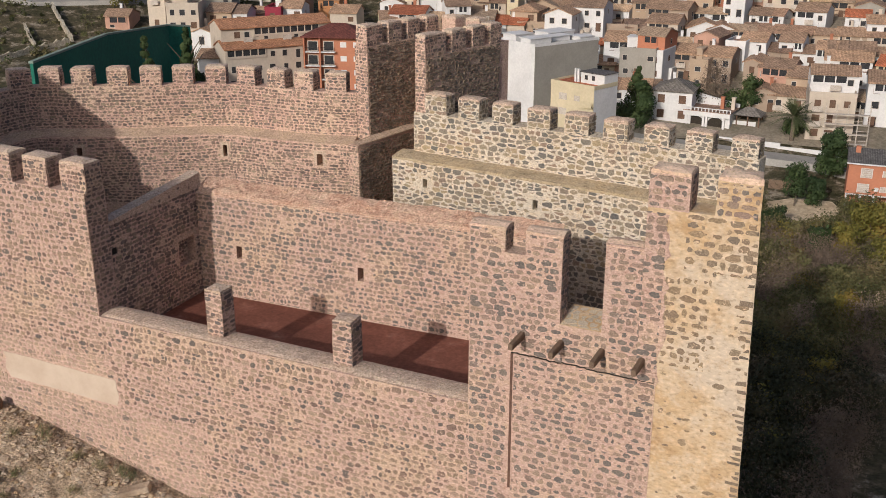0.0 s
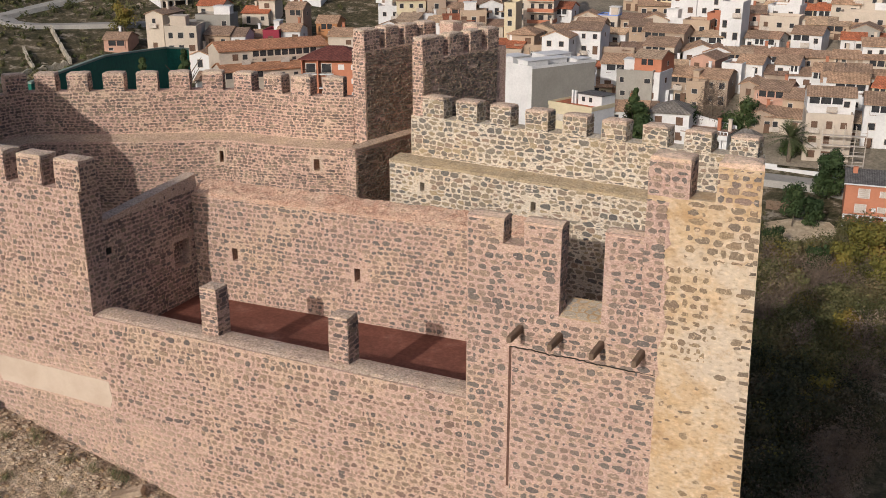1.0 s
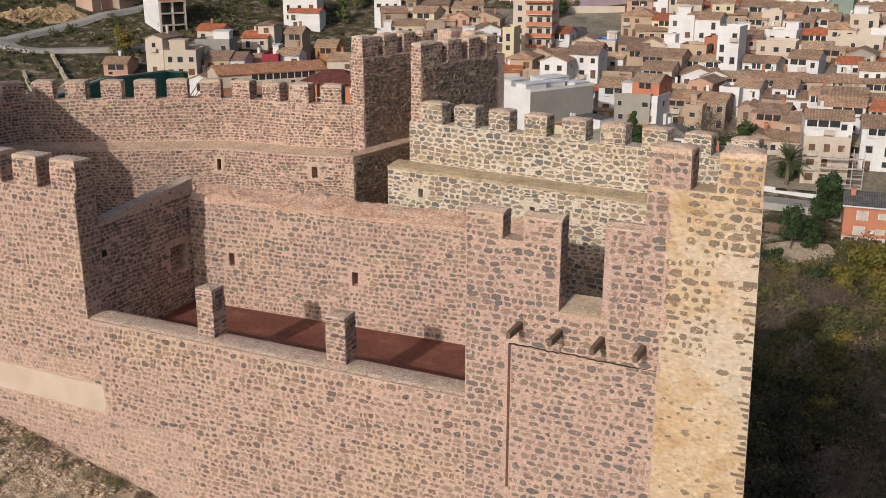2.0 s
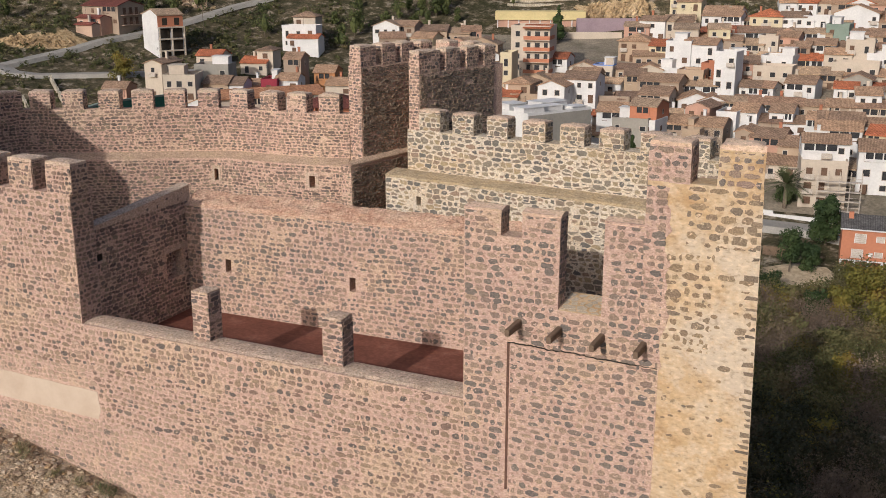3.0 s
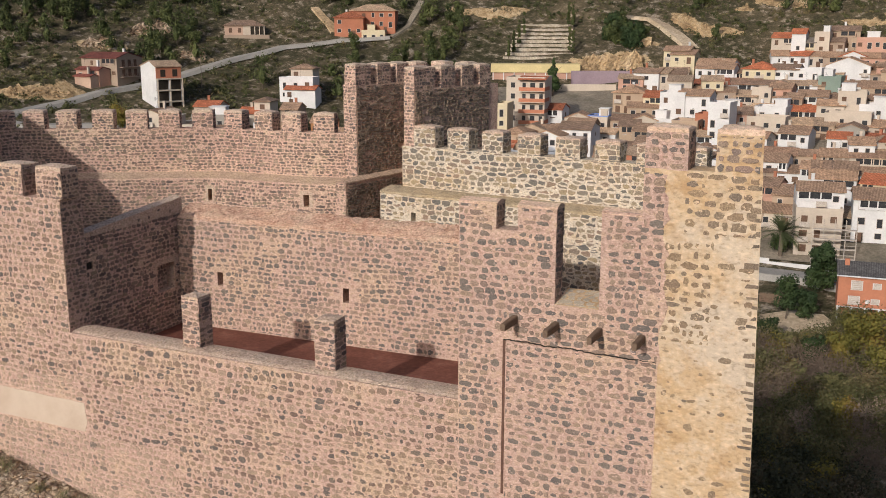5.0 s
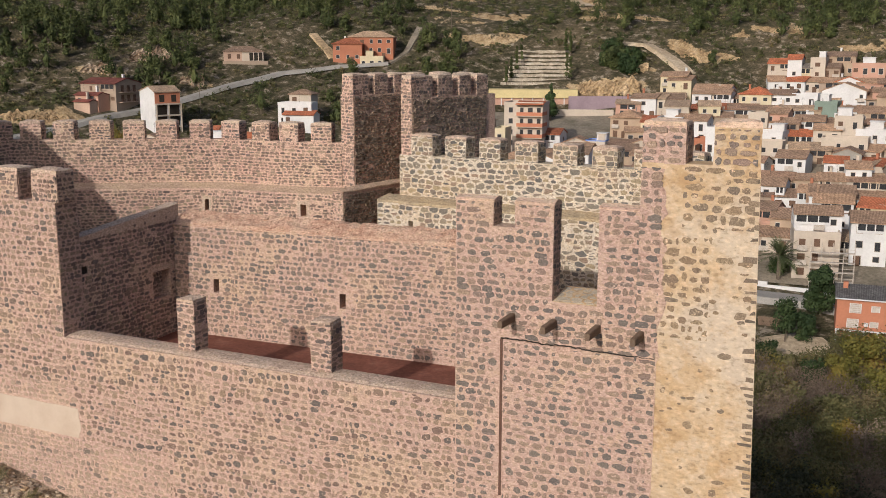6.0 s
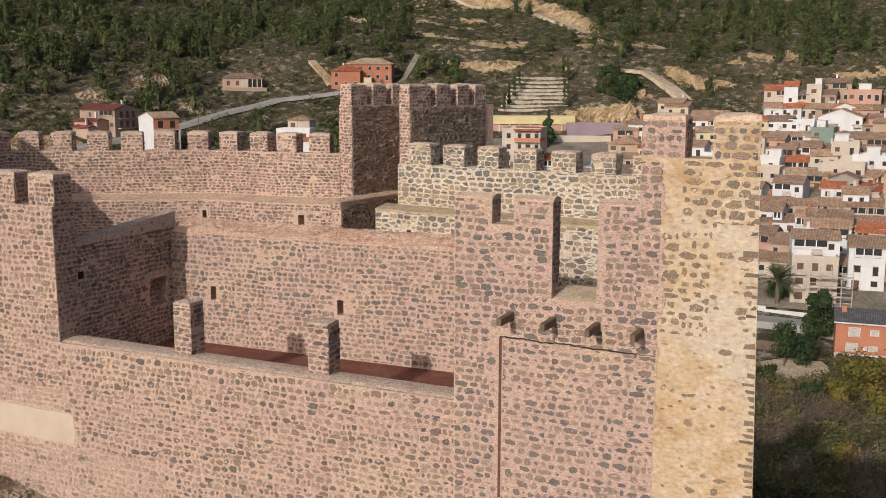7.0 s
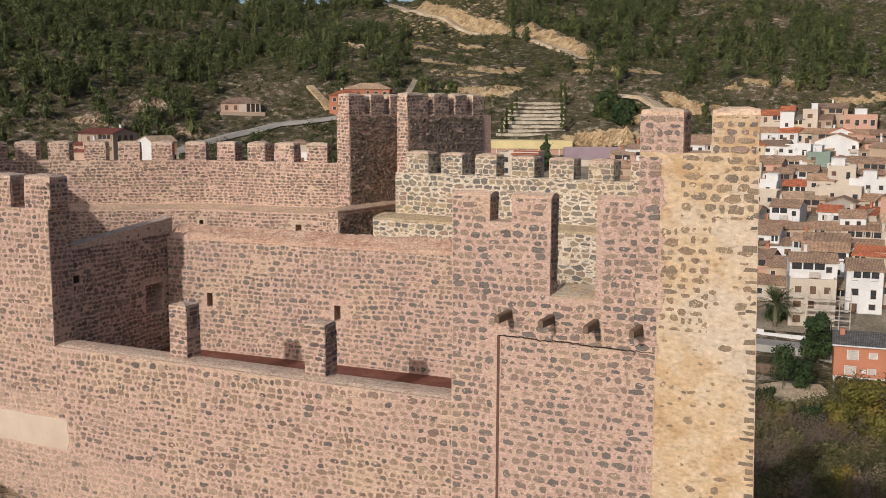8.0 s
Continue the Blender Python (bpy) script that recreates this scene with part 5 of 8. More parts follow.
def rock_face(line, height, lean, material, label, seed):
    """A bare weathered face of rock or earth: a steep ribbed bank that follows a line on the land."""
    rnd, rows, ribs = random.Random(seed), [], 2.0 if height > 3.3 else 1.0
    total = sum(math.hypot(bx - ax, by - ay) for (ax, ay), (bx, by) in zip(line, line[1:]))
    bm = bmesh.new()
    for (ax, ay), (bx, by) in zip(line, line[1:]):
        length = math.hypot(bx - ax, by - ay)
        n = max(2, int(length / 0.55))
        for k in range(n):
            x, y = ax + (bx - ax) * k / n, ay + (by - ay) * k / n
            away = Vector((x, y, 0)).normalized()
            u = (len(rows) * 0.55) / total
            tall = height * min(1.0, 0.25 + 4 * min(u, max(0.0, 1 - u))) * (1 + 0.45 * noise.noise((x / 4, y / 4, seed)) + 0.3 * noise.noise((x / 1.3, y / 1.3, seed)))
            foot, col = land(x - away.x, y - away.y) - 0.6, []
            for j in range(13):
                f = j / 12
                rib = ribs * abs(noise.noise((x * 0.42, y * 0.42, f * 0.7 + seed))) + 0.3 * ribs * noise.noise((x * 1.3, y * 1.3, f * 2.5))
                rib += 0.8 * noise.noise((x * 2.9, y * 2.9, f * 9 + seed)) + 0.5 * rnd.uniform(-1, 1)
                col.append(bm.verts.new(Vector((x + rnd.uniform(-0.2, 0.2), y, foot + (tall + 0.6) * f + rnd.uniform(-0.03, 0.03) * tall)) + away * (lean * tall * f - 1.1 + rib * (1 - 0.5 * f))))
            col.append(bm.verts.new(col[-1].co + away * 3.0 + Vector((0, 0, -0.2))))
            col.append(bm.verts.new(col[-1].co + away * 2.0 + Vector((0, 0, -tall - 1))))
            rows.append(col)
    for r0, r1 in zip(rows, rows[1:]):
        for j in range(14):
            bm.faces.new((r0[j], r1[j], r1[j + 1], r0[j + 1]))
    tagged(part("rock_face", bm, material), label, "rock face", kind="structure")


ROADS = []


def ribbon(name, points, width, material, label, lift=0.25, category="road"):
    """A road laid on the land along points."""
    pts = []
    for (x0, y0), (x1, y1) in zip(points, points[1:]):
        n = max(2, int(math.hypot(x1 - x0, y1 - y0) / 4))
        pts += [(x0 + (x1 - x0) * k / n, y0 + (y1 - y0) * k / n) for k in range(n)]
    pts.append(points[-1])
    ROADS.extend(pts)
    verts, faces = [], []
    for i, (x, y) in enumerate(pts):
        a, b = Vector(pts[max(0, i - 2)]), Vector(pts[min(len(pts) - 1, i + 2)])
        t = (b - a).normalized()
        n = Vector((-t.y, t.x))
        zc = sum(land(x + n.x * s * width / 2, y + n.y * s * width / 2) for s in (-1, 0, 1)) / 3 + lift + 0.25
        for s, dz in ((-0.62, -1.2), (-0.5, 0), (0, 0.05), (0.5, 0), (0.62, -1.2)):
            verts.append((x + n.x * s * width, y + n.y * s * width, zc + dz))
    for i in range(len(pts) - 1):
        for k in range(4):
            faces.append((i * 5 + k, i * 5 + k + 1, i * 5 + 6 + k, i * 5 + 5 + k))
    return tagged(from_lists(name, verts, faces, material), label, category, kind="structure")


ribbon("road", [(-221.7, 193.2), (-220.4, 203.6), (-217.4, 219.6), (-209.6, 247.1), (-201.5, 270.8), (-194.4, 286.3), (-181.4, 301.1), (-167.4, 311.4)], 5.0, ASPHALT, "grey asphalt road climbing the hillside")
ribbon("road", [(-167.4, 311.4), (-165.5, 321.0), (-167.0, 330.0), (-168.5, 338.0)], 2.8, PAVING, "narrow worn lane behind the villa", lift=-0.1)
ribbon("road", [(-221.8, 193.0), (-215.4, 191.0), (-209.8, 192.9), (-200.4, 201.2), (-190.0, 211.0), (-178, 224)], 4.5, ASPHALT, "grey asphalt hairpin of the hill road")
ribbon("road", [(-272, 509), (-222.8, 462.1), (-199.5, 449.3), (-175.3, 441.0), (-150.7, 423.5), (-133.6, 414.0), (-122.5, 399.5)], 5.0, SAND, "sandy dirt track across the hillside", category="track")
ribbon("road", [(-97, 353.5), (-93.1, 353.5), (-86.5, 352.6), (-81.0, 348.6), (-76.5, 344.0), (-72.5, 340.0), (-69.0, 336.0)], 5.0, SAND, "pale dirt track above the town", category="track")
ribbon("road", [(-199.5, 316.5), (-194.0, 312.8), (-189.8, 310.1), (-184.5, 305.4)], 4.2, BANK, "earth drive up to the orange-roofed villa", lift=-0.1, category="drive")
ribbon("road", [(-60, 197), (-26.2, 196.5), (-17.0, 196.8), (8, 192)], 6.0, ASPHALT, "grey asphalt street at the foot of the town")

rock_face(((-100.5, 313.5), (-94, 315.2), (-88, 317.5), (-81, 322.8)), 5.4, 0.4, BANK, "eroded ochre earth cliff above the sports court", 1)
rock_face(((-87.5, 329.5), (-84, 333.0), (-81.5, 334.5)), 2.6, 0.5, BANK, "eroded ochre earth cliff below the dirt track", 2)
rock_face(((-80.5, 353.5), (-73.5, 347.0), (-66.5, 345.5)), 2.6, 0.5, BANK, "eroded ochre earth bank above the town", 3)
rock_face(((-242.5, 244.5), (-237, 248.4), (-231.5, 252.0)), 3.6, 0.5, PALE_CLIFF, "reddish broken rock face on the hillside", 4)
rock_face(((-236.5, 261.0), (-232, 265.4), (-227.0, 270.7)), 4.4, 0.5, PALE_CLIFF, "pale broken rock face on the hillside", 5)
rock_face(((-215.8, 259.6), (-211, 261.4), (-206.8, 262.6)), 3.4, 0.5, PALE_CLIFF, "pale broken rock outcrop above the road", 6)
rock_face(((-279.7, 366.1), (-264.6, 359.7), (-252.6, 358.6)), 2.4, 0.5, PALE_CLIFF, "pale rock ledge running across the hillside", 8)
rock_face(((-247.0, 360.2), (-233.0, 365.5), (-226.0, 366.0)), 2.0, 0.5, PALE_CLIFF, "pale rock ledge running across the hillside", 9)
rock_face(((-219.0, 365.8), (-207.1, 365.3), (-200.0, 363.5)), 2.2, 0.5, PALE_CLIFF, "pale rock ledge running across the hillside", 10)
rock_face(((-236.5, 205.6), (-229, 209.4), (-222, 215.0), (-218.6, 218.0)), 3.2, 0.9, BANK, "bare ochre road cutting", 7)

# ---- rubble and rocks on the slope before the wall ----
def rock_lists(verts, faces, p, s, rnd):
    """A broken stone: a jittered, flattened ball of few faces."""
    base = len(verts)
    rows = ((0.0, -0.9), (0.75, -0.55), (1.0, 0.05), (0.7, 0.6), (0.0, 0.85))
    turn, sx, sy = rnd.uniform(0, 6.28), rnd.uniform(0.7, 1.3), rnd.uniform(0.6, 1.1)
    ids = []
    for r, z in rows:
        ring = []
        for k in range(6 if r else 1):
            a = turn + 1.0472 * k
            q = Vector((math.cos(a) * r * sx, math.sin(a) * r * sy, z * 0.55)) * (1 + rnd.uniform(-0.34, 0.30))
            ring.append(len(verts))
            verts.append(Vector(p) + q * s)
        ids.append(ring)
    for r0, r1 in zip(ids, ids[1:]):
        for k in range(6):
            k2 = (k + 1) % 6
            if len(r0) == 1:
                faces.append((r0[0], r1[k2], r1[k]))
            elif len(r1) == 1:
                faces.append((r0[k], r0[k2], r1[0]))
            else:
                faces.append((r0[k], r0[k2], r1[k2], r1[k]))


rrnd = random.Random(77)
verts, faces = [], []
for _ in range(5600):
    x, y = rrnd.uniform(-32, -13), 21.3 - abs(rrnd.gauss(0, 3.2))
    s = rrnd.choice((0.022, 0.026, 0.03, 0.036, 0.045, 0.06, 0.08, 0.11))
    rock_lists(verts, faces, (x, y, land(x, y) + s * 0.2), s, rrnd)
tagged(from_lists("rubble", verts, faces, RUBBLE_STONE), "loose pale rubble strewn below the wall", "rubble", kind="stuff")
for k in range(34):
    x, y = rrnd.uniform(-29, -18.5), 21.0 - abs(rrnd.gauss(0.6, 1.8))
    s = rrnd.choice((0.08, 0.10, 0.12, 0.15, 0.20))
    v, f = [], []
    rock_lists(v, f, (0, 0, 0), s, rrnd)
    ob = from_lists("boulder", v, f, ROCK)
    ob.location = (x, y, land(x, y) + s * 0.1)
    tagged(ob, "weathered pale boulder lying on the rocky slope", "boulder", "boulders below the wall", "thing")
bm = bmesh.new()
box_into(bm, -0.52, 0.52, -0.22, 0.22, -0.12, 0.10)
bmesh.ops.bevel(bm, geom=bm.edges[:], offset=0.03, segments=1, affect="EDGES")
for q in bm.verts:
    q.co += Vector((0.05 * noise.noise(q.co * 3), 0.06 * noise.noise(q.co * 4 + Vector((3, 0, 0))), 0.03 * noise.noise(q.co * 5)))
ob = part("boulder", bm, ROCK)
ob.matrix_world = pose(-20.85, 20.5, land(-20.85, 20.5) + 0.10, -6, -10, 32)
tagged(ob, "long flat pale slab of rock below the wall", "boulder", "boulders below the wall", "thing")
v, f = [], []
rock_lists(v, f, (0, 0, 0), 0.42, rrnd)
ob = from_lists("boulder", [Vector((q.x * 0.75, q.y * 0.6, q.z * 1.5)) for q in v], f, BROWN_ROCK)
ob.location = (-27.15, 20.85, land(-27.15, 20.85) + 0.2)
tagged(ob, "upright reddish-brown rock against the castle wall", "boulder", "boulders below the wall", "thing")
verts, faces = [], []
for _ in range(24):
    x, y = rrnd.uniform(-30, -17), 21.2 - abs(rrnd.gauss(0, 2.5))
    for _ in range(60):
        leaf_p = Vector((x + rrnd.gauss(0, 0.12), y + rrnd.gauss(0, 0.12), land(x, y) + rrnd.uniform(0, 0.22)))
        b = len(verts)
        a = rrnd.uniform(0, 6.28)
        verts += [leaf_p, leaf_p + Vector((0.03, 0, 0)), leaf_p + Vector((0.12 * math.cos(a), 0.12 * math.sin(a), 0.14))]
        faces.append((b, b + 1, b + 2))
tagged(from_lists("dry_weeds", verts, faces, SCRUB), "small dry weeds among the rubble", "weeds", kind="stuff")


# ---- the town on the slope ----
def window_mesh(kind):
    bm = bmesh.new()
    box_into(bm, -0.60, 0.60, -0.05, 0.10, -0.70, 0.70)
    ring = [bm.verts.new((x, -0.056, z)) for x, z in ((-0.5, -0.6), (0.5, -0.6), (0.5, 0.6), (-0.5, 0.6))]
    deep = [bm.verts.new((x, -0.03, z)) for x, z in ((-0.5, -0.6), (0.5, -0.6), (0.5, 0.6), (-0.5, 0.6))]
    pane = bm.faces.new(deep)
    for k in range(4):
        bm.faces.new((ring[k], ring[(k + 1) % 4], deep[(k + 1) % 4], deep[k]))
    face = bm.faces.new(ring)
    for f in list(bm.faces):
        if all(abs(v.co.y + 0.05) < 1e-4 for v in f.verts):
            bm.faces.remove(f)
    outer = [v for v in bm.verts if abs(v.co.y + 0.05) < 1e-4]
    outer.sort(key=lambda v: math.atan2(v.co.z, v.co.x))
    ring.sort(key=lambda v: math.atan2(v.co.z, v.co.x))
    for k in range(4):
        bm.faces.new((outer[k], outer[(k + 1) % 4], ring[(k + 1) % 4], ring[k]))
    bm.faces.remove(face)
    pane.material_index = 1
    me = bpy.data.meshes.new("window")
    bm.to_mesh(me)
    bm.free()
    me.materials.append(FRAME if kind != "shutter" else SHUTTER)
    me.materials.append(SHUTTER if kind == "shutter" else GLASS_DARK)
    return me


WINDOWS = [window_mesh("glass"), window_mesh("glass"), window_mesh("shutter")]
HOUSES = []
town_rnd = random.Random(5)


def house(x, y, w, d, h, turn, wall, roof, tiles, floors, dress=True):
    """A town house: w along its front, d deep, h to the eaves, its front turned to the valley."""
    rnd = town_rnd
    z = land(x, y)
    ob = new("house")
    ob.matrix_world = pose(x, y, z, 0, 0, turn)
    shape = {"g": "pitched", "h": "hipped", "p": "gabled", "f": "flat"}[roof]
    tint = {"brown": "brown tile", "rust": "rusty tile", "tan": "tan tile", "umber": "dark brown tile", "red": "red tile", "grey": "grey", "maroon": "maroon tile", "-": "terrace"}[tiles]
    tagged(ob, f"{WORDS[wall]} {'block' if floors > 3 else 'house'} of {floors} {'floors' if floors > 1 else 'floor'} with {shape} {tint} roof", "house", "houses of the town", "thing")
    bm = bmesh.new()
    box_into(bm, -w / 2, w / 2, 0, d, -6, h)
    if roof == "p":
        a = [bm.verts.new(p) for p in ((-w / 2, 0, h), (w / 2, 0, h), (0, 0, h + w * 0.2), (-w / 2, d, h), (w / 2, d, h), (0, d, h + w * 0.2))]
        bm.faces.new(a[:3]), bm.faces.new(a[:2:-1])
    part("wall", bm, WALLS[wall], ob)
    bm = bmesh.new()
    o = 0.45
    if roof == "f":
        t = 0.22
        for x0, x1, y0, y1 in ((-w / 2 - 0.05, w / 2 + 0.05, -0.05, t), (-w / 2 - 0.05, w / 2 + 0.05, d - t, d + 0.05), (-w / 2 - 0.05, -w / 2 + t, t, d - t), (w / 2 - t, w / 2 + 0.05, t, d - t)):
            box_into(bm, x0, x1, y0, y1, h - 0.1, h + 0.75)
        part("roof_parapet", bm, WALLS[wall], ob)
        bm = bmesh.new()
        box_into(bm, -w / 2 + t, w / 2 - t, t, d - t, h - 0.05, h + 0.06)
        part("roof", bm, ROOFS["-"], ob)
        if rnd.random() < 0.6:
            bm = bmesh.new()
            rw = rnd.uniform(0.3, 0.5) * w
            rx = rnd.uniform(-w / 2 + rw / 2 + t, w / 2 - rw / 2 - t)
            box_into(bm, rx - rw / 2, rx + rw / 2, d * 0.45, d * 0.9, h, h + 2.4)
            box_into(bm, rx - rw / 2 - 0.2, rx + rw / 2 + 0.2, d * 0.45 - 0.2, d * 0.9 + 0.2, h + 2.4, h + 2.55)
            part("stair_house", bm, WALLS["W" if rnd.random() < 0.6 else wall], ob)
    else:
        if roof == "g":
            rise = min(1.5, d * 0.17)
            skip = rnd.uniform(0.35, 0.65)
            outline = [(-o, h - 0.12), (d * skip, h + rise), (d + o, h - 0.12)]
            prof = outline + [(yy, zz + 0.22) for yy, zz in outline[::-1]]
            a = [bm.verts.new((-w / 2 - 0.25, yy, zz)) for yy, zz in prof]
            b = [bm.verts.new((w / 2 + 0.25, yy, zz)) for yy, zz in prof]
            top = bm.verts.new((-w / 2, d * skip, h + rise)), bm.verts.new((w / 2, d * skip, h + rise))
        elif roof == "p":
            rise = w * 0.2
            outline = [(-w / 2 - o, h - 0.1), (0, h + rise), (w / 2 + o, h - 0.1)]
            prof = outline + [(xx, zz + 0.22) for xx, zz in outline[::-1]]
            a = [bm.verts.new((xx, d + 0.25, zz)) for xx, zz in prof]
            b = [bm.verts.new((xx, -0.25, zz)) for xx, zz in prof]
        if roof in "gp":
            for k in range(6):
                k2 = (k + 1) % 6
                bm.faces.new((a[k], a[k2], b[k2], b[k]))
            for side in (a, b):
                for q in ((0, 1, 4, 5), (1, 2, 3, 4)):
                    bm.faces.new([side[k] for k in q])
            loose = [v for v in bm.verts if not v.link_faces]
            for v in loose:
                bm.verts.remove(v)
        else:
            rise = min(2.2, min(w, d) * 0.24)
            k = min(w, d) * 0.45
            e = [bm.verts.new(p) for p in ((-w / 2 - o, -o, h - 0.1), (w / 2 + o, -o, h - 0.1), (w / 2 + o, d + o, h - 0.1), (-w / 2 - o, d + o, h - 0.1))]
            e2 = [bm.verts.new(v.co + Vector((0, 0, 0.2))) for v in e]
            r = [bm.verts.new((-w / 2 + k, d / 2, h + rise)), bm.verts.new((w / 2 - k, d / 2, h + rise))] if w >= d else [bm.verts.new((0, k, h + rise)), bm.verts.new((0, d - k, h + rise))]
            bm.faces.new(e[::-1])
            for i in range(4):
                bm.faces.new((e[i], e[(i + 1) % 4], e2[(i + 1) % 4], e2[i]))
            if w >= d:
                bm.faces.new((e2[0], e2[1], r[1], r[0])), bm.faces.new((e2[1], e2[2], r[1])), bm.faces.new((e2[2], e2[3], r[0], r[1])), bm.faces.new((e2[3], e2[0], r[0]))
            else:
                bm.faces.new((e2[0], e2[1], r[0])), bm.faces.new((e2[1], e2[2], r[1], r[0])), bm.faces.new((e2[2], e2[3], r[1])), bm.faces.new((e2[3], e2[0], r[0], r[1]))
        bmesh.ops.recalc_face_normals(bm, faces=bm.faces)
        part("roof", bm, ROOFS[tiles], ob)
        if roof == "g":
            for sx in (-w / 2, w / 2):
                bm = bmesh.new()
                bm.faces.new([bm.verts.new(p) for p in ((sx, 0, h - 0.02), (sx, d, h - 0.02), (sx, d * skip, h + rise - 0.02))])
                part("gable", bm, WALLS[wall], ob)
        if rnd.random() < 0.45:
            bm = bmesh.new()
            cx, cy = rnd.uniform(-w * 0.35, w * 0.35), d * rnd.uniform(0.5, 0.8)
            box_into(bm, cx - 0.3, cx + 0.3, cy - 0.3, cy + 0.3, h, h + 2.6)
            box_into(bm, cx - 0.38, cx + 0.38, cy - 0.38, cy + 0.38, h + 2.6, h + 2.72)
            part("chimney", bm, WALLS[rnd.choice("WRC")], ob)
    if dress:
        me = rnd.choice(WINDOWS)
        n = max(1, int(w / rnd.uniform(2.2, 3.0)))
        for f in range(max(0, floors - 3), floors):
            for k in range(n):
                if rnd.random() < 0.15:
                    continue
                wx, wz = -w / 2 + w * (k + 0.5) / n + rnd.uniform(-0.2, 0.2), h - 1.45 - 2.9 * (floors - 1 - f)
                win = new("window", me if rnd.random() < 0.75 else rnd.choice(WINDOWS))
                win.parent = ob
                tall = rnd.random() < 0.35
                win.location = (wx, 0.0, wz - (0.35 if tall else 0))
                win.scale = (rnd.uniform(0.85, 1.25), 1, 1.45 if tall else rnd.uniform(0.8, 1.1))
                if tall and f and rnd.random() < 0.6:
                    bm = bmesh.new()
                    box_into(bm, wx - 1.0, wx + 1.0, -0.8, 0.05, wz - 1.55, wz - 1.42)
                    slab = part("balcony", bm, FRAME, ob)
                    bm = bmesh.new()
                    box_into(bm, wx - 1.0, wx + 1.0, -0.80, -0.75, wz - 1.42, wz - 0.45)
                    part("railing", bm, FRAME, slab)
        if roof == "g" and rnd.random() < 0.45:
            gw = w * rnd.uniform(0.3, 0.75)
            gx = rnd.uniform(-w / 2 + gw / 2 + 0.2, w / 2 - gw / 2 - 0.2)
            # dark strip on the wall, painted for the shade of an open gallery
            bm = bmesh.new()
            box_into(bm, gx - gw / 2, gx + gw / 2, -0.10, 0.05, h - 1.75, h - 0.25)
            loft = part("gallery", bm, GLASS_DARK, ob, "dark strip painted for the shade in a gallery under the eaves")
            bm = bmesh.new()
            box_into(bm, gx - gw / 2 - 0.1, gx + gw / 2 + 0.1, -0.22, 0.02, h - 2.0, h - 1.75 + 0.25)
            part("gallery_rail", bm, WALLS[wall], loft)
            for q in range(max(2, int(gw / 1.6)) + 1):
                bm = bmesh.new()
                qx = gx - gw / 2 + gw * q / max(2, int(gw / 1.6))
                box_into(bm, qx - 0.12, qx + 0.12, -0.2, -0.08, h - 1.6, h - 0.2)
                part("gallery_post", bm, WALLS[wall], loft)
        if rnd.random() < 0.3:
            bm = bmesh.new()
            ax = rnd.uniform(-w * 0.4, w * 0.4)
            box_into(bm, ax - 0.018, ax + 0.018, d * 0.5 - 0.018, d * 0.5 + 0.018, h, h + 3.6)
            for q in range(4):
                box_into(bm, ax - 0.5 + 0.08 * q, ax + 0.5 - 0.08 * q, d * 0.5 - 0.02, d * 0.5 + 0.02, h + 2.9 + 0.2 * q, h + 2.93 + 0.2 * q)
            part("aerial", bm, GLASS_DARK, ob)
        if floors > 1 and w > 5:
            bm = bmesh.new()
            dx = rnd.uniform(-w * 0.3, w * 0.3)
            box_into(bm, dx - 0.6, dx + 0.6, -0.06, 0.1, 0, 2.3)
            part("door", bm, SHUTTER, ob)
        for sx in (-1, 1):
            if d > 7 and rnd.random() < 0.5:
                win = new("window", me)
                win.parent = ob
                win.location = (sx * w / 2, d * 0.5, h - 1.4)
                win.rotation_euler = (0, 0, radians(90 * sx))
                win.scale = (0.75, 1, 0.8)
    HOUSES.append((x - math.sin(radians(turn)) * d / 2, y + math.cos(radians(turn)) * d / 2, max(w, d) / 2))
    return ob


house(-15.9, 205.4, 8.6, 9.0, 9.0, 10, "C", "f", "-", 3)
house(-16.2, 208.6, 8.9, 8.0, 11.7, 10, "W", "g", "brown", 4)
house(-6.9, 212.9, 6.8, 9.0, 9.0, 6, "W", "g", "brown", 3)
house(-23.1, 218.8, 6.9, 9.0, 6.1, -4, "O", "g", "brown", 2)
house(-21.9, 214.9, 5.6, 6.0, 3.2, 1, "G", "g", "grey", 1)
house(-34.4, 223.4, 3.5, 9.0, 6.1, -1, "S", "p", "brown", 2)
house(-29.4, 222.1, 7.1, 8.0, 6.1, -6, "P", "g", "brown", 2)
house(-15.6, 229.0, 9.5, 8.0, 6.1, 6, "W", "g", "brown", 2)
house(-15.7, 235.5, 9.7, 8.0, 6.1, 9, "O", "g", "brown", 2)
house(-20.9, 234.6, 4.1, 8.0, 6.1, -1, "W", "g", "brown", 2)
house(-28.7, 237.8, 5.2, 9.0, 6.1, -1, "W", "g", "brown", 2)
house(-36.5, 235.7, 5.7, 9.0, 6.1, -3, "W", "g", "brown", 2)
house(-39.9, 232.6, 4.5, 8.0, 6.1, -5, "W", "f", "-", 2)
house(-27.4, 258.0, 7.1, 10.0, 6.1, -4, "W", "g", "brown", 2)
house(-16.8, 256.5, 5.5, 7.0, 6.1, 4, "W", "g", "red", 2)
house(-11.5, 252.7, 5.7, 8.0, 6.1, 9, "W", "g", "brown", 2)
house(-44.9, 224.0, 12.1, 10.0, 6.1, -1, "S", "g", "brown", 2)
house(-45.1, 220.4, 3.9, 7.0, 6.1, -3, "O", "f", "-", 2)
house(-49.9, 227.1, 3.2, 6.0, 3.2, -3, "Y", "f", "-", 1)
house(-62.7, 219.2, 6.7, 9.0, 9.0, 8, "W", "g", "brown", 3)
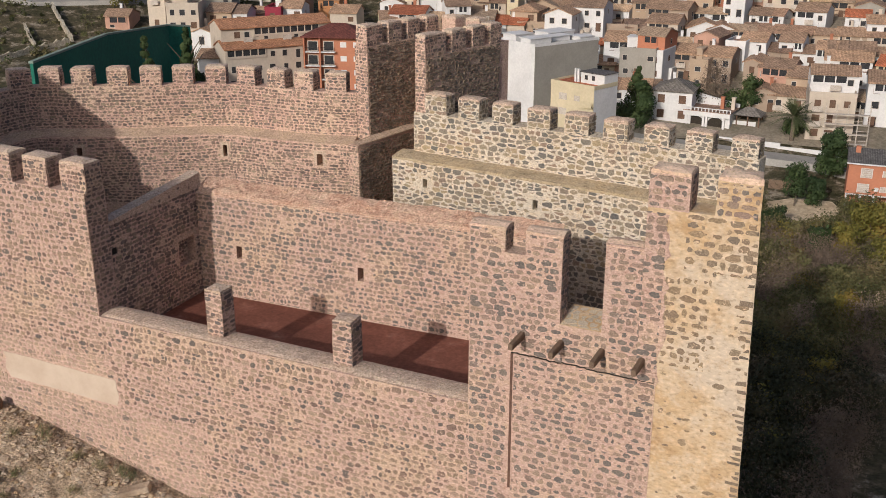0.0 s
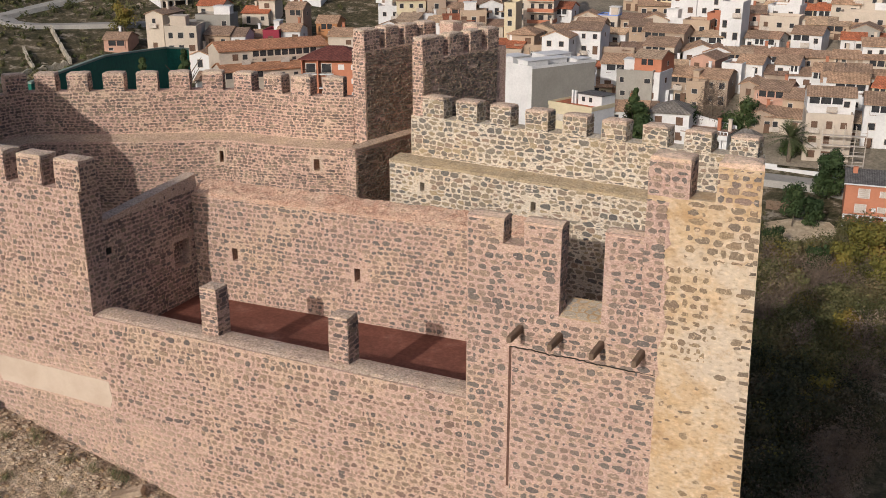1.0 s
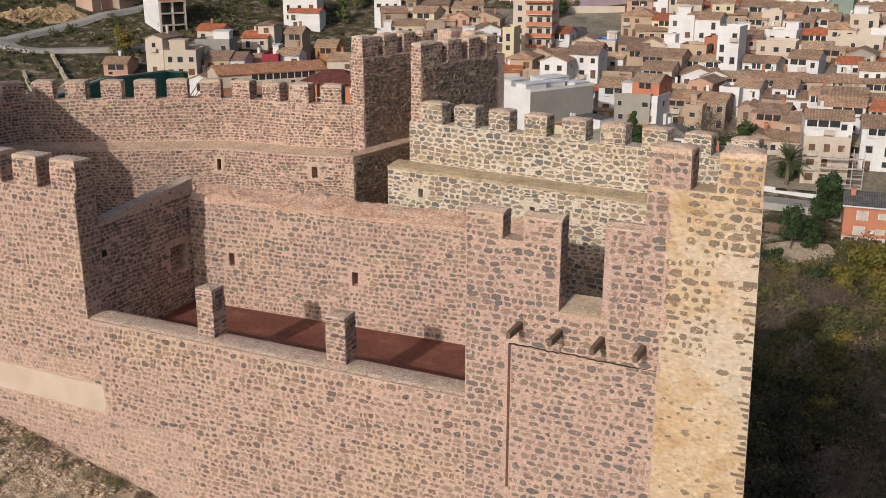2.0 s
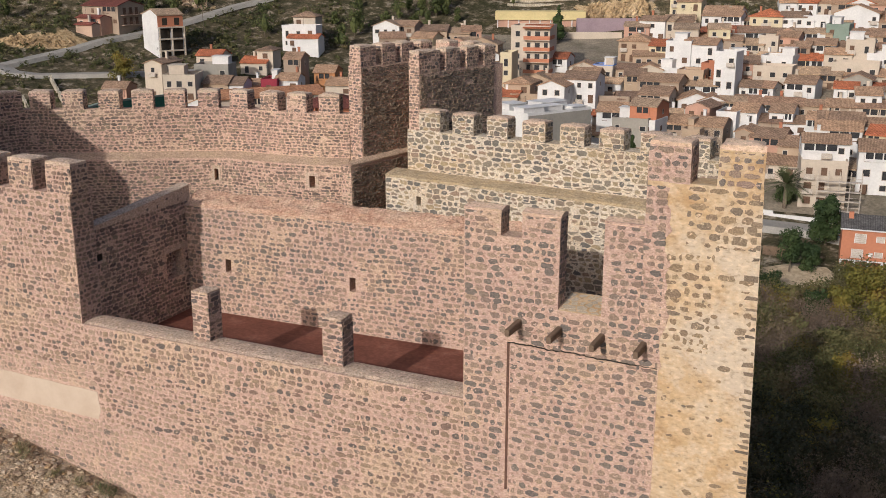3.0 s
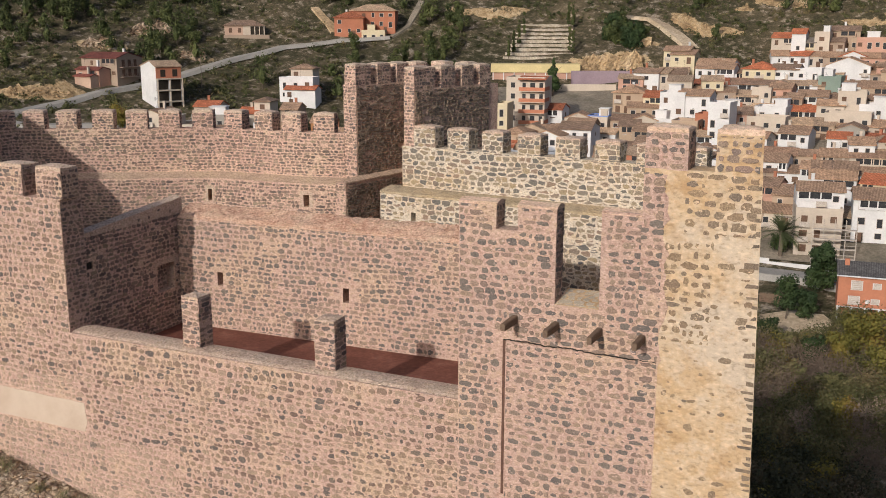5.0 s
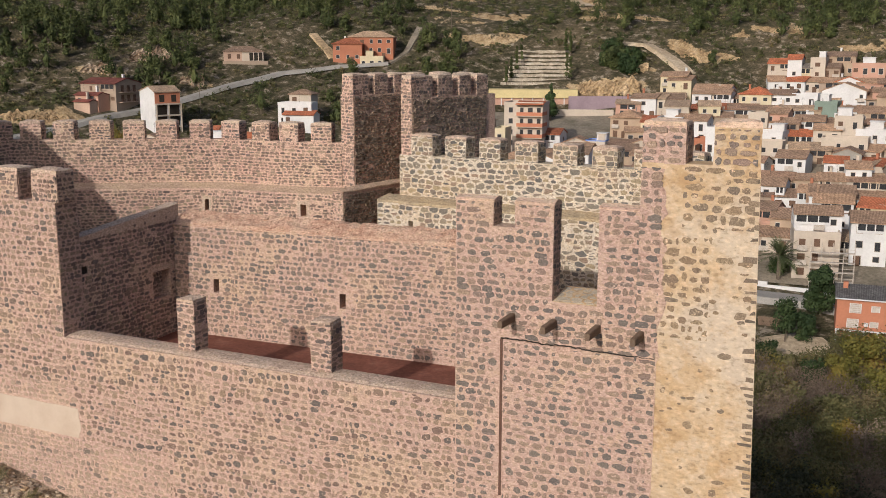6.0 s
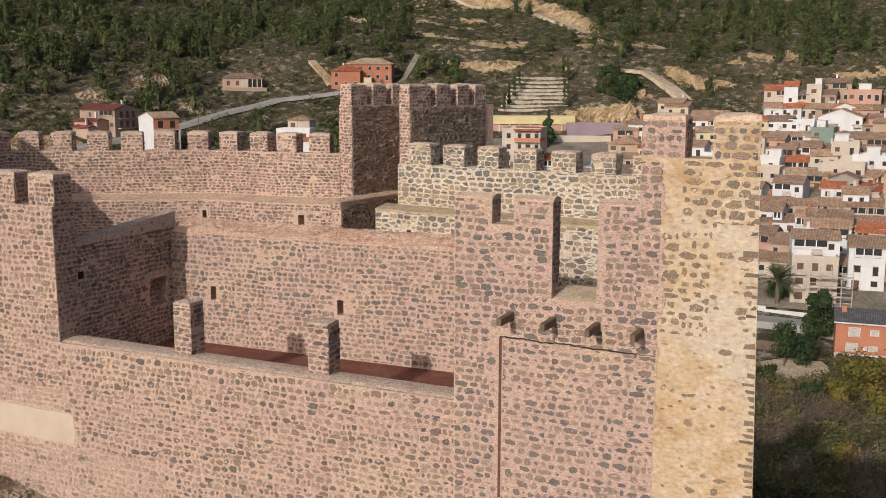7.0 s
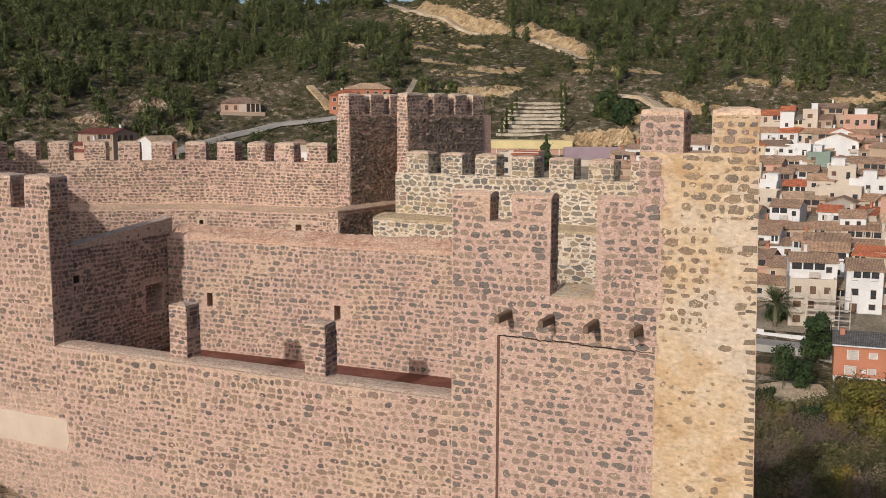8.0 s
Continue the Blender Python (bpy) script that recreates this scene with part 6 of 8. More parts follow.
house(-55.6, 216.5, 7.2, 8.0, 8.6, -6, "W", "f", "-", 3)
house(-55.3, 218.2, 6.2, 8.0, 11.6, -6, "D", "g", "tan", 4)
house(-57.4, 215.5, 7.9, 8.0, 9.0, 3, "G", "f", "-", 3)
house(-53.3, 220.7, 4.8, 6.0, 3.2, -4, "W", "f", "-", 1)
house(-49.6, 224.1, 5.9, 9.0, 6.1, -3, "S", "g", "brown", 2)
house(-58.6, 240.5, 7.4, 9.0, 6.1, 2, "C", "g", "brown", 2)
house(-76.3, 237.6, 8.1, 10.0, 9.0, 4, "W", "g", "brown", 3)
house(-80.8, 229.7, 6.6, 9.0, 9.0, 5, "W", "p", "brown", 3)
house(-92.0, 236.2, 6.7, 9.0, 6.1, 5, "O", "h", "brown", 2)
house(-79.1, 196.7, 2.7, 9.0, 11.9, 12, "P", "f", "-", 4)
house(-74.9, 281.2, 8.8, 9.0, 6.1, 1, "O", "h", "brown", 2)
house(-67.5, 279.5, 5.2, 9.0, 6.1, 4, "Y", "g", "red", 2)
house(-60.8, 273.8, 6.7, 9.0, 9.0, 3, "W", "f", "-", 3)
house(-78.3, 263.1, 5.6, 7.0, 4.0, 3, "B", "f", "-", 1)
house(-89.5, 259.0, 5.2, 8.0, 6.1, 5, "W", "g", "red", 2)
FLATS_TOP = 14.6
flats = house(-95.4, 253.7, 10.4, 10.0, FLATS_TOP, 9, "C", "f", "-", 5, False)
house(-96.0, 238.4, 2.9, 8.0, 11.9, 10, "Y", "f", "-", 4)
house(-57.7, 315.8, 11.1, 9.0, 6.1, -2, "W", "g", "brown", 2)
house(-68.6, 320.2, 7.5, 8.0, 6.1, 0, "Y", "g", "brown", 2)
house(-44.6, 313.9, 9.4, 10.0, 6.1, -2, "Y", "h", "red", 2)
house(-37.1, 314.3, 7.8, 8.0, 6.1, -3, "W", "g", "brown", 2)
house(-30.6, 314.0, 7.2, 8.0, 6.1, -2, "W", "f", "-", 2)
house(-24.1, 307.1, 6.1, 8.0, 6.1, -6, "T", "f", "-", 2)
house(-20.4, 319.9, 12.3, 9.0, 6.1, -2, "W", "p", "brown", 2)
house(-45.5, 258.0, 5.3, 7.0, 11.9, -5, "W", "f", "-", 4)
house(-55.4, 274.5, 9.0, 8.0, 9.0, -1, "W", "g", "brown", 3)
house(-51.0, 266.7, 4.1, 7.0, 6.1, -3, "R", "f", "-", 2)
house(-40.6, 293.7, 5.3, 8.0, 6.1, -4, "C", "f", "-", 2)
house(-35.9, 295.8, 6.1, 8.0, 6.1, -3, "P", "g", "brown", 2)
house(-31.1, 287.3, 4.4, 8.0, 6.1, -2, "S", "g", "brown", 2)
house(-26.7, 290.3, 7.9, 8.0, 6.1, 1, "W", "g", "brown", 2)
house(-21.4, 283.2, 6.9, 8.0, 6.1, 0, "C", "g", "brown", 2)
house(-16.4, 284.0, 6.9, 8.0, 9.0, 1, "C", "f", "-", 3)
house(-10.5, 299.8, 9.3, 9.0, 6.1, 0, "O", "g", "brown", 2)
house(-9.7, 282.8, 9.5, 8.0, 6.1, -0, "W", "f", "-", 2)
house(-35.8, 277.2, 8.0, 8.0, 6.1, -5, "W", "f", "-", 2)
house(-16.5, 274.5, 11.1, 8.0, 6.1, -1, "C", "f", "-", 2)
house(-14.9, 263.1, 6.5, 8.0, 6.1, -1, "G", "p", "brown", 2)
house(-29.8, 286.5, 8.2, 8.0, 3.2, -2, "W", "g", "brown", 1)
house(-54.3, 259.9, 6.6, 8.0, 6.1, -0, "O", "f", "-", 2)
house(-35.4, 267.7, 9.5, 8.0, 6.1, -2, "C", "f", "-", 2)
house(-60.1, 250.4, 10.4, 9.0, 6.1, -1, "S", "g", "brown", 2)
house(-78.9, 248.3, 7.1, 9.0, 6.1, 4, "S", "g", "brown", 2)
house(-41.1, 336.6, 6.9, 9.0, 6.1, -1, "C", "g", "red", 2)
house(-36.1, 333.6, 4.2, 8.0, 9.0, 0, "W", "g", "red", 3)
house(-32.8, 334.5, 3.6, 8.0, 6.1, -0, "Y", "g", "grey", 2)
house(-29.4, 334.3, 4.4, 8.0, 9.0, -1, "C", "f", "-", 3)
house(-25.6, 336.1, 5.3, 8.0, 6.1, -1, "S", "g", "brown", 2)
house(-15.0, 339.2, 9.5, 8.0, 6.1, 1, "P", "f", "-", 2)
house(-23.8, 344.2, 9.3, 8.0, 6.1, 2, "O", "g", "brown", 2)
house(-70.9, 322.4, 8.3, 8.0, 6.1, 0, "Y", "g", "brown", 2)
house(-57.1, 311.9, 11.5, 8.0, 6.1, -2, "W", "g", "brown", 2)
house(-167.9, 190.6, 4.6, 10.0, 11.9, 11, "C", "p", "brown", 4)
house(-157.3, 187.1, 7.4, 9.0, 11.4, 26, "C", "f", "-", 4)
house(-179.5, 226.5, 7.2, 8.0, 3.2, 18, "C", "g", "red", 1)
house(-152.5, 194.3, 6.1, 9.0, 9.0, 20, "O", "g", "brown", 3)
house(-148.3, 196.3, 4.0, 8.0, 9.0, 21, "W", "g", "brown", 3)
house(-149.6, 204.6, 4.4, 8.0, 6.1, 20, "G", "g", "brown", 2)
house(-142.7, 202.2, 3.9, 8.0, 8.9, 21, "M", "f", "-", 3)
house(-139.8, 205.4, 5.5, 8.0, 9.0, 20, "W", "g", "brown", 3)
house(-165.2, 250.0, 10.3, 5.5, 7.0, 13, "W", "f", "-", 2)
house(-167.4, 256.5, 6.8, 6.0, 8.2, 13, "C", "h", "brown", 2)
house(-162.8, 248.2, 9.2, 6.0, 5.0, 15, "W", "g", "red", 2)
house(-165.5, 227.7, 7.3, 8.0, 3.2, 18, "C", "g", "red", 1)
house(-163.5, 230.4, 4.5, 7.0, 6.1, 17, "C", "h", "brown", 2)
house(-147.5, 219.6, 4.6, 8.0, 9.0, 18, "S", "g", "brown", 3)
house(-137.8, 219.4, 5.4, 9.0, 7.2, 18, "N", "g", "brown", 2)
house(-131.4, 215.6, 6.7, 8.0, 6.1, 17, "C", "g", "brown", 2)
house(-166.4, 210.7, 8.9, 8.0, 6.1, 22, "G", "f", "-", 2)
house(-130.2, 183.4, 21.0, 8.0, 9.0, 53, "C", "g", "rust", 3)
house(-131.4, 187.2, 25.0, 9.0, 11.9, 53, "C", "g", "rust", 4)
house(-142.1, 177.7, 7.0, 8.0, 6.1, 21, "W", "g", "brown", 2)
house(-152.8, 187.7, 4.8, 8.0, 6.1, 15, "W", "p", "brown", 2)
house(-180.9, 190.9, 6.0, 8.0, 3.2, 23, "P", "g", "brown", 1)


# maroon-roofed house above the hill road: a long gabled body, a lower wing and a lean-to
hill_home = house(-223.4, 232.6, 14.5, 10.5, 6.6, -3, "S", "g", "maroon", 2)
house(-223.8, 228.2, 9.5, 4.3, 4.2, -3, "P", "g", "maroon", 1)
house(-222.8, 225.0, 6.5, 3.0, 3.0, -3, "U", "g", "maroon", 1, False)
for x0, x1, y0, y1, z0, z1, m_, name in ((7.25, 8.5, 1.2, 8.6, 1.0, 1.2, "S", "balcony"), (7.25, 8.5, 1.2, 8.6, 3.9, 4.05, "S", "balcony")):
    bm = bmesh.new()
    box_into(bm, x0, x1, y0, y1, z0, z1)
    slab = part(name, bm, WALLS[m_], hill_home)
    for k in range(14):
        bm = bmesh.new()
        box_into(bm, x1 - 0.08, x1, y0 + 0.05 + 0.55 * k, y0 + 0.15 + 0.55 * k, z1, z1 + 0.95)
        part("baluster", bm, SHUTTER, slab)
    for k in range(3):
        win = new("window", WINDOWS[2])
        win.parent = hill_home
        win.location, win.scale, win.rotation_euler = (7.25, 2.6 + 2.4 * k, z1 + 1.1), (1.0, 1, 1.4), (0, 0, radians(90))

# white-flanked house with an unfinished brick and concrete front
shell = house(-192.9, 227.4, 7.6, 10.0, 11.4, 65, "W", "g", "tan", 4, False)
shell["label"] = "unfinished white house with brick top floor and open concrete floors"
bm = bmesh.new()
box_into(bm, -3.78, 3.78, -0.12, 0.05, 8.2, 11.2)
part("brick_panel", bm, WALLS["D"], shell, "bare orange-brick top floor")
# openings are dark boxes on the front, standing in for the shade inside
for wx in (-1.7, 1.9):
    bm = bmesh.new()
    box_into(bm, wx - 0.75, wx + 0.75, -0.16, 0.0, 8.6, 10.6)
    part("opening", bm, DARK, shell, "dark panel painted for the shade in an unglazed opening")
for lv in range(3):
    z = 7.9 - 3.2 * lv
    bm = bmesh.new()
    box_into(bm, -3.85, 3.85, -1.1, 0.05, z, z + 0.3)
    part("floor_slab", bm, WALLS["C"], shell, "pale concrete floor slab")
    # open floors get a flat dark box painted for their unlit interior
    for wx in (-1.9, 1.9):
        bm = bmesh.new()
        box_into(bm, wx - 1.65, wx + 1.65, -0.05, 0.02, z - 2.85, z - 0.15)
        part("opening", bm, DARK, shell, "dark panel painted for the shade inside an open floor")
    for wx in (-3.7, 0.0, 3.7):
        bm = bmesh.new()
        box_into(bm, wx - 0.15, wx + 0.15, -1.05, -0.75, z - 2.9, z)
        part("column", bm, WALLS["C"], shell)

# low house with a columned veranda at one end
lodge = house(-208.5, 285.2, 13.0, 8.0, 3.5, 38, "C", "h", "brown", 1, False)
lodge["label"] = "low brown and cream house with brown hipped roof and columned veranda"
bm = bmesh.new()
box_into(bm, -6.52, -0.4, -0.05, 0.04, -2.0, 3.4)
part("brown_front", bm, WALLS["U"], lodge, "brown rendered front wall")
# near-black box set on the front, painted for the veranda's inner shade
bm = bmesh.new()
box_into(bm, 1.9, 6.5, -0.08, 0.06, 0.5, 3.2)
part("veranda_recess", bm, DARK, lodge, "dark panel painted for the shade inside the veranda")
for k in range(4):
    bm = bmesh.new()
    box_into(bm, 1.9 + 1.55 * k - 0.14, 1.9 + 1.55 * k + 0.14, -0.4, -0.1, 0.0, 3.4)
    part("column", bm, WALLS["C"], lodge)
bm = bmesh.new()
box_into(bm, -6.9, 8.2, -1.6, 0.3, -4.0, 0.4)
part("terrace_base", bm, WALLS["S"], lodge, "grey stone terrace below the veranda")
for wx in (-4.6, -1.6):
    win = new("window", WINDOWS[2])
    win.parent = lodge
    win.location, win.scale = (wx, -0.06, 1.9), (0.9, 1, 1.1)

# orange-roofed villa stepping up the slope
house(-179.4, 304.9, 10.0, 8.5, 6.6, 22, "R", "h", "red", 2)
house(-173.6, 311.2, 15.5, 10.5, 7.6, 22, "R", "h", "tan", 2)
house(-171.0, 306.8, 8.0, 5.0, 2.8, 22, "Y", "f", "-", 1)

# white villa with a grey hipped roof and an arcaded annexe
villa = house(-46.6, 204.6, 7.9, 9.0, 6.6, 4, "W", "h", "grey", 2, False)
for wx, wz in ((-2.3, 5.0), (2.0, 5.0), (-2.3, 1.9), (2.0, 1.9)):
    win = new("window", WINDOWS[2])
    win.parent = villa
    win.location, win.scale = (wx, 0, wz), (1.2, 1, 1.2)
annexe = new("villa_annexe")
annexe.matrix_world = pose(-39.4, 204.2, land(-39.4, 204.2), 0, 0, -4)
tagged(annexe, "white single-storey annexe with round arches and roof terrace", "house", "houses of the town", "thing")
bm = bmesh.new()
box_into(bm, -4.6, 4.6, 0.9, 8.0, -4.0, 3.4)
part("wall", bm, WALLS["W"], annexe)
for cx in (-2.4, 1.7):
    bm = bmesh.new()
    ring = [(-1.55, -0.4), (1.55, -0.4)] + [(1.55 * math.cos(0.3142 * k), 1.3 + 1.1 * math.sin(0.3142 * k)) for k in range(11)]
    a = [bm.verts.new((cx + u, 0.88, z)) for u, z in ring]
    bm.faces.new(a)
    part("arch_shade", bm, DARK, annexe, "deep shade under the arcade")
    for side in (-1, 1):
        bm = bmesh.new()
        box_into(bm, cx + side * 1.75 - 0.22, cx + side * 1.75 + 0.22, 0.25, 0.86, -4, 2.6)
        part("pier", bm, WALLS["W"], annexe)
bm = bmesh.new()
box_into(bm, -4.8, 4.8, 0.1, 0.87, 2.5, 3.5)
part("arcade_beam", bm, WALLS["W"], annexe)
bm = bmesh.new()
box_into(bm, -4.9, 4.9, 0.0, 8.1, 3.5, 3.62)
part("roof_terrace", bm, ROOFS["-"], annexe)
bm = bmesh.new()
v = [bm.verts.new(q) for q in ((-4.9, 7.0, 3.62), (4.9, 7.0, 3.62), (4.9, 7.0, 4.3), (-4.9, 7.0, 6.1), (-4.9, 7.3, 3.62), (4.9, 7.3, 3.62), (4.9, 7.3, 4.3), (-4.9, 7.3, 6.1))]
for q in ((0, 1, 2, 3), (7, 6, 5, 4), (3, 2, 6, 7), (1, 5, 6, 2), (0, 3, 7, 4)):
    bm.faces.new([v[k] for k in q])
part("sloping_parapet", bm, WALLS["W"], annexe)
bm = bmesh.new()
box_into(bm, -4.85, 4.85, 0.05, 0.17, 4.15, 4.3)
part("handrail", bm, WALLS["W"], annexe)
for k in range(14):
    bm = bmesh.new()
    box_into(bm, -4.8 + 0.73 * k, -4.62 + 0.73 * k, 0.05, 0.17, 3.62, 4.15)
    part("baluster", bm, WALLS["W"], annexe)
for cx in (2.0, 4.2):
    bm = bmesh.new()
    box_into(bm, cx - 0.35, cx + 0.35, 4.0, 4.7, 3.62, 6.0)
    box_into(bm, cx - 0.45, cx + 0.45, 3.9, 4.8, 6.0, 6.15)
    part("chimney", bm, WALLS["R"] if cx < 3 else WALLS["C"], annexe)
HOUSES.append((-39.4, 208.0, 5.0))

# open garden pavilion with a grey hipped roof
pavilion = new("pavilion")
pavilion.matrix_world = pose(-31.6, 206.6, land(-31.6, 206.6), 0, 0, -2)
tagged(pavilion, "open garden pavilion with grey hipped roof on posts", "pavilion", kind="thing")
for px_ in (-2.2, 0.0, 2.2):
    for py_ in (0.2, 3.8):
        bm = bmesh.new()
        box_into(bm, px_ - 0.12, px_ + 0.12, py_ - 0.12, py_ + 0.12, -1.0, 2.7)
        part("post", bm, SHUTTER, pavilion)
bm = bmesh.new()
e = [bm.verts.new(q) for q in ((-2.8, -0.5, 2.6), (2.8, -0.5, 2.6), (2.8, 4.5, 2.6), (-2.8, 4.5, 2.6))]
r = [bm.verts.new((-0.8, 2.0, 4.0)), bm.verts.new((0.8, 2.0, 4.0))]
bm.faces.new(e[::-1]), bm.faces.new((e[0], e[1], r[1], r[0])), bm.faces.new((e[1], e[2], r[1])), bm.faces.new((e[2], e[3], r[0], r[1])), bm.faces.new((e[3], e[0], r[0]))
part("roof", bm, ROOFS["grey"], pavilion)
bm = bmesh.new()
box_into(bm, -2.3, 2.3, 3.7, 3.9, -1.0, 1.1)
part("back_rail", bm, WALLS["C"], pavilion)
HOUSES.append((-31.6, 208.6, 3.5))

# dry-stone field walls on the slope above the ball court
for k, line in enumerate((((-203.6, 192.6), (-196.0, 187.0), (-189.0, 182.0), (-183.1, 178.1)), ((-197.7, 177.7), (-191.5, 173.2), (-187.2, 170.6)), ((-187.1, 159.8), (-186.1, 168.8), (-183.1, 178.1)))):
    bm = bmesh.new()
    rows, rnd = [], random.Random(500 + k)
    for (x0, y0), (x1, y1) in zip(line, line[1:]):
        n_ = max(3, int(math.hypot(x1 - x0, y1 - y0) / 0.9))
        side_ = Vector((y0 - y1, x1 - x0, 0)).normalized() * 0.35
        for q in range(n_):
            c = Vector((x0 + (x1 - x0) * q / n_, y0 + (y1 - y0) * q / n_, 0))
            c.z = land(c.x, c.y)
            top_ = rnd.uniform(1.0, 1.6)
            rows.append([bm.verts.new(c + o) for o in (-side_ + Vector((0, 0, -1)), -side_ * 0.8 + Vector((0, 0, top_)), side_ * 0.8 + Vector((0, 0, top_ + rnd.uniform(-0.15, 0.15))), side_ + Vector((0, 0, -1)))])
    for r0, r1 in zip(rows, rows[1:]):
        for q in range(3):
            bm.faces.new((r0[q], r1[q], r1[q + 1], r0[q + 1]))
    bm.faces.new(rows[0]), bm.faces.new(rows[-1][::-1])
    tagged(part("field_wall", bm, TERRACE), "crumbling pale dry-stone field wall on the slope", "stone wall", "field walls", "thing")

# balconies with brick parapets across the cream flats
flats["label"] = "cream block of flats with orange-brick balcony bands"
for f in range(4):
    z = FLATS_TOP - 2.9 * (f + 1)
    bm = bmesh.new()
    box_into(bm, -1.6, 5.35, -1.2, 0.02, z - 0.12, z + 0.06)
    slab = part("balcony", bm, WALLS["C"], flats)
    bm = bmesh.new()
    box_into(bm, -1.6, 5.35, -1.22, -1.08, z + 0.06, z + 1.0)
    box_into(bm, 5.22, 5.36, -1.08, 6.0, z + 0.06, z + 1.0)
    part("parapet", bm, WALLS["D"], slab, "orange-brick balcony parapet")
    for wx, ww in ((-0.4, 0.9), (1.9, 1.3), (4.2, 1.0), (-3.4, 1.1)):
        win = new("window", WINDOWS[0])
        win.parent = flats
        win.location, win.scale = (wx, 0, z + 1.5), (ww, 1, 1.1)
bm = bmesh.new()
v = [bm.verts.new(q) for q in ((x_, y_, FLATS_TOP + z_) for x_, y_, z_ in ((-1.9, -1.4, 0.05), (5.6, -1.4, 0.05), (5.6, 3.2, 0.8), (-1.9, 3.2, 0.8), (-1.9, -1.4, 0.2), (5.6, -1.4, 0.2), (5.6, 3.2, 1.0), (-1.9, 3.2, 1.0)))]
for q in ((3, 2, 1, 0), (4, 5, 6, 7), (0, 1, 5, 4), (1, 2, 6, 5), (2, 3, 7, 6), (3, 0, 4, 7)):
    bm.faces.new([v[k] for k in q])
part("canopy", bm, ROOFS["red"], flats, "red-tiled canopy")

# plainer houses that fill the streets between
NAMED = [(math.hypot(hx, hy), math.degrees(math.atan2(-hx, hy)), hr) for hx, hy, hr in HOUSES]
for row in range(11):
    dist = 216 + 11.6 * row
    for k in range(44):
        bear = -3 + 0.9 * k + town_rnd.uniform(-0.25, 0.25)
        if bear > (22 if row > 7 else 29) or (13 < bear < 22 and row > 8) or (row > 9 and bear > 7.5):
            continue
        x, y = -math.sin(radians(bear)) * dist, math.cos(radians(bear)) * dist
        if (208 < dist < 232 and 8.5 < bear < 13) or (dist > 284 and 15.5 < bear < 23):
            continue
        w = town_rnd.uniform(5.0, 9.5)
        if any(math.hypot(x - hx, y - hy) < 0.62 * (hr + w / 2) for hx, hy, hr in HOUSES):
            continue
        roof = town_rnd.choice("gggggggpf")
        hides = any(2 < hd - dist < 20 and abs(hb - bear) < math.degrees((hr + w / 2) / dist) for hd, hb, hr in NAMED)
        house(x, y, w, town_rnd.uniform(6.5, 9.0), 3.1 * (1.25 if hides else town_rnd.choice((1.6, 1.9, 2, 2.2, 2.6))), bear + town_rnd.uniform(-24, 10), town_rnd.choice("WWWWWCCCOOSSPPY"), roof, "-" if roof == "f" else town_rnd.choice(("brown", "tan", "umber", "tan", "brown", "brown", "red")), 2)

# paved and trodden ground between the houses
verts, faces = [], []
for i in range(40):
    for k in range(60):
        dd, bb = 203 + 2.9 * i, -6 + 0.5 * k
        x, y = -math.sin(radians(bb)) * dd, math.cos(radians(bb)) * dd
        verts.append((x, y, land(x, y) + 0.35))
for i in range(39):
    for k in range(59):
        faces.append((i * 60 + k, i * 60 + k + 1, i * 60 + 61 + k, i * 60 + 60 + k))
tagged(from_lists("town_ground", verts, faces, PAVING), "dusty paved ground between the houses", "ground", kind="structure")

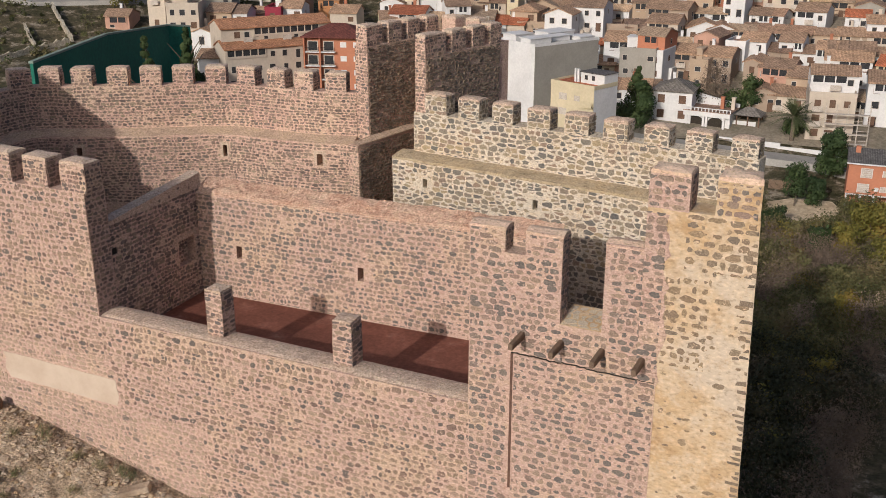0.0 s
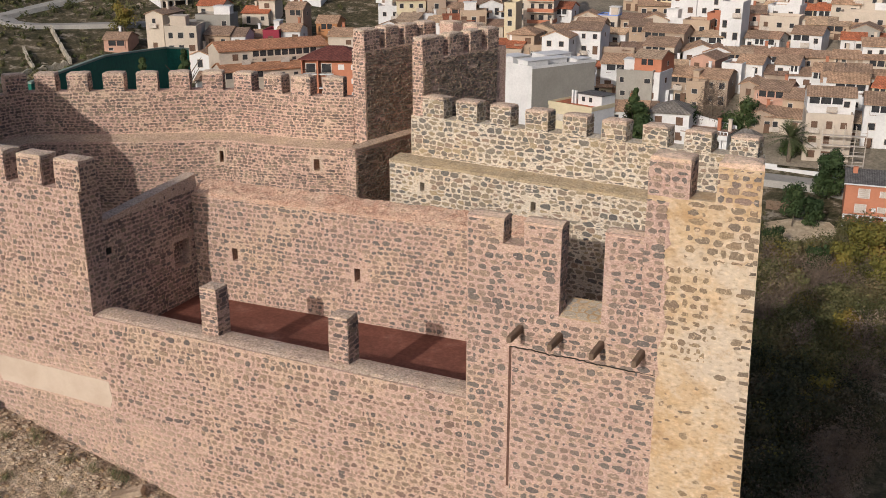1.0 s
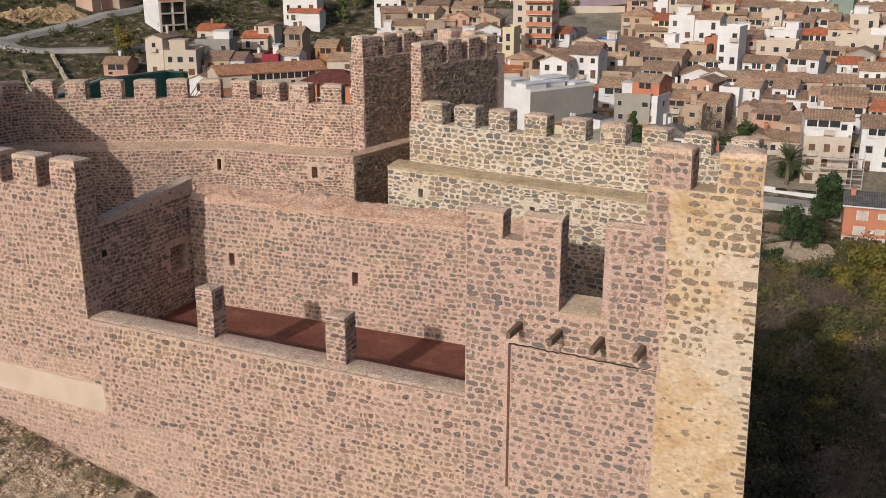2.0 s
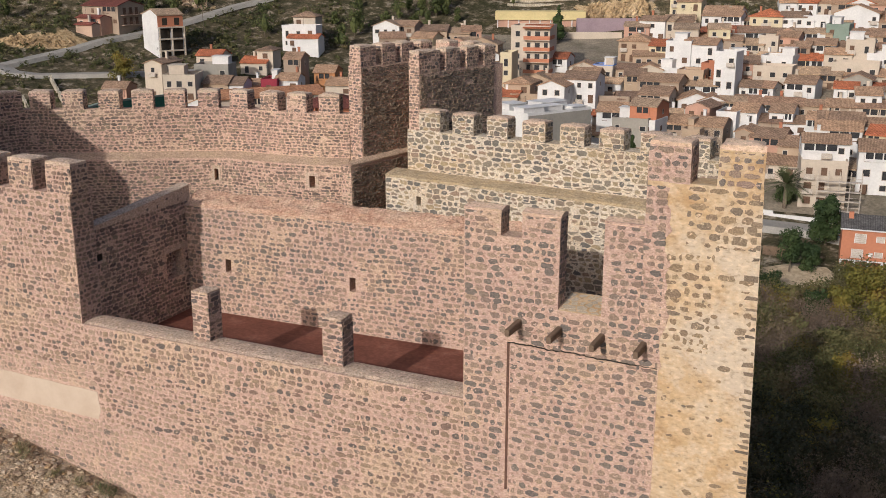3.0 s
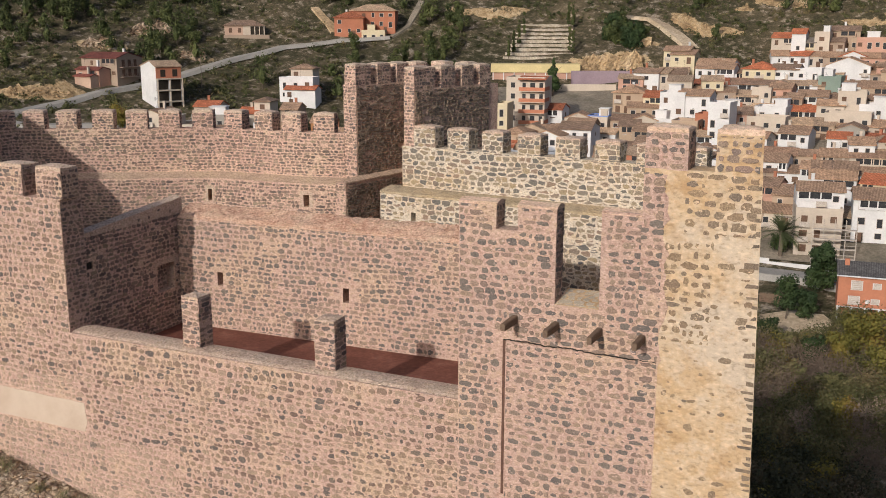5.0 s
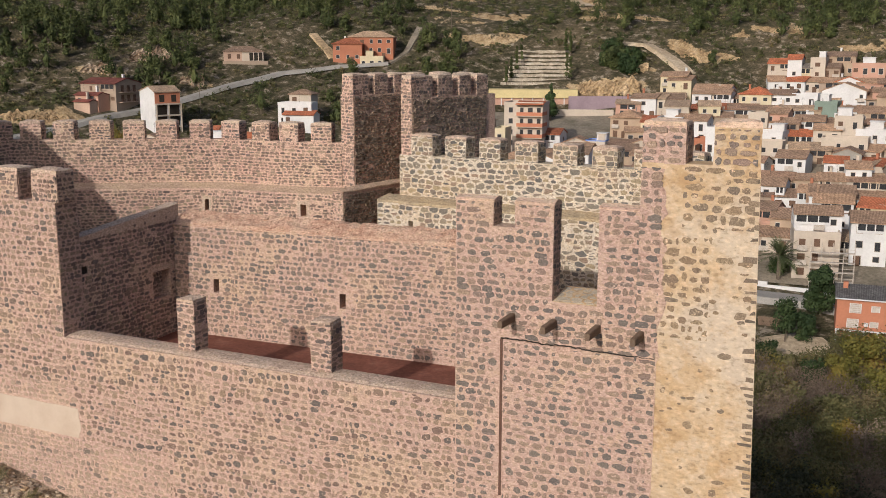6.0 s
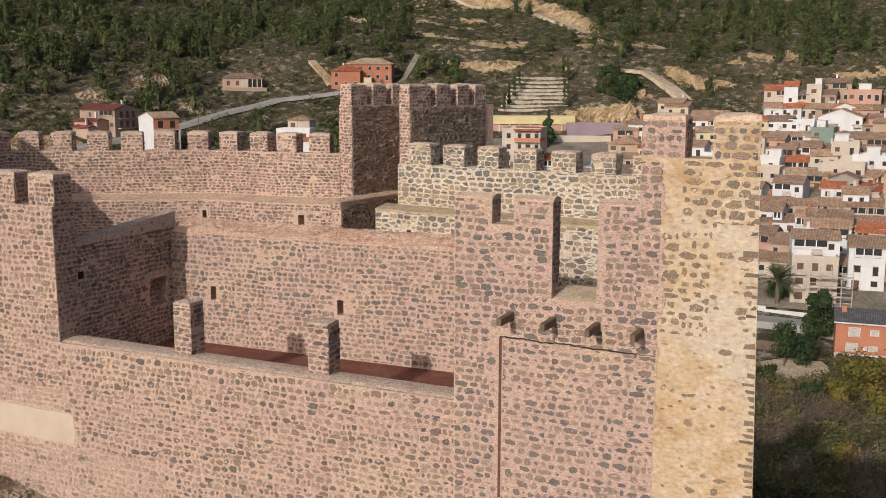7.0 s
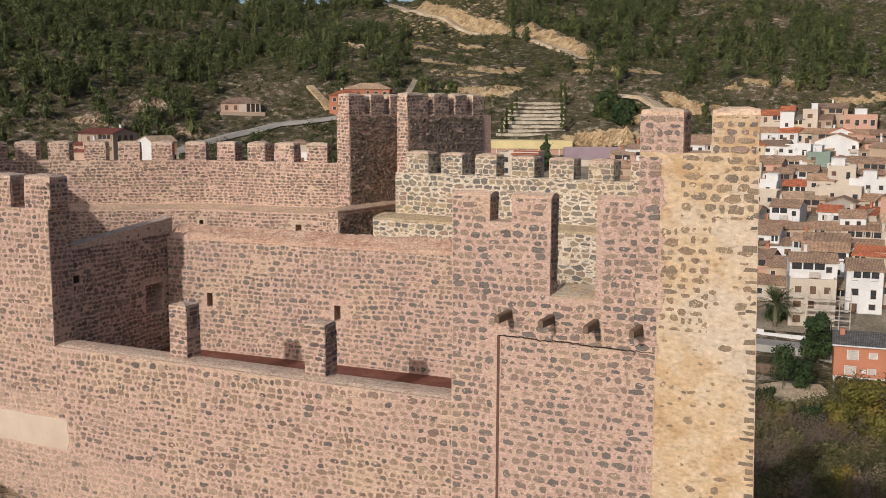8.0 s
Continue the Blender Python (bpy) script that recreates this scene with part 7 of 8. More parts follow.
# orange-brick house on white pillars
def brick_house(x, y, turn):
    w, d, h, arc = 11.5, 10.0, 7.8, 2.3
    ob = new("house")
    ob.matrix_world = pose(x, y, land(x, y), 0, 0, turn)
    tagged(ob, "orange-brick house on white pillars with white shutters and grey roof", "house", "houses of the town", "thing")
    bm = bmesh.new()
    box_into(bm, -w / 2, w / 2, 0, d, arc, h)
    box_into(bm, -w / 2, w / 2, 2.2, d, -5, arc)
    part("wall", bm, WALLS["D"], ob)
    bm = bmesh.new()
    box_into(bm, -w / 2 - 0.06, w / 2 + 0.06, -0.06, 0.1, arc - 0.05, arc + 0.18)
    part("beam", bm, WALLS["W"], ob, "white beam over the pillars")
    for k in range(6):
        bm = bmesh.new()
        cx = -w / 2 + 0.22 + (w - 0.44) * k / 5
        box_into(bm, cx - 0.19, cx + 0.19, 0, 0.38, -4, arc - 0.05)
        part("pillar", bm, WALLS["W"], ob, "white square pillar")
    bm = bmesh.new()
    a = [bm.verts.new((sx * (w / 2 + 0.35), yy, zz)) for sx in (-1, 1) for yy, zz in ((-0.45, h), (d / 2, h + 1.5), (d + 0.45, h), (d + 0.45, h + 0.18), (d / 2, h + 1.7), (-0.45, h + 0.18))]
    for k in range(6):
        bm.faces.new((a[k], a[(k + 1) % 6], a[6 + (k + 1) % 6], a[6 + k]))
    for o in (0, 6):
        bm.faces.new([a[o + k] for k in (0, 1, 4, 5)]), bm.faces.new([a[o + k] for k in (1, 2, 3, 4)])
    bmesh.ops.recalc_face_normals(bm, faces=bm.faces)
    part("roof", bm, ROOFS["grey"], ob)
    bm = bmesh.new()
    box_into(bm, -w / 2 - 0.36, w / 2 + 0.36, -0.5, -0.40, h - 0.02, h + 0.2)
    part("gutter", bm, WALLS["W"], ob, "white gutter along the eaves")
    bm = bmesh.new()
    box_into(bm, -w / 2 + 0.9, -w / 2 + 1.7, 3.2, 4.0, h, h + 2.3)
    part("chimney", bm, WALLS["D"], ob)
    for fx, fz, fw, fh in ((3.0, 6.3, 1.9, 1.7), (6.2, 6.35, 1.4, 1.1), (9.4, 6.3, 1.9, 1.7), (2.7, 3.6, 1.9, 1.6), (6.1, 3.6, 1.4, 1.0), (9.4, 3.6, 1.9, 1.6)):
        bm = bmesh.new()
        box_into(bm, fx - w / 2 - fw / 2, fx - w / 2 + fw / 2, -0.07, 0.05, fz - fh / 2, fz + fh / 2)
        win = part("window", bm, WALLS["W"], ob, "window behind a white roller shutter")
        for j in range(5):
            bm = bmesh.new()
            zz = fz - fh / 2 + fh * (j + 0.5) / 5
            box_into(bm, fx - w / 2 - fw / 2 + 0.1, fx - w / 2 + fw / 2 - 0.1, -0.095, -0.06, zz - fh * 0.085, zz + fh * 0.085)
            part("slat", bm, FRAME, win)
    bm = bmesh.new()
    box_into(bm, 4.5 - w / 2, 5.2 - w / 2, -0.4, 0.02, 3.3, 3.9)
    part("air_conditioner", bm, WALLS["W"], ob, "white air-conditioning box")
    HOUSES.append((x, y + d / 2, 6))


brick_house(-4.3, 181.9, 5)

# pale yellow house with a white flank and a red roof terrace
def yellow_house(x, y, turn, w=8.7, d=12.7, h=9.6):
    ob = new("house")
    ob.matrix_world = pose(x, y, land(x, y), 0, 0, turn)
    tagged(ob, "pale yellow house with white flank and red roof terrace", "house", "houses of the town", "thing")
    bm = bmesh.new()
    box_into(bm, -w / 2, w / 2, 0, d, -6, h)
    wall = part("wall", bm, WALLS["Y"], ob)
    wall.data.materials.append(WALLS["W"])
    for p in wall.data.polygons:
        if p.normal.y > -0.5:
            p.material_index = 1
    bm = bmesh.new()
    for x0, x1, y0, y1 in ((-w / 2 - 0.08, w / 2 + 0.08, -0.08, 0.2), (-w / 2 - 0.08, -w / 2 + 0.2, 0.2, d), (w / 2 - 0.2, w / 2 + 0.08, 0.2, d)):
        box_into(bm, x0, x1, y0, y1, h - 0.3, h + 0.45)
    part("roof_parapet", bm, WALLS["Y"], ob)
    bm = bmesh.new()
    box_into(bm, -w / 2 + 0.2, w / 2 - 0.2, 0.2, d, h, h + 0.08)
    part("roof", bm, ROOFS["red"], ob, "red-tiled roof terrace")
    bm = bmesh.new()
    box_into(bm, -0.4, w / 2 - 0.02, d * 0.42, d, h + 0.08, h + 2.1)
    room = part("roof_room", bm, WALLS["W"], ob, "white roof room")
    bm = bmesh.new()
    box_into(bm, -0.6, w / 2 + 0.1, d * 0.42 - 0.25, d + 0.1, h + 2.1, h + 2.25)
    part("roof_slab", bm, ROOFS["grey"], room)
    for wx, wz, ww, hh, kind in ((-2.2, h - 2.4, 1.9, 1.3, "s"), (1.2, h - 2.4, 1.3, 1.0, "s"), (-2.2, h - 5.3, 1.9, 1.3, "s"), (1.4, h - 5.3, 1.3, 1.0, "s")):
        bm = bmesh.new()
        box_into(bm, wx - ww / 2, wx + ww / 2, -0.06, 0.05, wz - hh / 2, wz + hh / 2)
        part("window", bm, FRAME, ob, "window behind a pale roller shutter")
    for wx in (0.9, 2.6):
        win = new("window", WINDOWS[0])
        win.parent = room
        win.location, win.scale = (wx, d * 0.42, h + 1.2), (0.7, 1, 0.7)
    bm = bmesh.new()
    box_into(bm, w / 2 - 2.4, w / 2 + 0.05, -0.9, 0.05, h - 3.6, h - 3.45)
    slab = part("balcony", bm, WALLS["Y"], ob)
    bm = bmesh.new()
    box_into(bm, w / 2 - 2.4, w / 2 + 0.05, -0.9, -0.82, h - 3.45, h - 2.5)
    part("railing", bm, WALLS["Y"], slab)
    for cx in (-1.7, -1.0):
        bm = bmesh.new()
        box_into(bm, cx - 0.2, cx + 0.2, d * 0.4, d * 0.4 + 0.4, h, h + 2.6)
        part("chimney", bm, WALLS["W"], ob, "white roof chimney")
    HOUSES.append((x, y + d / 2, 6.5))


yellow_house(-60.5, 181.5, -20, 10.4, 7.2, 14.8)


def brick_flats(x, y, turn, w=12.5, d=10.0, h=14.8):
    """Brick flats with two columns of balconies and a hipped maroon roof."""
    ob = new("house")
    ob.matrix_world = pose(x, y, land(x, y), 0, 0, turn)
    tagged(ob, "red-brick flats with white balconies and hipped maroon roof", "house", "houses of the town", "thing")
    bm = bmesh.new()
    box_into(bm, -w / 2, w / 2, 0, d, -6, h)
    part("wall", bm, WALLS["D"], ob)
    bm = bmesh.new()
    e = [bm.verts.new(q) for q in ((-w / 2 - 0.6, -1.2, h), (w / 2 + 0.6, -1.2, h), (w / 2 + 0.6, d + 0.6, h), (-w / 2 - 0.6, d + 0.6, h))]
    e2 = [bm.verts.new(v.co + Vector((0, 0, 0.25))) for v in e]
    r = [bm.verts.new((-w / 2 + 4.6, d / 2, h + 2.4)), bm.verts.new((w / 2 - 4.6, d / 2, h + 2.4))]
    bm.faces.new(e[::-1])
    for i in range(4):
        bm.faces.new((e[i], e[(i + 1) % 4], e2[(i + 1) % 4], e2[i]))
    bm.faces.new((e2[0], e2[1], r[1], r[0])), bm.faces.new((e2[1], e2[2], r[1])), bm.faces.new((e2[2], e2[3], r[0], r[1])), bm.faces.new((e2[3], e2[0], r[0]))
    bmesh.ops.recalc_face_normals(bm, faces=bm.faces)
    part("roof", bm, ROOFS["maroon"], ob)
    for f in range(4):
        z = h - 2.9 * (f + 1)
        for bx in (-w / 2 + 1.8, -w / 2 + 5.2):
            bm = bmesh.new()
            box_into(bm, bx - 1.5, bx + 1.5, -1.0, 0.02, z - 0.15, z + 0.08)
            slab = part("balcony", bm, WALLS["W"], ob, "white balcony slab")
            bm = bmesh.new()
            box_into(bm, bx - 1.5, bx + 1.5, -1.0, -0.94, z + 0.9, z + 0.97)
            for k in range(13):
                box_into(bm, bx - 1.47 + 0.245 * k - 0.02, bx - 1.47 + 0.245 * k + 0.02, -0.99, -0.95, z + 0.08, z + 0.9)
            part("railing", bm, GLASS_DARK, slab, "dark metal railing")
            win = new("window", WINDOWS[0])
            win.parent = ob
            win.location, win.scale = (bx, 0, z + 1.15), (1.9, 1, 1.5)
        for wx in (0.9 + 1.2, 0.9 + 4.0):
            bm = bmesh.new()
            box_into(bm, wx - 0.65, wx + 0.65, -0.06, 0.05, z + 0.9, z + 2.0)
            part("window", bm, WALLS["W"], ob, "window behind a white roller shutter")
    for px in (-w / 2 + 0.1, -w / 2 + 3.5):
        bm = bmesh.new()
        box_into(bm, px - 0.15, px + 0.15, -1.0, 0.05, -5, h)
        part("pier", bm, WALLS["D"], ob)
    HOUSES.append((x, y + d / 2, 7))


brick_flats(-113.3, 181.6, 18)

# big grey party-walled block with white roof rooms
block = new("apartment_block")
block.matrix_world = pose(-70.4, 187.2, -34, 0, 0, 62)
tagged(block, "apartment block with a blank grey party wall and white roof rooms", "apartment block", kind="thing")
bm = bmesh.new()
box_into(bm, 0, 17.3, 0, 11.5, 0, 22.9)
body = part("wall", bm, WALLS["G"], block, "blank grey rendered wall")
body.data.materials.append(WALLS["W"])
for p in body.data.polygons:
    if p.normal.x < -0.5:
        p.material_index = 1
for x0, x1, y0, y1, hh in ((0.5, 6, 2, 5, 2.2), (0.5, 5, 6.5, 10.5, 2.8), (7, 12, 3, 6, 1.8), (9, 16, 6, 10.5, 2.3), (13, 16.8, 1, 4, 1.2)):
    bm = bmesh.new()
    box_into(bm, x0, x1, y0, y1, 22.9, 22.9 + 0.55 * hh)
    box_into(bm, x0 - 0.2, x1 + 0.2, y0 - 0.2, y1 + 0.2, 22.9 + 0.55 * hh, 23.05 + 0.55 * hh)
    part("roof_room", bm, WALLS["W"], block, "white roof room")
bm = bmesh.new()
for x0, x1, y0, y1 in ((0, 17.3, 0, 0.25), (0, 17.3, 11.25, 11.5), (0, 0.25, 0.25, 11.25), (17.05, 17.3, 0.25, 11.25)):
    box_into(bm, x0, x1, y0, y1, 22.9, 23.4)
part("roof_parapet", bm, WALLS["W"], block)

# walls along the street and gardens
for x0, y0, x1, y1, z1, m_, lab in ((-60, 201.5, -24, 200.2, -28.3, "W", "low white garden wall along the street"), (-24, 200.2, -12, 200.0, -28.9, "W", "low white parapet along the street"), (-12, 194.0, 4, 189.5, -30.2, "R", "low red-brick garden wall with white coping"), (-46, 207.5, -30, 207.0, -26.2, "W", "low white garden wall behind the villa")):
    r = Run(x0, y0, x1, y1)
    ob = wall_mesh("garden_wall", r, [0, r.length], [-36, z1], 0.3, lambda u, z: True, WALLS[m_])
    tagged(ob, lab, "wall", kind="structure")

# scaffold before the cream house
scaffold = new("scaffold")
scaffold.matrix_world = pose(-13.2, 203.8, land(-13.2, 203.8), 0, 0, 10)
tagged(scaffold, "pale tube scaffold with plank decks before a cream house", "scaffold", kind="thing")
for lv in range(4):
    bm = bmesh.new()
    box_into(bm, -3.6, 4.4, -0.9, 0.1, 0.9 + 1.9 * lv, 1.02 + 1.9 * lv)
    part("deck", bm, FRAME, scaffold)
    bm = bmesh.new()
    box_into(bm, -3.6, 4.4, -0.92, -0.87, 1.75 + 1.9 * lv, 1.81 + 1.9 * lv)
    part("rail", bm, FRAME, scaffold)
for k in range(5):
    for yy in (-0.9, 0.0):
        bm = bmesh.new()
        box_into(bm, -3.6 + 2.0 * k - 0.04, -3.6 + 2.0 * k + 0.04, yy, yy + 0.08, -1, 8.6)
        part("pole", bm, FRAME, scaffold)

# green-painted ball court
court_wall = new("ball_court")
tagged(court_wall, "dark green painted ball-court wall with a sloping top", "court wall", kind="thing")
for (xa, ya, za), (xb, yb, zb) in (((-122.5, 110.6, -6.3), (-135.5, 140.2, -6.7)), ((-135.5, 140.2, -6.7), (-145.2, 167.9, -9.0)), ((-145.2, 167.9, -9.0), (-143.6, 173.0, -9.8))):
    r = Run(xa, ya, xb, yb)
    verts = [r.at(u, d, z) for u, ztop in ((0, za), (r.length, zb)) for d in (0, 0.5) for z in (-40, ztop)]
    side_wall = from_lists("side_wall", verts, [(0, 4, 5, 1), (2, 3, 7, 6), (1, 5, 7, 3), (0, 1, 3, 2), (4, 6, 7, 5)], GREEN_WALL, court_wall)
    verts = [r.at(u, d, ztop + dz) for u, ztop in ((-0.1, za), (r.length + 0.1, zb)) for d in (-0.12, 0.62) for dz in (0.004, 0.35)]
    from_lists("coping", verts, [(0, 4, 5, 1), (2, 3, 7, 6), (1, 5, 7, 3), (0, 1, 3, 2), (4, 6, 7, 5)], WALLS["T"], court_wall, "grey-green coping")

# long yellow sports hall and its court wall
hall = new("sports_hall")
hall.matrix_world = pose(-111.0, 303.5, -2, 0, 0, 21)
tagged(hall, "long low sports hall with a yellow fascia and open arcade", "sports hall", kind="thing")
bm = bmesh.new()
box_into(bm, -13.5, 13.5, 0, 9, -4, 3.4)
part("wall", bm, WALLS["P"], hall)
bm = bmesh.new()
box_into(bm, -14, 14, -0.5, 9.4, 3.4, 6.0)
part("fascia", bm, WALLS["L"], hall, "pale yellow fascia")
for k in range(9):
    bm = bmesh.new()
    box_into(bm, -13.4 + 3.3 * k, -13.1 + 3.3 * k, -0.4, -0.1, -4, 3.4)
    part("post", bm, WALLS["W"], hall)
for x0, y0, x1, y1, z1, m_, lab in ((-99, 303, -77, 314.4, 2.2, "V", "mauve court wall below the cliff"), (-112, 291, -84, 301, -1.5, "C", "long cream boundary wall")):
    r = Run(x0, y0, x1, y1)
    ob = wall_mesh("boundary_wall", r, [0, r.length], [-14, z1], 0.4, lambda u, z: True, WALLS[m_])
    tagged(ob, lab, "wall", kind="structure")

# stone terraces on the hill, row above row
for k in range(9):
    f = k / 8
    xa, ya = -124.9 + (-128.1 + 124.9) * f - 1.5, 314.2 + (338.1 - 314.2) * f
    xb, yb = -104.0 + (-111.7 + 104.0) * f, 319.6 + (342.3 - 319.6) * f
    r = Run(xa, ya, xb, yb)
    z = land((xa + xb) / 2, (ya + yb) / 2)
    bm = bmesh.new()
    n = 24
    rows = []
    for i in range(n + 1):
        u = r.length * i / n
        rows.append([bm.verts.new(r.at(u, d, zz + 0.25 * noise.noise((u * 0.3, k * 2.0, 1)))) for d, zz in ((0, z - 2.0), (0.05, z + 0.85 + 0.3 * noise.noise((u * 0.8, k * 3.0, 7))), (0.7, z + 0.9), (2.9, z + 0.8))])
    for r0, r1 in zip(rows, rows[1:]):
        for j in range(3):
            bm.faces.new((r0[j], r1[j], r1[j + 1], r0[j + 1]))
    for f_ in bm.faces:
        f_.material_index = 0 if f_.calc_center_median().z < z + 0.95 or abs(f_.normal.z) < 0.5 else 1
    ob = part("terrace_wall", bm, TERRACE)
    ob.data.materials.append(EARTH_DARK)
    tagged(ob, "low pale dry-stone terrace wall on the hillside", "terrace wall", "terrace walls", "thing")

# ---- trees and scrub ----
def leaf(verts, faces, p, s, rnd, out):
    """A small leaf clump: one three-cornered blade that faces roughly outwards."""
    n = (out + Vector((rnd.uniform(-0.45, 0.45), rnd.uniform(-0.45, 0.45), rnd.uniform(-0.35, 0.6)))).normalized()
    a = n.orthogonal().normalized()
    b, turn, base = n.cross(a), rnd.uniform(0, 6.28), len(verts)
    for k in range(3):
        w = turn + 2.0944 * k + rnd.uniform(-0.35, 0.35)
        verts.append(p + (a * math.cos(w) + b * math.sin(w)) * (0.72 * s))
    faces.append((base, base + 1, base + 2))


def crown(verts, faces, base, radius, height, count, size, rnd, cone=0.0, lumps=6):
    """Leaves gathered in lumps over a crown; cone 1 narrows to the top."""
    lump = []
    for _ in range(lumps):
        f = rnd.random()
        a, r = rnd.uniform(0, 6.28), radius * (1 - cone * f) * rnd.uniform(0.15, 0.75)
        lump.append((Vector((math.cos(a) * r, math.sin(a) * r, height * (0.12 + 0.8 * f))), radius * rnd.uniform(0.35, 0.6) * (1 - 0.92 * cone * f)))
    for k in range(count):
        c, r = rnd.choice(lump)
        d = Vector((rnd.gauss(0, 1), rnd.gauss(0, 1), rnd.gauss(0, 0.8)))
        d.normalize()
        leaf(verts, faces, base + c + d * r * rnd.uniform(0.65, 1.1), size * rnd.uniform(0.6, 1.3), rnd, d)


def polar(bear, dist):
    return -math.sin(radians(bear)) * dist, math.cos(radians(bear)) * dist


def near_house(x, y, pad=1.0):
    return any(abs(x - hx) < hr + pad and abs(y - hy) < hr + pad for hx, hy, hr in HOUSES)


wood_rnd = random.Random(11)
verts, faces, tv, tf = [], [], [], []
trees = 0
def on_terraces(x, y):
    return -133 < x < -101 and 308 < y < 345


def on_road(x, y, room):
    return any((x - rx) ** 2 + (y - ry) ** 2 < room * room for rx, ry in ROADS)


def pines_wanted(bear, dist, thick):
    """How thickly the pines stand: dense bands with clearings, sparse on the dry tops."""
    if bear > 27.5:
        if 400 < dist < 425 and bear < 38:
            return 0.25 + 0.5 * thick
        return 0.62 + 1.9 * thick if dist > 330 + 25 * (bear < 38) else 0.14
    if bear > 24:
        return 0.22 + 0.6 * thick if dist < 450 else 0.05
    if bear > 12:
        if dist > 442 and bear < 21.3:
            return 0.75 + 0.6 * thick
        return 0.30 + 0.7 * thick if bear < 16 and dist > 380 else 0.06 + 0.2 * thick
    if bear > 3.5 and 368 < dist < 458:
        return 0.95 + 0.8 * thick
    return (0.30 if dist < 470 else 0.12) + 0.7 * thick if dist > 372 else 0.02


for _ in range(4200):
    bear, dist = wood_rnd.uniform(-2, 52), math.sqrt(wood_rnd.uniform(300 ** 2, 640 ** 2))
    x, y = polar(bear, dist)
    thick = noise.noise((x / 38, y / 38, 3.7))
    if wood_rnd.random() > pines_wanted(bear, dist, thick) or near_house(x, y, 3) or (dist < 350 and bear < 24):
        continue
    if cut(x, y)[1] > 0.25 or on_terraces(x, y) or on_road(x, y, 4.0):
        continue
    h = wood_rnd.choice((4.5, 6.0, 7.5, 9.0, 10.5)) * wood_rnd.uniform(0.85, 1.15)
    base = Vector((x, y, land(x, y)))
    crown(verts, faces, base + Vector((0, 0, h * 0.10)), h * wood_rnd.uniform(0.32, 0.44), h * 0.88, 440, 0.50, wood_rnd, cone=wood_rnd.uniform(0.25, 0.65), lumps=16)
    core, turn = len(verts), wood_rnd.uniform(0, 6.28)
    for zf, rf in ((0.14, 0.05), (0.30, 0.11), (0.46, 0.07), (0.62, 0.015)):
        for k in range(6):
            a, r = turn + 1.0472 * k, h * rf * wood_rnd.uniform(0.75, 1.2)
            verts.append(base + Vector((math.cos(a) * r, math.sin(a) * r, h * (zf + wood_rnd.uniform(-0.05, 0.05)))))
    for j in range(3):
        for k in range(6):
            faces.append((core + 6 * j + k, core + 6 * j + (k + 1) % 6, core + 6 * j + 6 + (k + 1) % 6, core + 6 * j + 6 + k))
    b = len(tv)
    for k in range(5):
        a = 1.2566 * k
        tv.append(base + Vector((0.16 * math.cos(a), 0.16 * math.sin(a), -0.5)))
    for k in range(5):
        a = 1.2566 * k
        tv.append(base + Vector((0.07 * math.cos(a), 0.07 * math.sin(a), h * 0.8)))
    for k in range(5):
        tf.append((b + k, b + (k + 1) % 5, b + 5 + (k + 1) % 5, b + 5 + k))
    trees += 1
tagged(from_lists("pine_wood", verts, faces, PINE), "dark green pine wood covering the hillside", "pine wood", kind="stuff")
tagged(from_lists("pine_trunks", tv, tf, BARK), "thin grey-brown trunks of the hillside pines", "tree trunks", kind="stuff")

verts, faces = [], []
for _ in range(24000):
    bear, dist = wood_rnd.uniform(-2, 52), math.sqrt(wood_rnd.uniform(205 ** 2, 600 ** 2))
    x, y = polar(bear, dist)
    if dist < 345 and bear < 31 and not (dist > 328 and 7.5 < bear < 12.5):
        continue
    if wood_rnd.random() > 0.72 + 0.9 * noise.noise((x / 20, y / 20, 9.1)) or near_house(x, y, 2) or cut(x, y)[1] > 0.4 or on_terraces(x, y) or on_road(x, y, 3.2):
        continue
    if bear > 41 and dist < 290 and wood_rnd.random() < 0.6:
        continue
    r = wood_rnd.uniform(0.6, 2.2)
    crown(verts, faces, Vector((x, y, land(x, y) - 0.2)), r, r * 0.9, 30, 0.5, wood_rnd, lumps=5)
tagged(from_lists("hill_scrub", verts, faces, SCRUB), "low dry scrub scattered over the hillside", "scrub", kind="stuff")

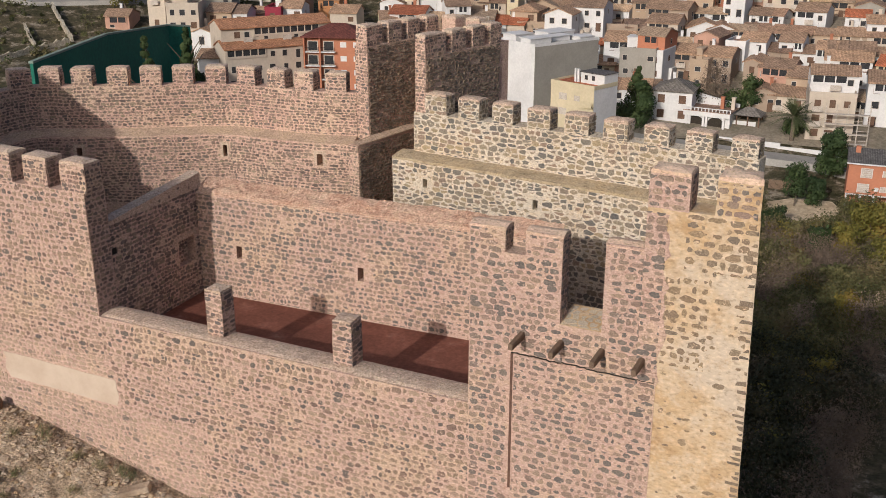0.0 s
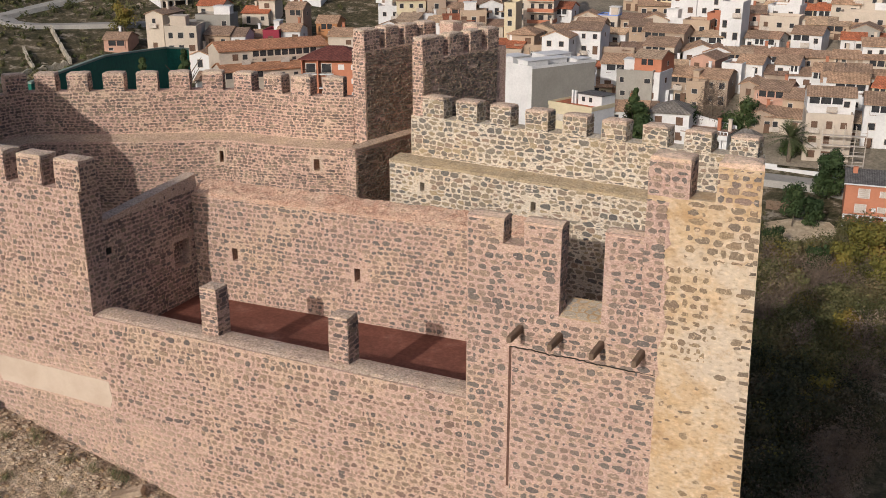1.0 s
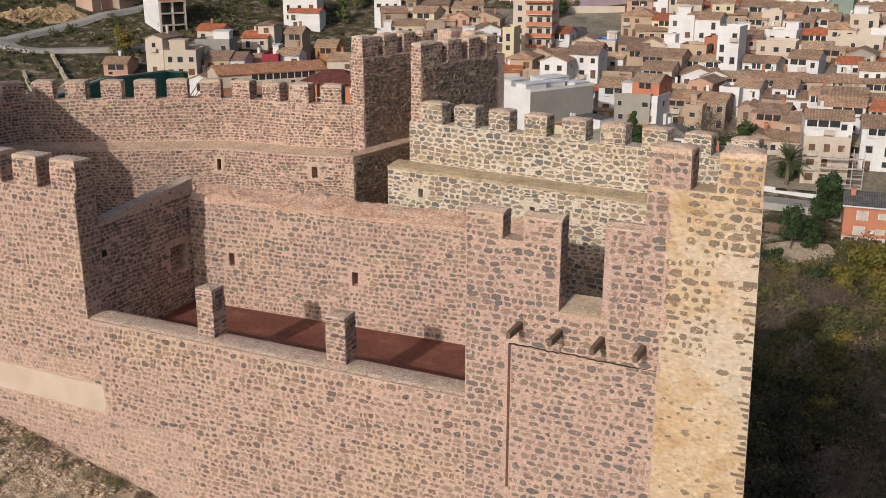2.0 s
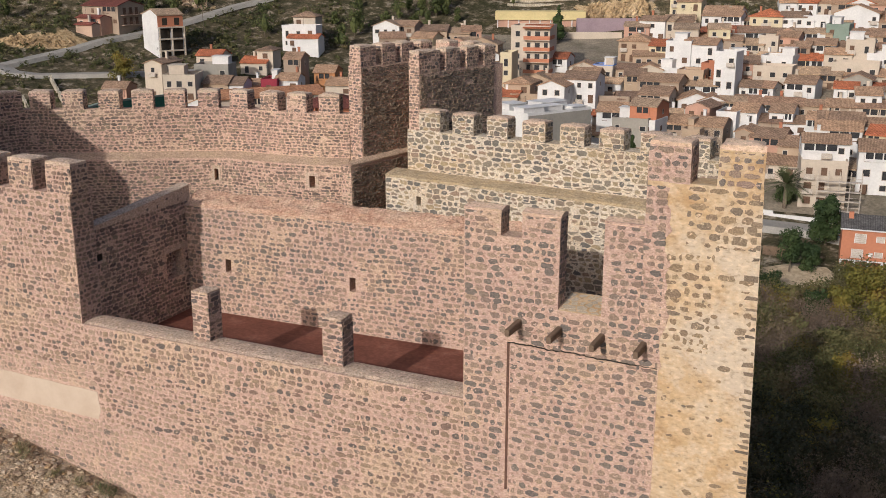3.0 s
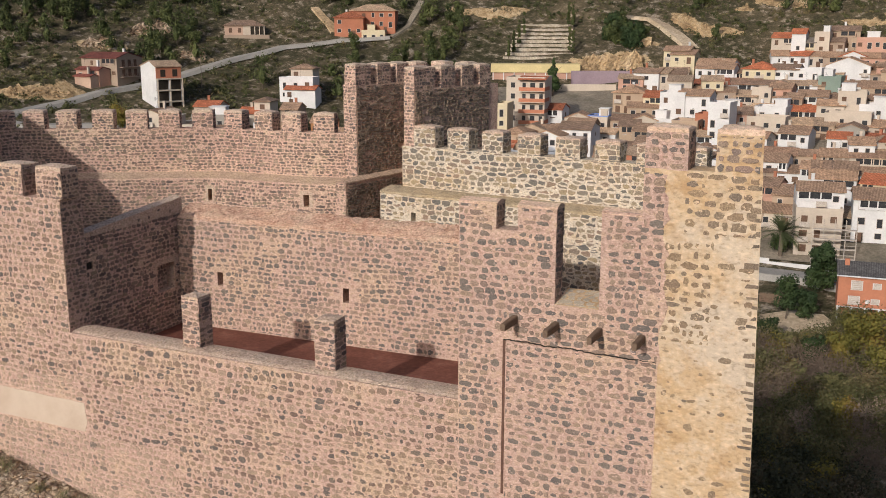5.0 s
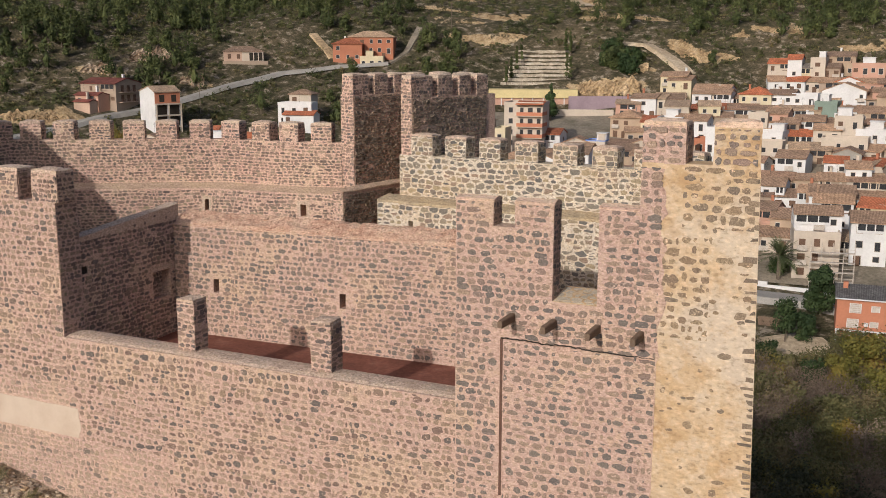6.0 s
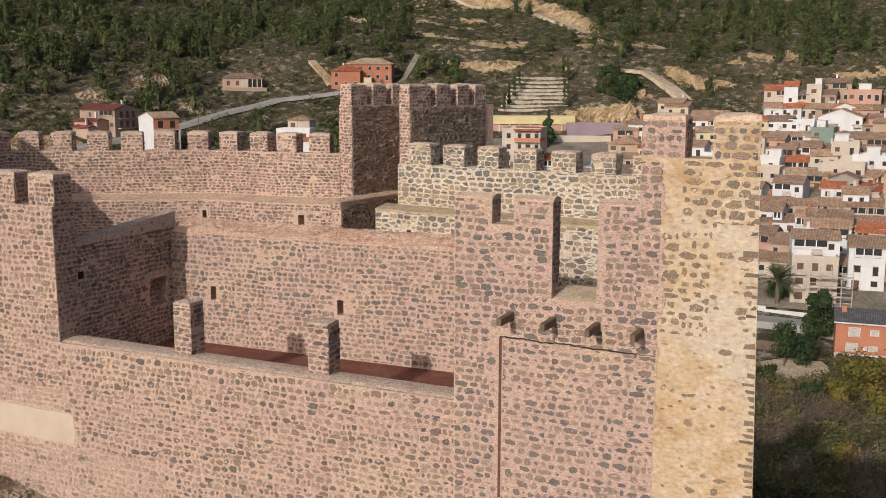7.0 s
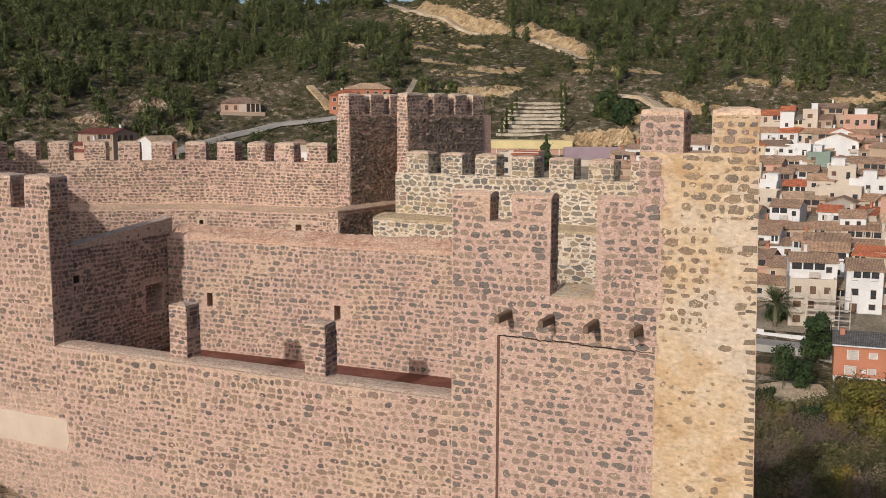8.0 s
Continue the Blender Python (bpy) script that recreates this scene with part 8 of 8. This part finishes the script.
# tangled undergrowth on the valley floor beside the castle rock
# within 118 m the thicket's leaf colour holds the castle's shadow
for name, material, label, seed in (("valley_scrub", SCRUB_GREEN, "tangled olive-green undergrowth on the valley floor", 21), ("valley_twigs", DEADWOOD, "bare grey-brown thicket on the valley floor", 22), ("valley_thicket", THICKET_SHADE, "dense evergreen thicket at the foot of the rock, darkened for the castle's shadow", 24), ("valley_bushes", AUTUMN, "yellowing bushes scattered through the undergrowth", 23)):
    rnd = random.Random(seed)
    verts, faces = [], []
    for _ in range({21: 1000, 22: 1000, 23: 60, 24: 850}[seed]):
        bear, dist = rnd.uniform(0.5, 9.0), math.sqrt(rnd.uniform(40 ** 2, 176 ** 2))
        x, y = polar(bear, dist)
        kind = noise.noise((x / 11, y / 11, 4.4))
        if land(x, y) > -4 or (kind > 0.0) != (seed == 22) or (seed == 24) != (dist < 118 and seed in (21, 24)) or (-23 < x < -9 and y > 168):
            continue
        r = rnd.uniform(1.0, 3.4)
        tall = r * rnd.uniform(1.1, 1.9)
        crown(verts, faces, Vector((x, y, land(x, y) - 0.3)), r, tall, int(85 * r * r) + 60 if seed != 22 else 420, 0.25 if seed != 22 else 0.15, rnd, lumps=int(5 + 3 * r))
    tagged(from_lists(name, verts, faces, material), label, "undergrowth", kind="stuff")


def tree(name, x, y, h, radius, material, label, seed, count=1500, size=0.5, cone=0.2, trunk=0.2, bare=0.25):
    """A tree: tapered trunk with limbs, and a crown of many leaf clumps with gaps."""
    rnd = random.Random(seed)
    ob = new(name)
    ob.location = (x, y, land(x, y))
    tagged(ob, label, "tree", kind="thing")
    bm = bmesh.new()

    def limb(p, q, r0, r1):
        axis = (q - p).normalized()
        side = axis.orthogonal().normalized()
        other = axis.cross(side)
        a = [bm.verts.new(p + (side * math.cos(k * 1.0472) + other * math.sin(k * 1.0472)) * r0) for k in range(6)]
        b = [bm.verts.new(q + (side * math.cos(k * 1.0472) + other * math.sin(k * 1.0472)) * r1) for k in range(6)]
        for k in range(6):
            bm.faces.new((a[k], a[(k + 1) % 6], b[(k + 1) % 6], b[k]))

    mid = Vector((rnd.uniform(-0.2, 0.2), rnd.uniform(-0.2, 0.2), h * 0.5))
    limb(Vector((0, 0, -0.5)), mid, trunk, trunk * 0.7)
    limb(mid, Vector((0, 0, h * 0.92)), trunk * 0.7, trunk * 0.15)
    for _ in range(7):
        z = h * rnd.uniform(0.25, 0.7)
        a = rnd.uniform(0, 6.28)
        limb(Vector((0, 0, z)), Vector((math.cos(a) * radius * 0.7, math.sin(a) * radius * 0.7, z + h * 0.18)), trunk * 0.4, trunk * 0.1)
    part("trunk", bm, BARK, ob)
    verts, faces = [], []
    crown(verts, faces, Vector((0, 0, h * bare)), radius, h * (1 - bare), count, size, rnd, cone=cone, lumps=26)
    cr = from_lists("crown", verts, faces, material, ob)
    return ob


tree("evergreen_tree", -13.3, 191.5, 9.3, 3.0, BROADLEAF, "large dense dark evergreen tree beside the street", 1, 5200, 0.36, 0.2, 0.3, 0.08)
tree("broadleaf_tree", -17.9, 178.4, 7.8, 2.3, BROADLEAF, "open dark green tree with pale leaning trunks", 2, 2200, 0.32, 0.1, 0.16, 0.25)
tree("broadleaf_tree", -14.9, 179.5, 5.4, 1.9, BROADLEAF, "rounded dark bluish-green tree beside a yard", 3, 2200, 0.30, 0.1, 0.15, 0.1)
tree("autumn_tree", -4.5, 164.0, 8.6, 4.0, AUTUMN, "broad yellow-green tree in autumn leaf", 4, 5200, 0.34, 0.15, 0.25, 0.1)
tree("autumn_tree", -7.8, 157.0, 6.8, 2.9, AUTUMN, "smaller yellowing tree in autumn leaf", 5, 3000, 0.32, 0.15, 0.2, 0.1)
tree("autumn_tree", -2.2, 153.0, 6.5, 2.8, AUTUMN, "low yellowing tree among the undergrowth", 9, 2600, 0.32, 0.15, 0.2, 0.1)
tree("autumn_tree", -16.5, 124.0, 5.5, 2.0, AUTUMN, "small green-yellow tree among bare thicket", 10, 1600, 0.30, 0.2, 0.15, 0.15)
tree("autumn_tree", -6.0, 112.0, 4.5, 1.7, AUTUMN, "small rusty shrub in the shaded thicket", 11, 1200, 0.28, 0.2, 0.12, 0.15)
tree("conifer_tree", -52.6, 199.5, 13.8, 5.6, BROADLEAF, "tall dark conifer tapering to a point", 6, 8000, 0.42, 0.97, 0.3, 0.03)
tree("conifer_tree", -100.3, 290.0, 12.5, 3.4, BROADLEAF, "dark conifer standing before the sports hall", 7, 4200, 0.45, 0.97, 0.3, 0.02)
tree("broadleaf_tree", -32.4, 215.0, 6.5, 3.6, BROADLEAF, "spreading dark tree in a town garden", 8, 2800, 0.4, 0.1, 0.25, 0.1)
tree("bare_tree", -40.1, 214.4, 9.5, 4.2, DEADWOOD, "leafless greyish tree in a town garden", 12, 2600, 0.22, 0.1, 0.25, 0.15)
tree("broadleaf_tree", -44.6, 213.0, 4.2, 4.0, BROADLEAF, "low dark garden tree between houses", 13, 1800, 0.4, 0.1, 0.2, 0.1)
tree("broadleaf_tree", -36.4, 213.0, 3.6, 3.4, BROADLEAF, "clipped dark garden tree behind a villa", 17, 1500, 0.4, 0.1, 0.2, 0.1)
tree("broadleaf_tree", -22.6, 206.5, 3.2, 2.4, BROADLEAF, "low dark garden tree beside the palm", 18, 1200, 0.35, 0.1, 0.2, 0.1)
tree("cedar_tree", -121.5, 134.2, 31.0, 6.5, BROADLEAF, "tall dark cedar beside the ball court", 14, 9000, 0.5, 0.97, 0.5, 0.05)
tree("cedar_tree", -127.5, 152.0, 26.5, 5.5, BROADLEAF, "dark pointed cedar beside the ball court", 15, 8000, 0.5, 0.97, 0.4, 0.05)
tree("autumn_tree", -190.0, 204.0, 7.0, 3.6, AUTUMN, "olive-yellow tree beside the hill road", 16, 2000, 0.4, 0.2, 0.25, 0.1)
tree("bare_tree", -2.5, 128.0, 8.0, 3.0, DEADWOOD, "leafless tree with pale trunk in the valley", 71, 900, 0.2, 0.1, 0.22, 0.2)
tree("bare_tree", -9.5, 122.0, 7.0, 2.6, DEADWOOD, "leafless grey tree in the valley thicket", 72, 800, 0.2, 0.1, 0.18, 0.2)
tree("autumn_tree", -5.0, 130.5, 6.0, 2.2, AUTUMN, "rust-yellow tree in autumn leaf in the valley", 73, 1800, 0.3, 0.2, 0.15, 0.3)
for k, (x, y, h) in enumerate(((-124.4, 314.4, 8.5), (-124.2, 318.2, 8.5), (-125.0, 324.9, 9.0), (-125.7, 331.5, 9.0), (-112.7, 340.4, 9.5), (-106.0, 321.6, 9.5), (-110.9, 340.0, 9.0), (-104.5, 321.0, 8.5))):
    ob = tree("cypress_tree", x, y, h, 0.75, PINE, "slim dark columnar cypress beside the terraces", 30 + k, 1300, 0.5, 0.6, 0.12, 0.03)
    ob["group"] = "cypresses by the terraces"

# scrubby trees on the bank below the street
for k, (x, y, h, r) in enumerate(((-19.5, 166.5, 5.0, 2.4), (-16.0, 163.0, 4.2, 2.2), (-22.0, 158.0, 5.2, 2.6), (-11.5, 160.5, 4.6, 2.4), (-18.5, 150.0, 5.0, 2.6), (-13.0, 147.0, 4.4, 2.3), (-20.0, 141.0, 4.6, 2.2), (-8.0, 143.0, 5.4, 2.8))):
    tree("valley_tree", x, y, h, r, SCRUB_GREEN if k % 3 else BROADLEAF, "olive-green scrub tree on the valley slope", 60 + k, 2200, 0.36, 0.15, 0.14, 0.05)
# dark trees beside the hill terraces
for k in range(13):
    rnd = random.Random(400 + k)
    x, y = -98.0 + 14.0 * rnd.random(), 329.0 + 14.0 * rnd.random()
    if cut(x, y)[1] < 0.5:
        tree("evergreen_tree", x, y, rnd.uniform(4.5, 7.0), rnd.uniform(2.4, 3.6), BROADLEAF if k % 3 else PINE, "rounded dark evergreen beside the hill terraces", 420 + k, 1500, 0.55, 0.2, 0.2, 0.02)
# paling fence beside the yard
fence = new("fence")
fence.location = (-21.3, 184.4, land(-21.3, 184.4))
tagged(fence, "weathered brown paling fence beside the yard", "fence", kind="thing")
for k in range(20):
    bm = bmesh.new()
    box_into(bm, -2.0 + 0.2 * k, -1.84 + 0.2 * k, -0.02, 0.02, -0.6, 1.7)
    part("slat", bm, WOOD, fence)
for z in (0.4, 1.3):
    bm = bmesh.new()
    box_into(bm, -2.05, 2.05, 0.02, 0.08, z, z + 0.1)
    part("rail", bm, WOOD, fence)
# bare yard between the trees below the street
yard = [(-22.5, 178.5), (-18, 181.5), (-12, 181.8), (-9.5, 178.5), (-10.5, 171.5), (-16.0, 170.0), (-22.0, 171.5)]
cx, cy = sum(p[0] for p in yard) / 7, sum(p[1] for p in yard) / 7
verts, faces = [(cx, cy, land(cx, cy) + 0.35)], []
for f in (0.4, 0.7, 1.0, 1.08):
    verts += [(cx + (x - cx) * f, cy + (y - cy) * f, land(cx + (x - cx) * f, cy + (y - cy) * f) + (0.35 if f < 1.05 else -0.6)) for x, y in yard]
faces = [(0, 1 + k, 1 + (k + 1) % 7) for k in range(7)] + [(1 + 7 * j + k, 8 + 7 * j + k, 8 + 7 * j + (k + 1) % 7, 1 + 7 * j + (k + 1) % 7) for j in range(3) for k in range(7)]
tagged(from_lists("yard", verts, faces, SAND), "pale bare earth yard between trees", "yard", kind="structure")

# palm
palm = new("palm_tree")
palm.location = (-22.4, 203.5, land(-22.4, 203.5))
tagged(palm, "tall palm with a full crown of arching fronds", "palm tree", kind="thing")
bm = bmesh.new()
prev = None
for i in range(9):
    z, r = -0.5 + 5.8 * i / 8, 0.42 - 0.01 * i + 0.03 * (i % 2)
    ring = [bm.verts.new((r * math.cos(k * 0.785), r * math.sin(k * 0.785), z)) for k in range(8)]
    if prev:
        for k in range(8):
            bm.faces.new((prev[k], prev[(k + 1) % 8], ring[(k + 1) % 8], ring[k]))
    prev = ring
part("trunk", bm, BARK, palm)
prnd = random.Random(4)
for i in range(80):
    a, up, ln = prnd.uniform(0, 6.28), prnd.uniform(-0.35, 1.25), prnd.uniform(4.2, 5.7)
    bm = bmesh.new()
    pts = []
    for k in range(8):
        f = k / 7
        pts.append(Vector((math.cos(a), math.sin(a), 0)) * (ln * f * math.cos(up) + 0.1) + Vector((0, 0, 5.2 + ln * f * math.sin(up) - 1.5 * f * f)))
    across = Vector((-math.sin(a), math.cos(a), 0))
    for k in range(7):
        for s in (-1, 1):
            wdt = 0.6 * math.sin(math.pi * min(1, (k + 0.8) / 7.5)) + 0.05
            for j in range(4):
                p = pts[k].lerp(pts[k + 1], j * 0.25)
                q = pts[k].lerp(pts[k + 1], j * 0.25 + 0.17)
                bm.faces.new([bm.verts.new(v) for v in (p, q, q + across * s * wdt + Vector((0, 0, -0.12)) + (pts[k + 1] - pts[k]) * 0.5)])
    part("frond", bm, PALM, palm)


# wooden power poles on the hillside
for x, y, h in ((-205.0, 236.0, 9.0), (-197.0, 247.0, 9.0), (-205.5, 288.0, 9.0), (-150.5, 352.0, 9.0), (-158.5, 345.0, 9.0)):
    pole = new("power_pole")
    pole.location = (x, y, land(x, y))
    tagged(pole, "thin wooden power pole with a crossarm on the hillside", "power pole", "power poles on the hill", "thing")
    bm = bmesh.new()
    a = [bm.verts.new((0.14 * math.cos(k * 1.0472), 0.14 * math.sin(k * 1.0472), -0.8)) for k in range(6)]
    b = [bm.verts.new((0.09 * math.cos(k * 1.0472), 0.09 * math.sin(k * 1.0472), h)) for k in range(6)]
    for k in range(6):
        bm.faces.new((a[k], a[(k + 1) % 6], b[(k + 1) % 6], b[k]))
    bm.faces.new(b)
    part("post", bm, BARK, pole)
    bm = bmesh.new()
    box_into(bm, -0.7, 0.7, -0.14, -0.06, h - 0.6, h - 0.48)
    part("crossarm", bm, BARK, pole)
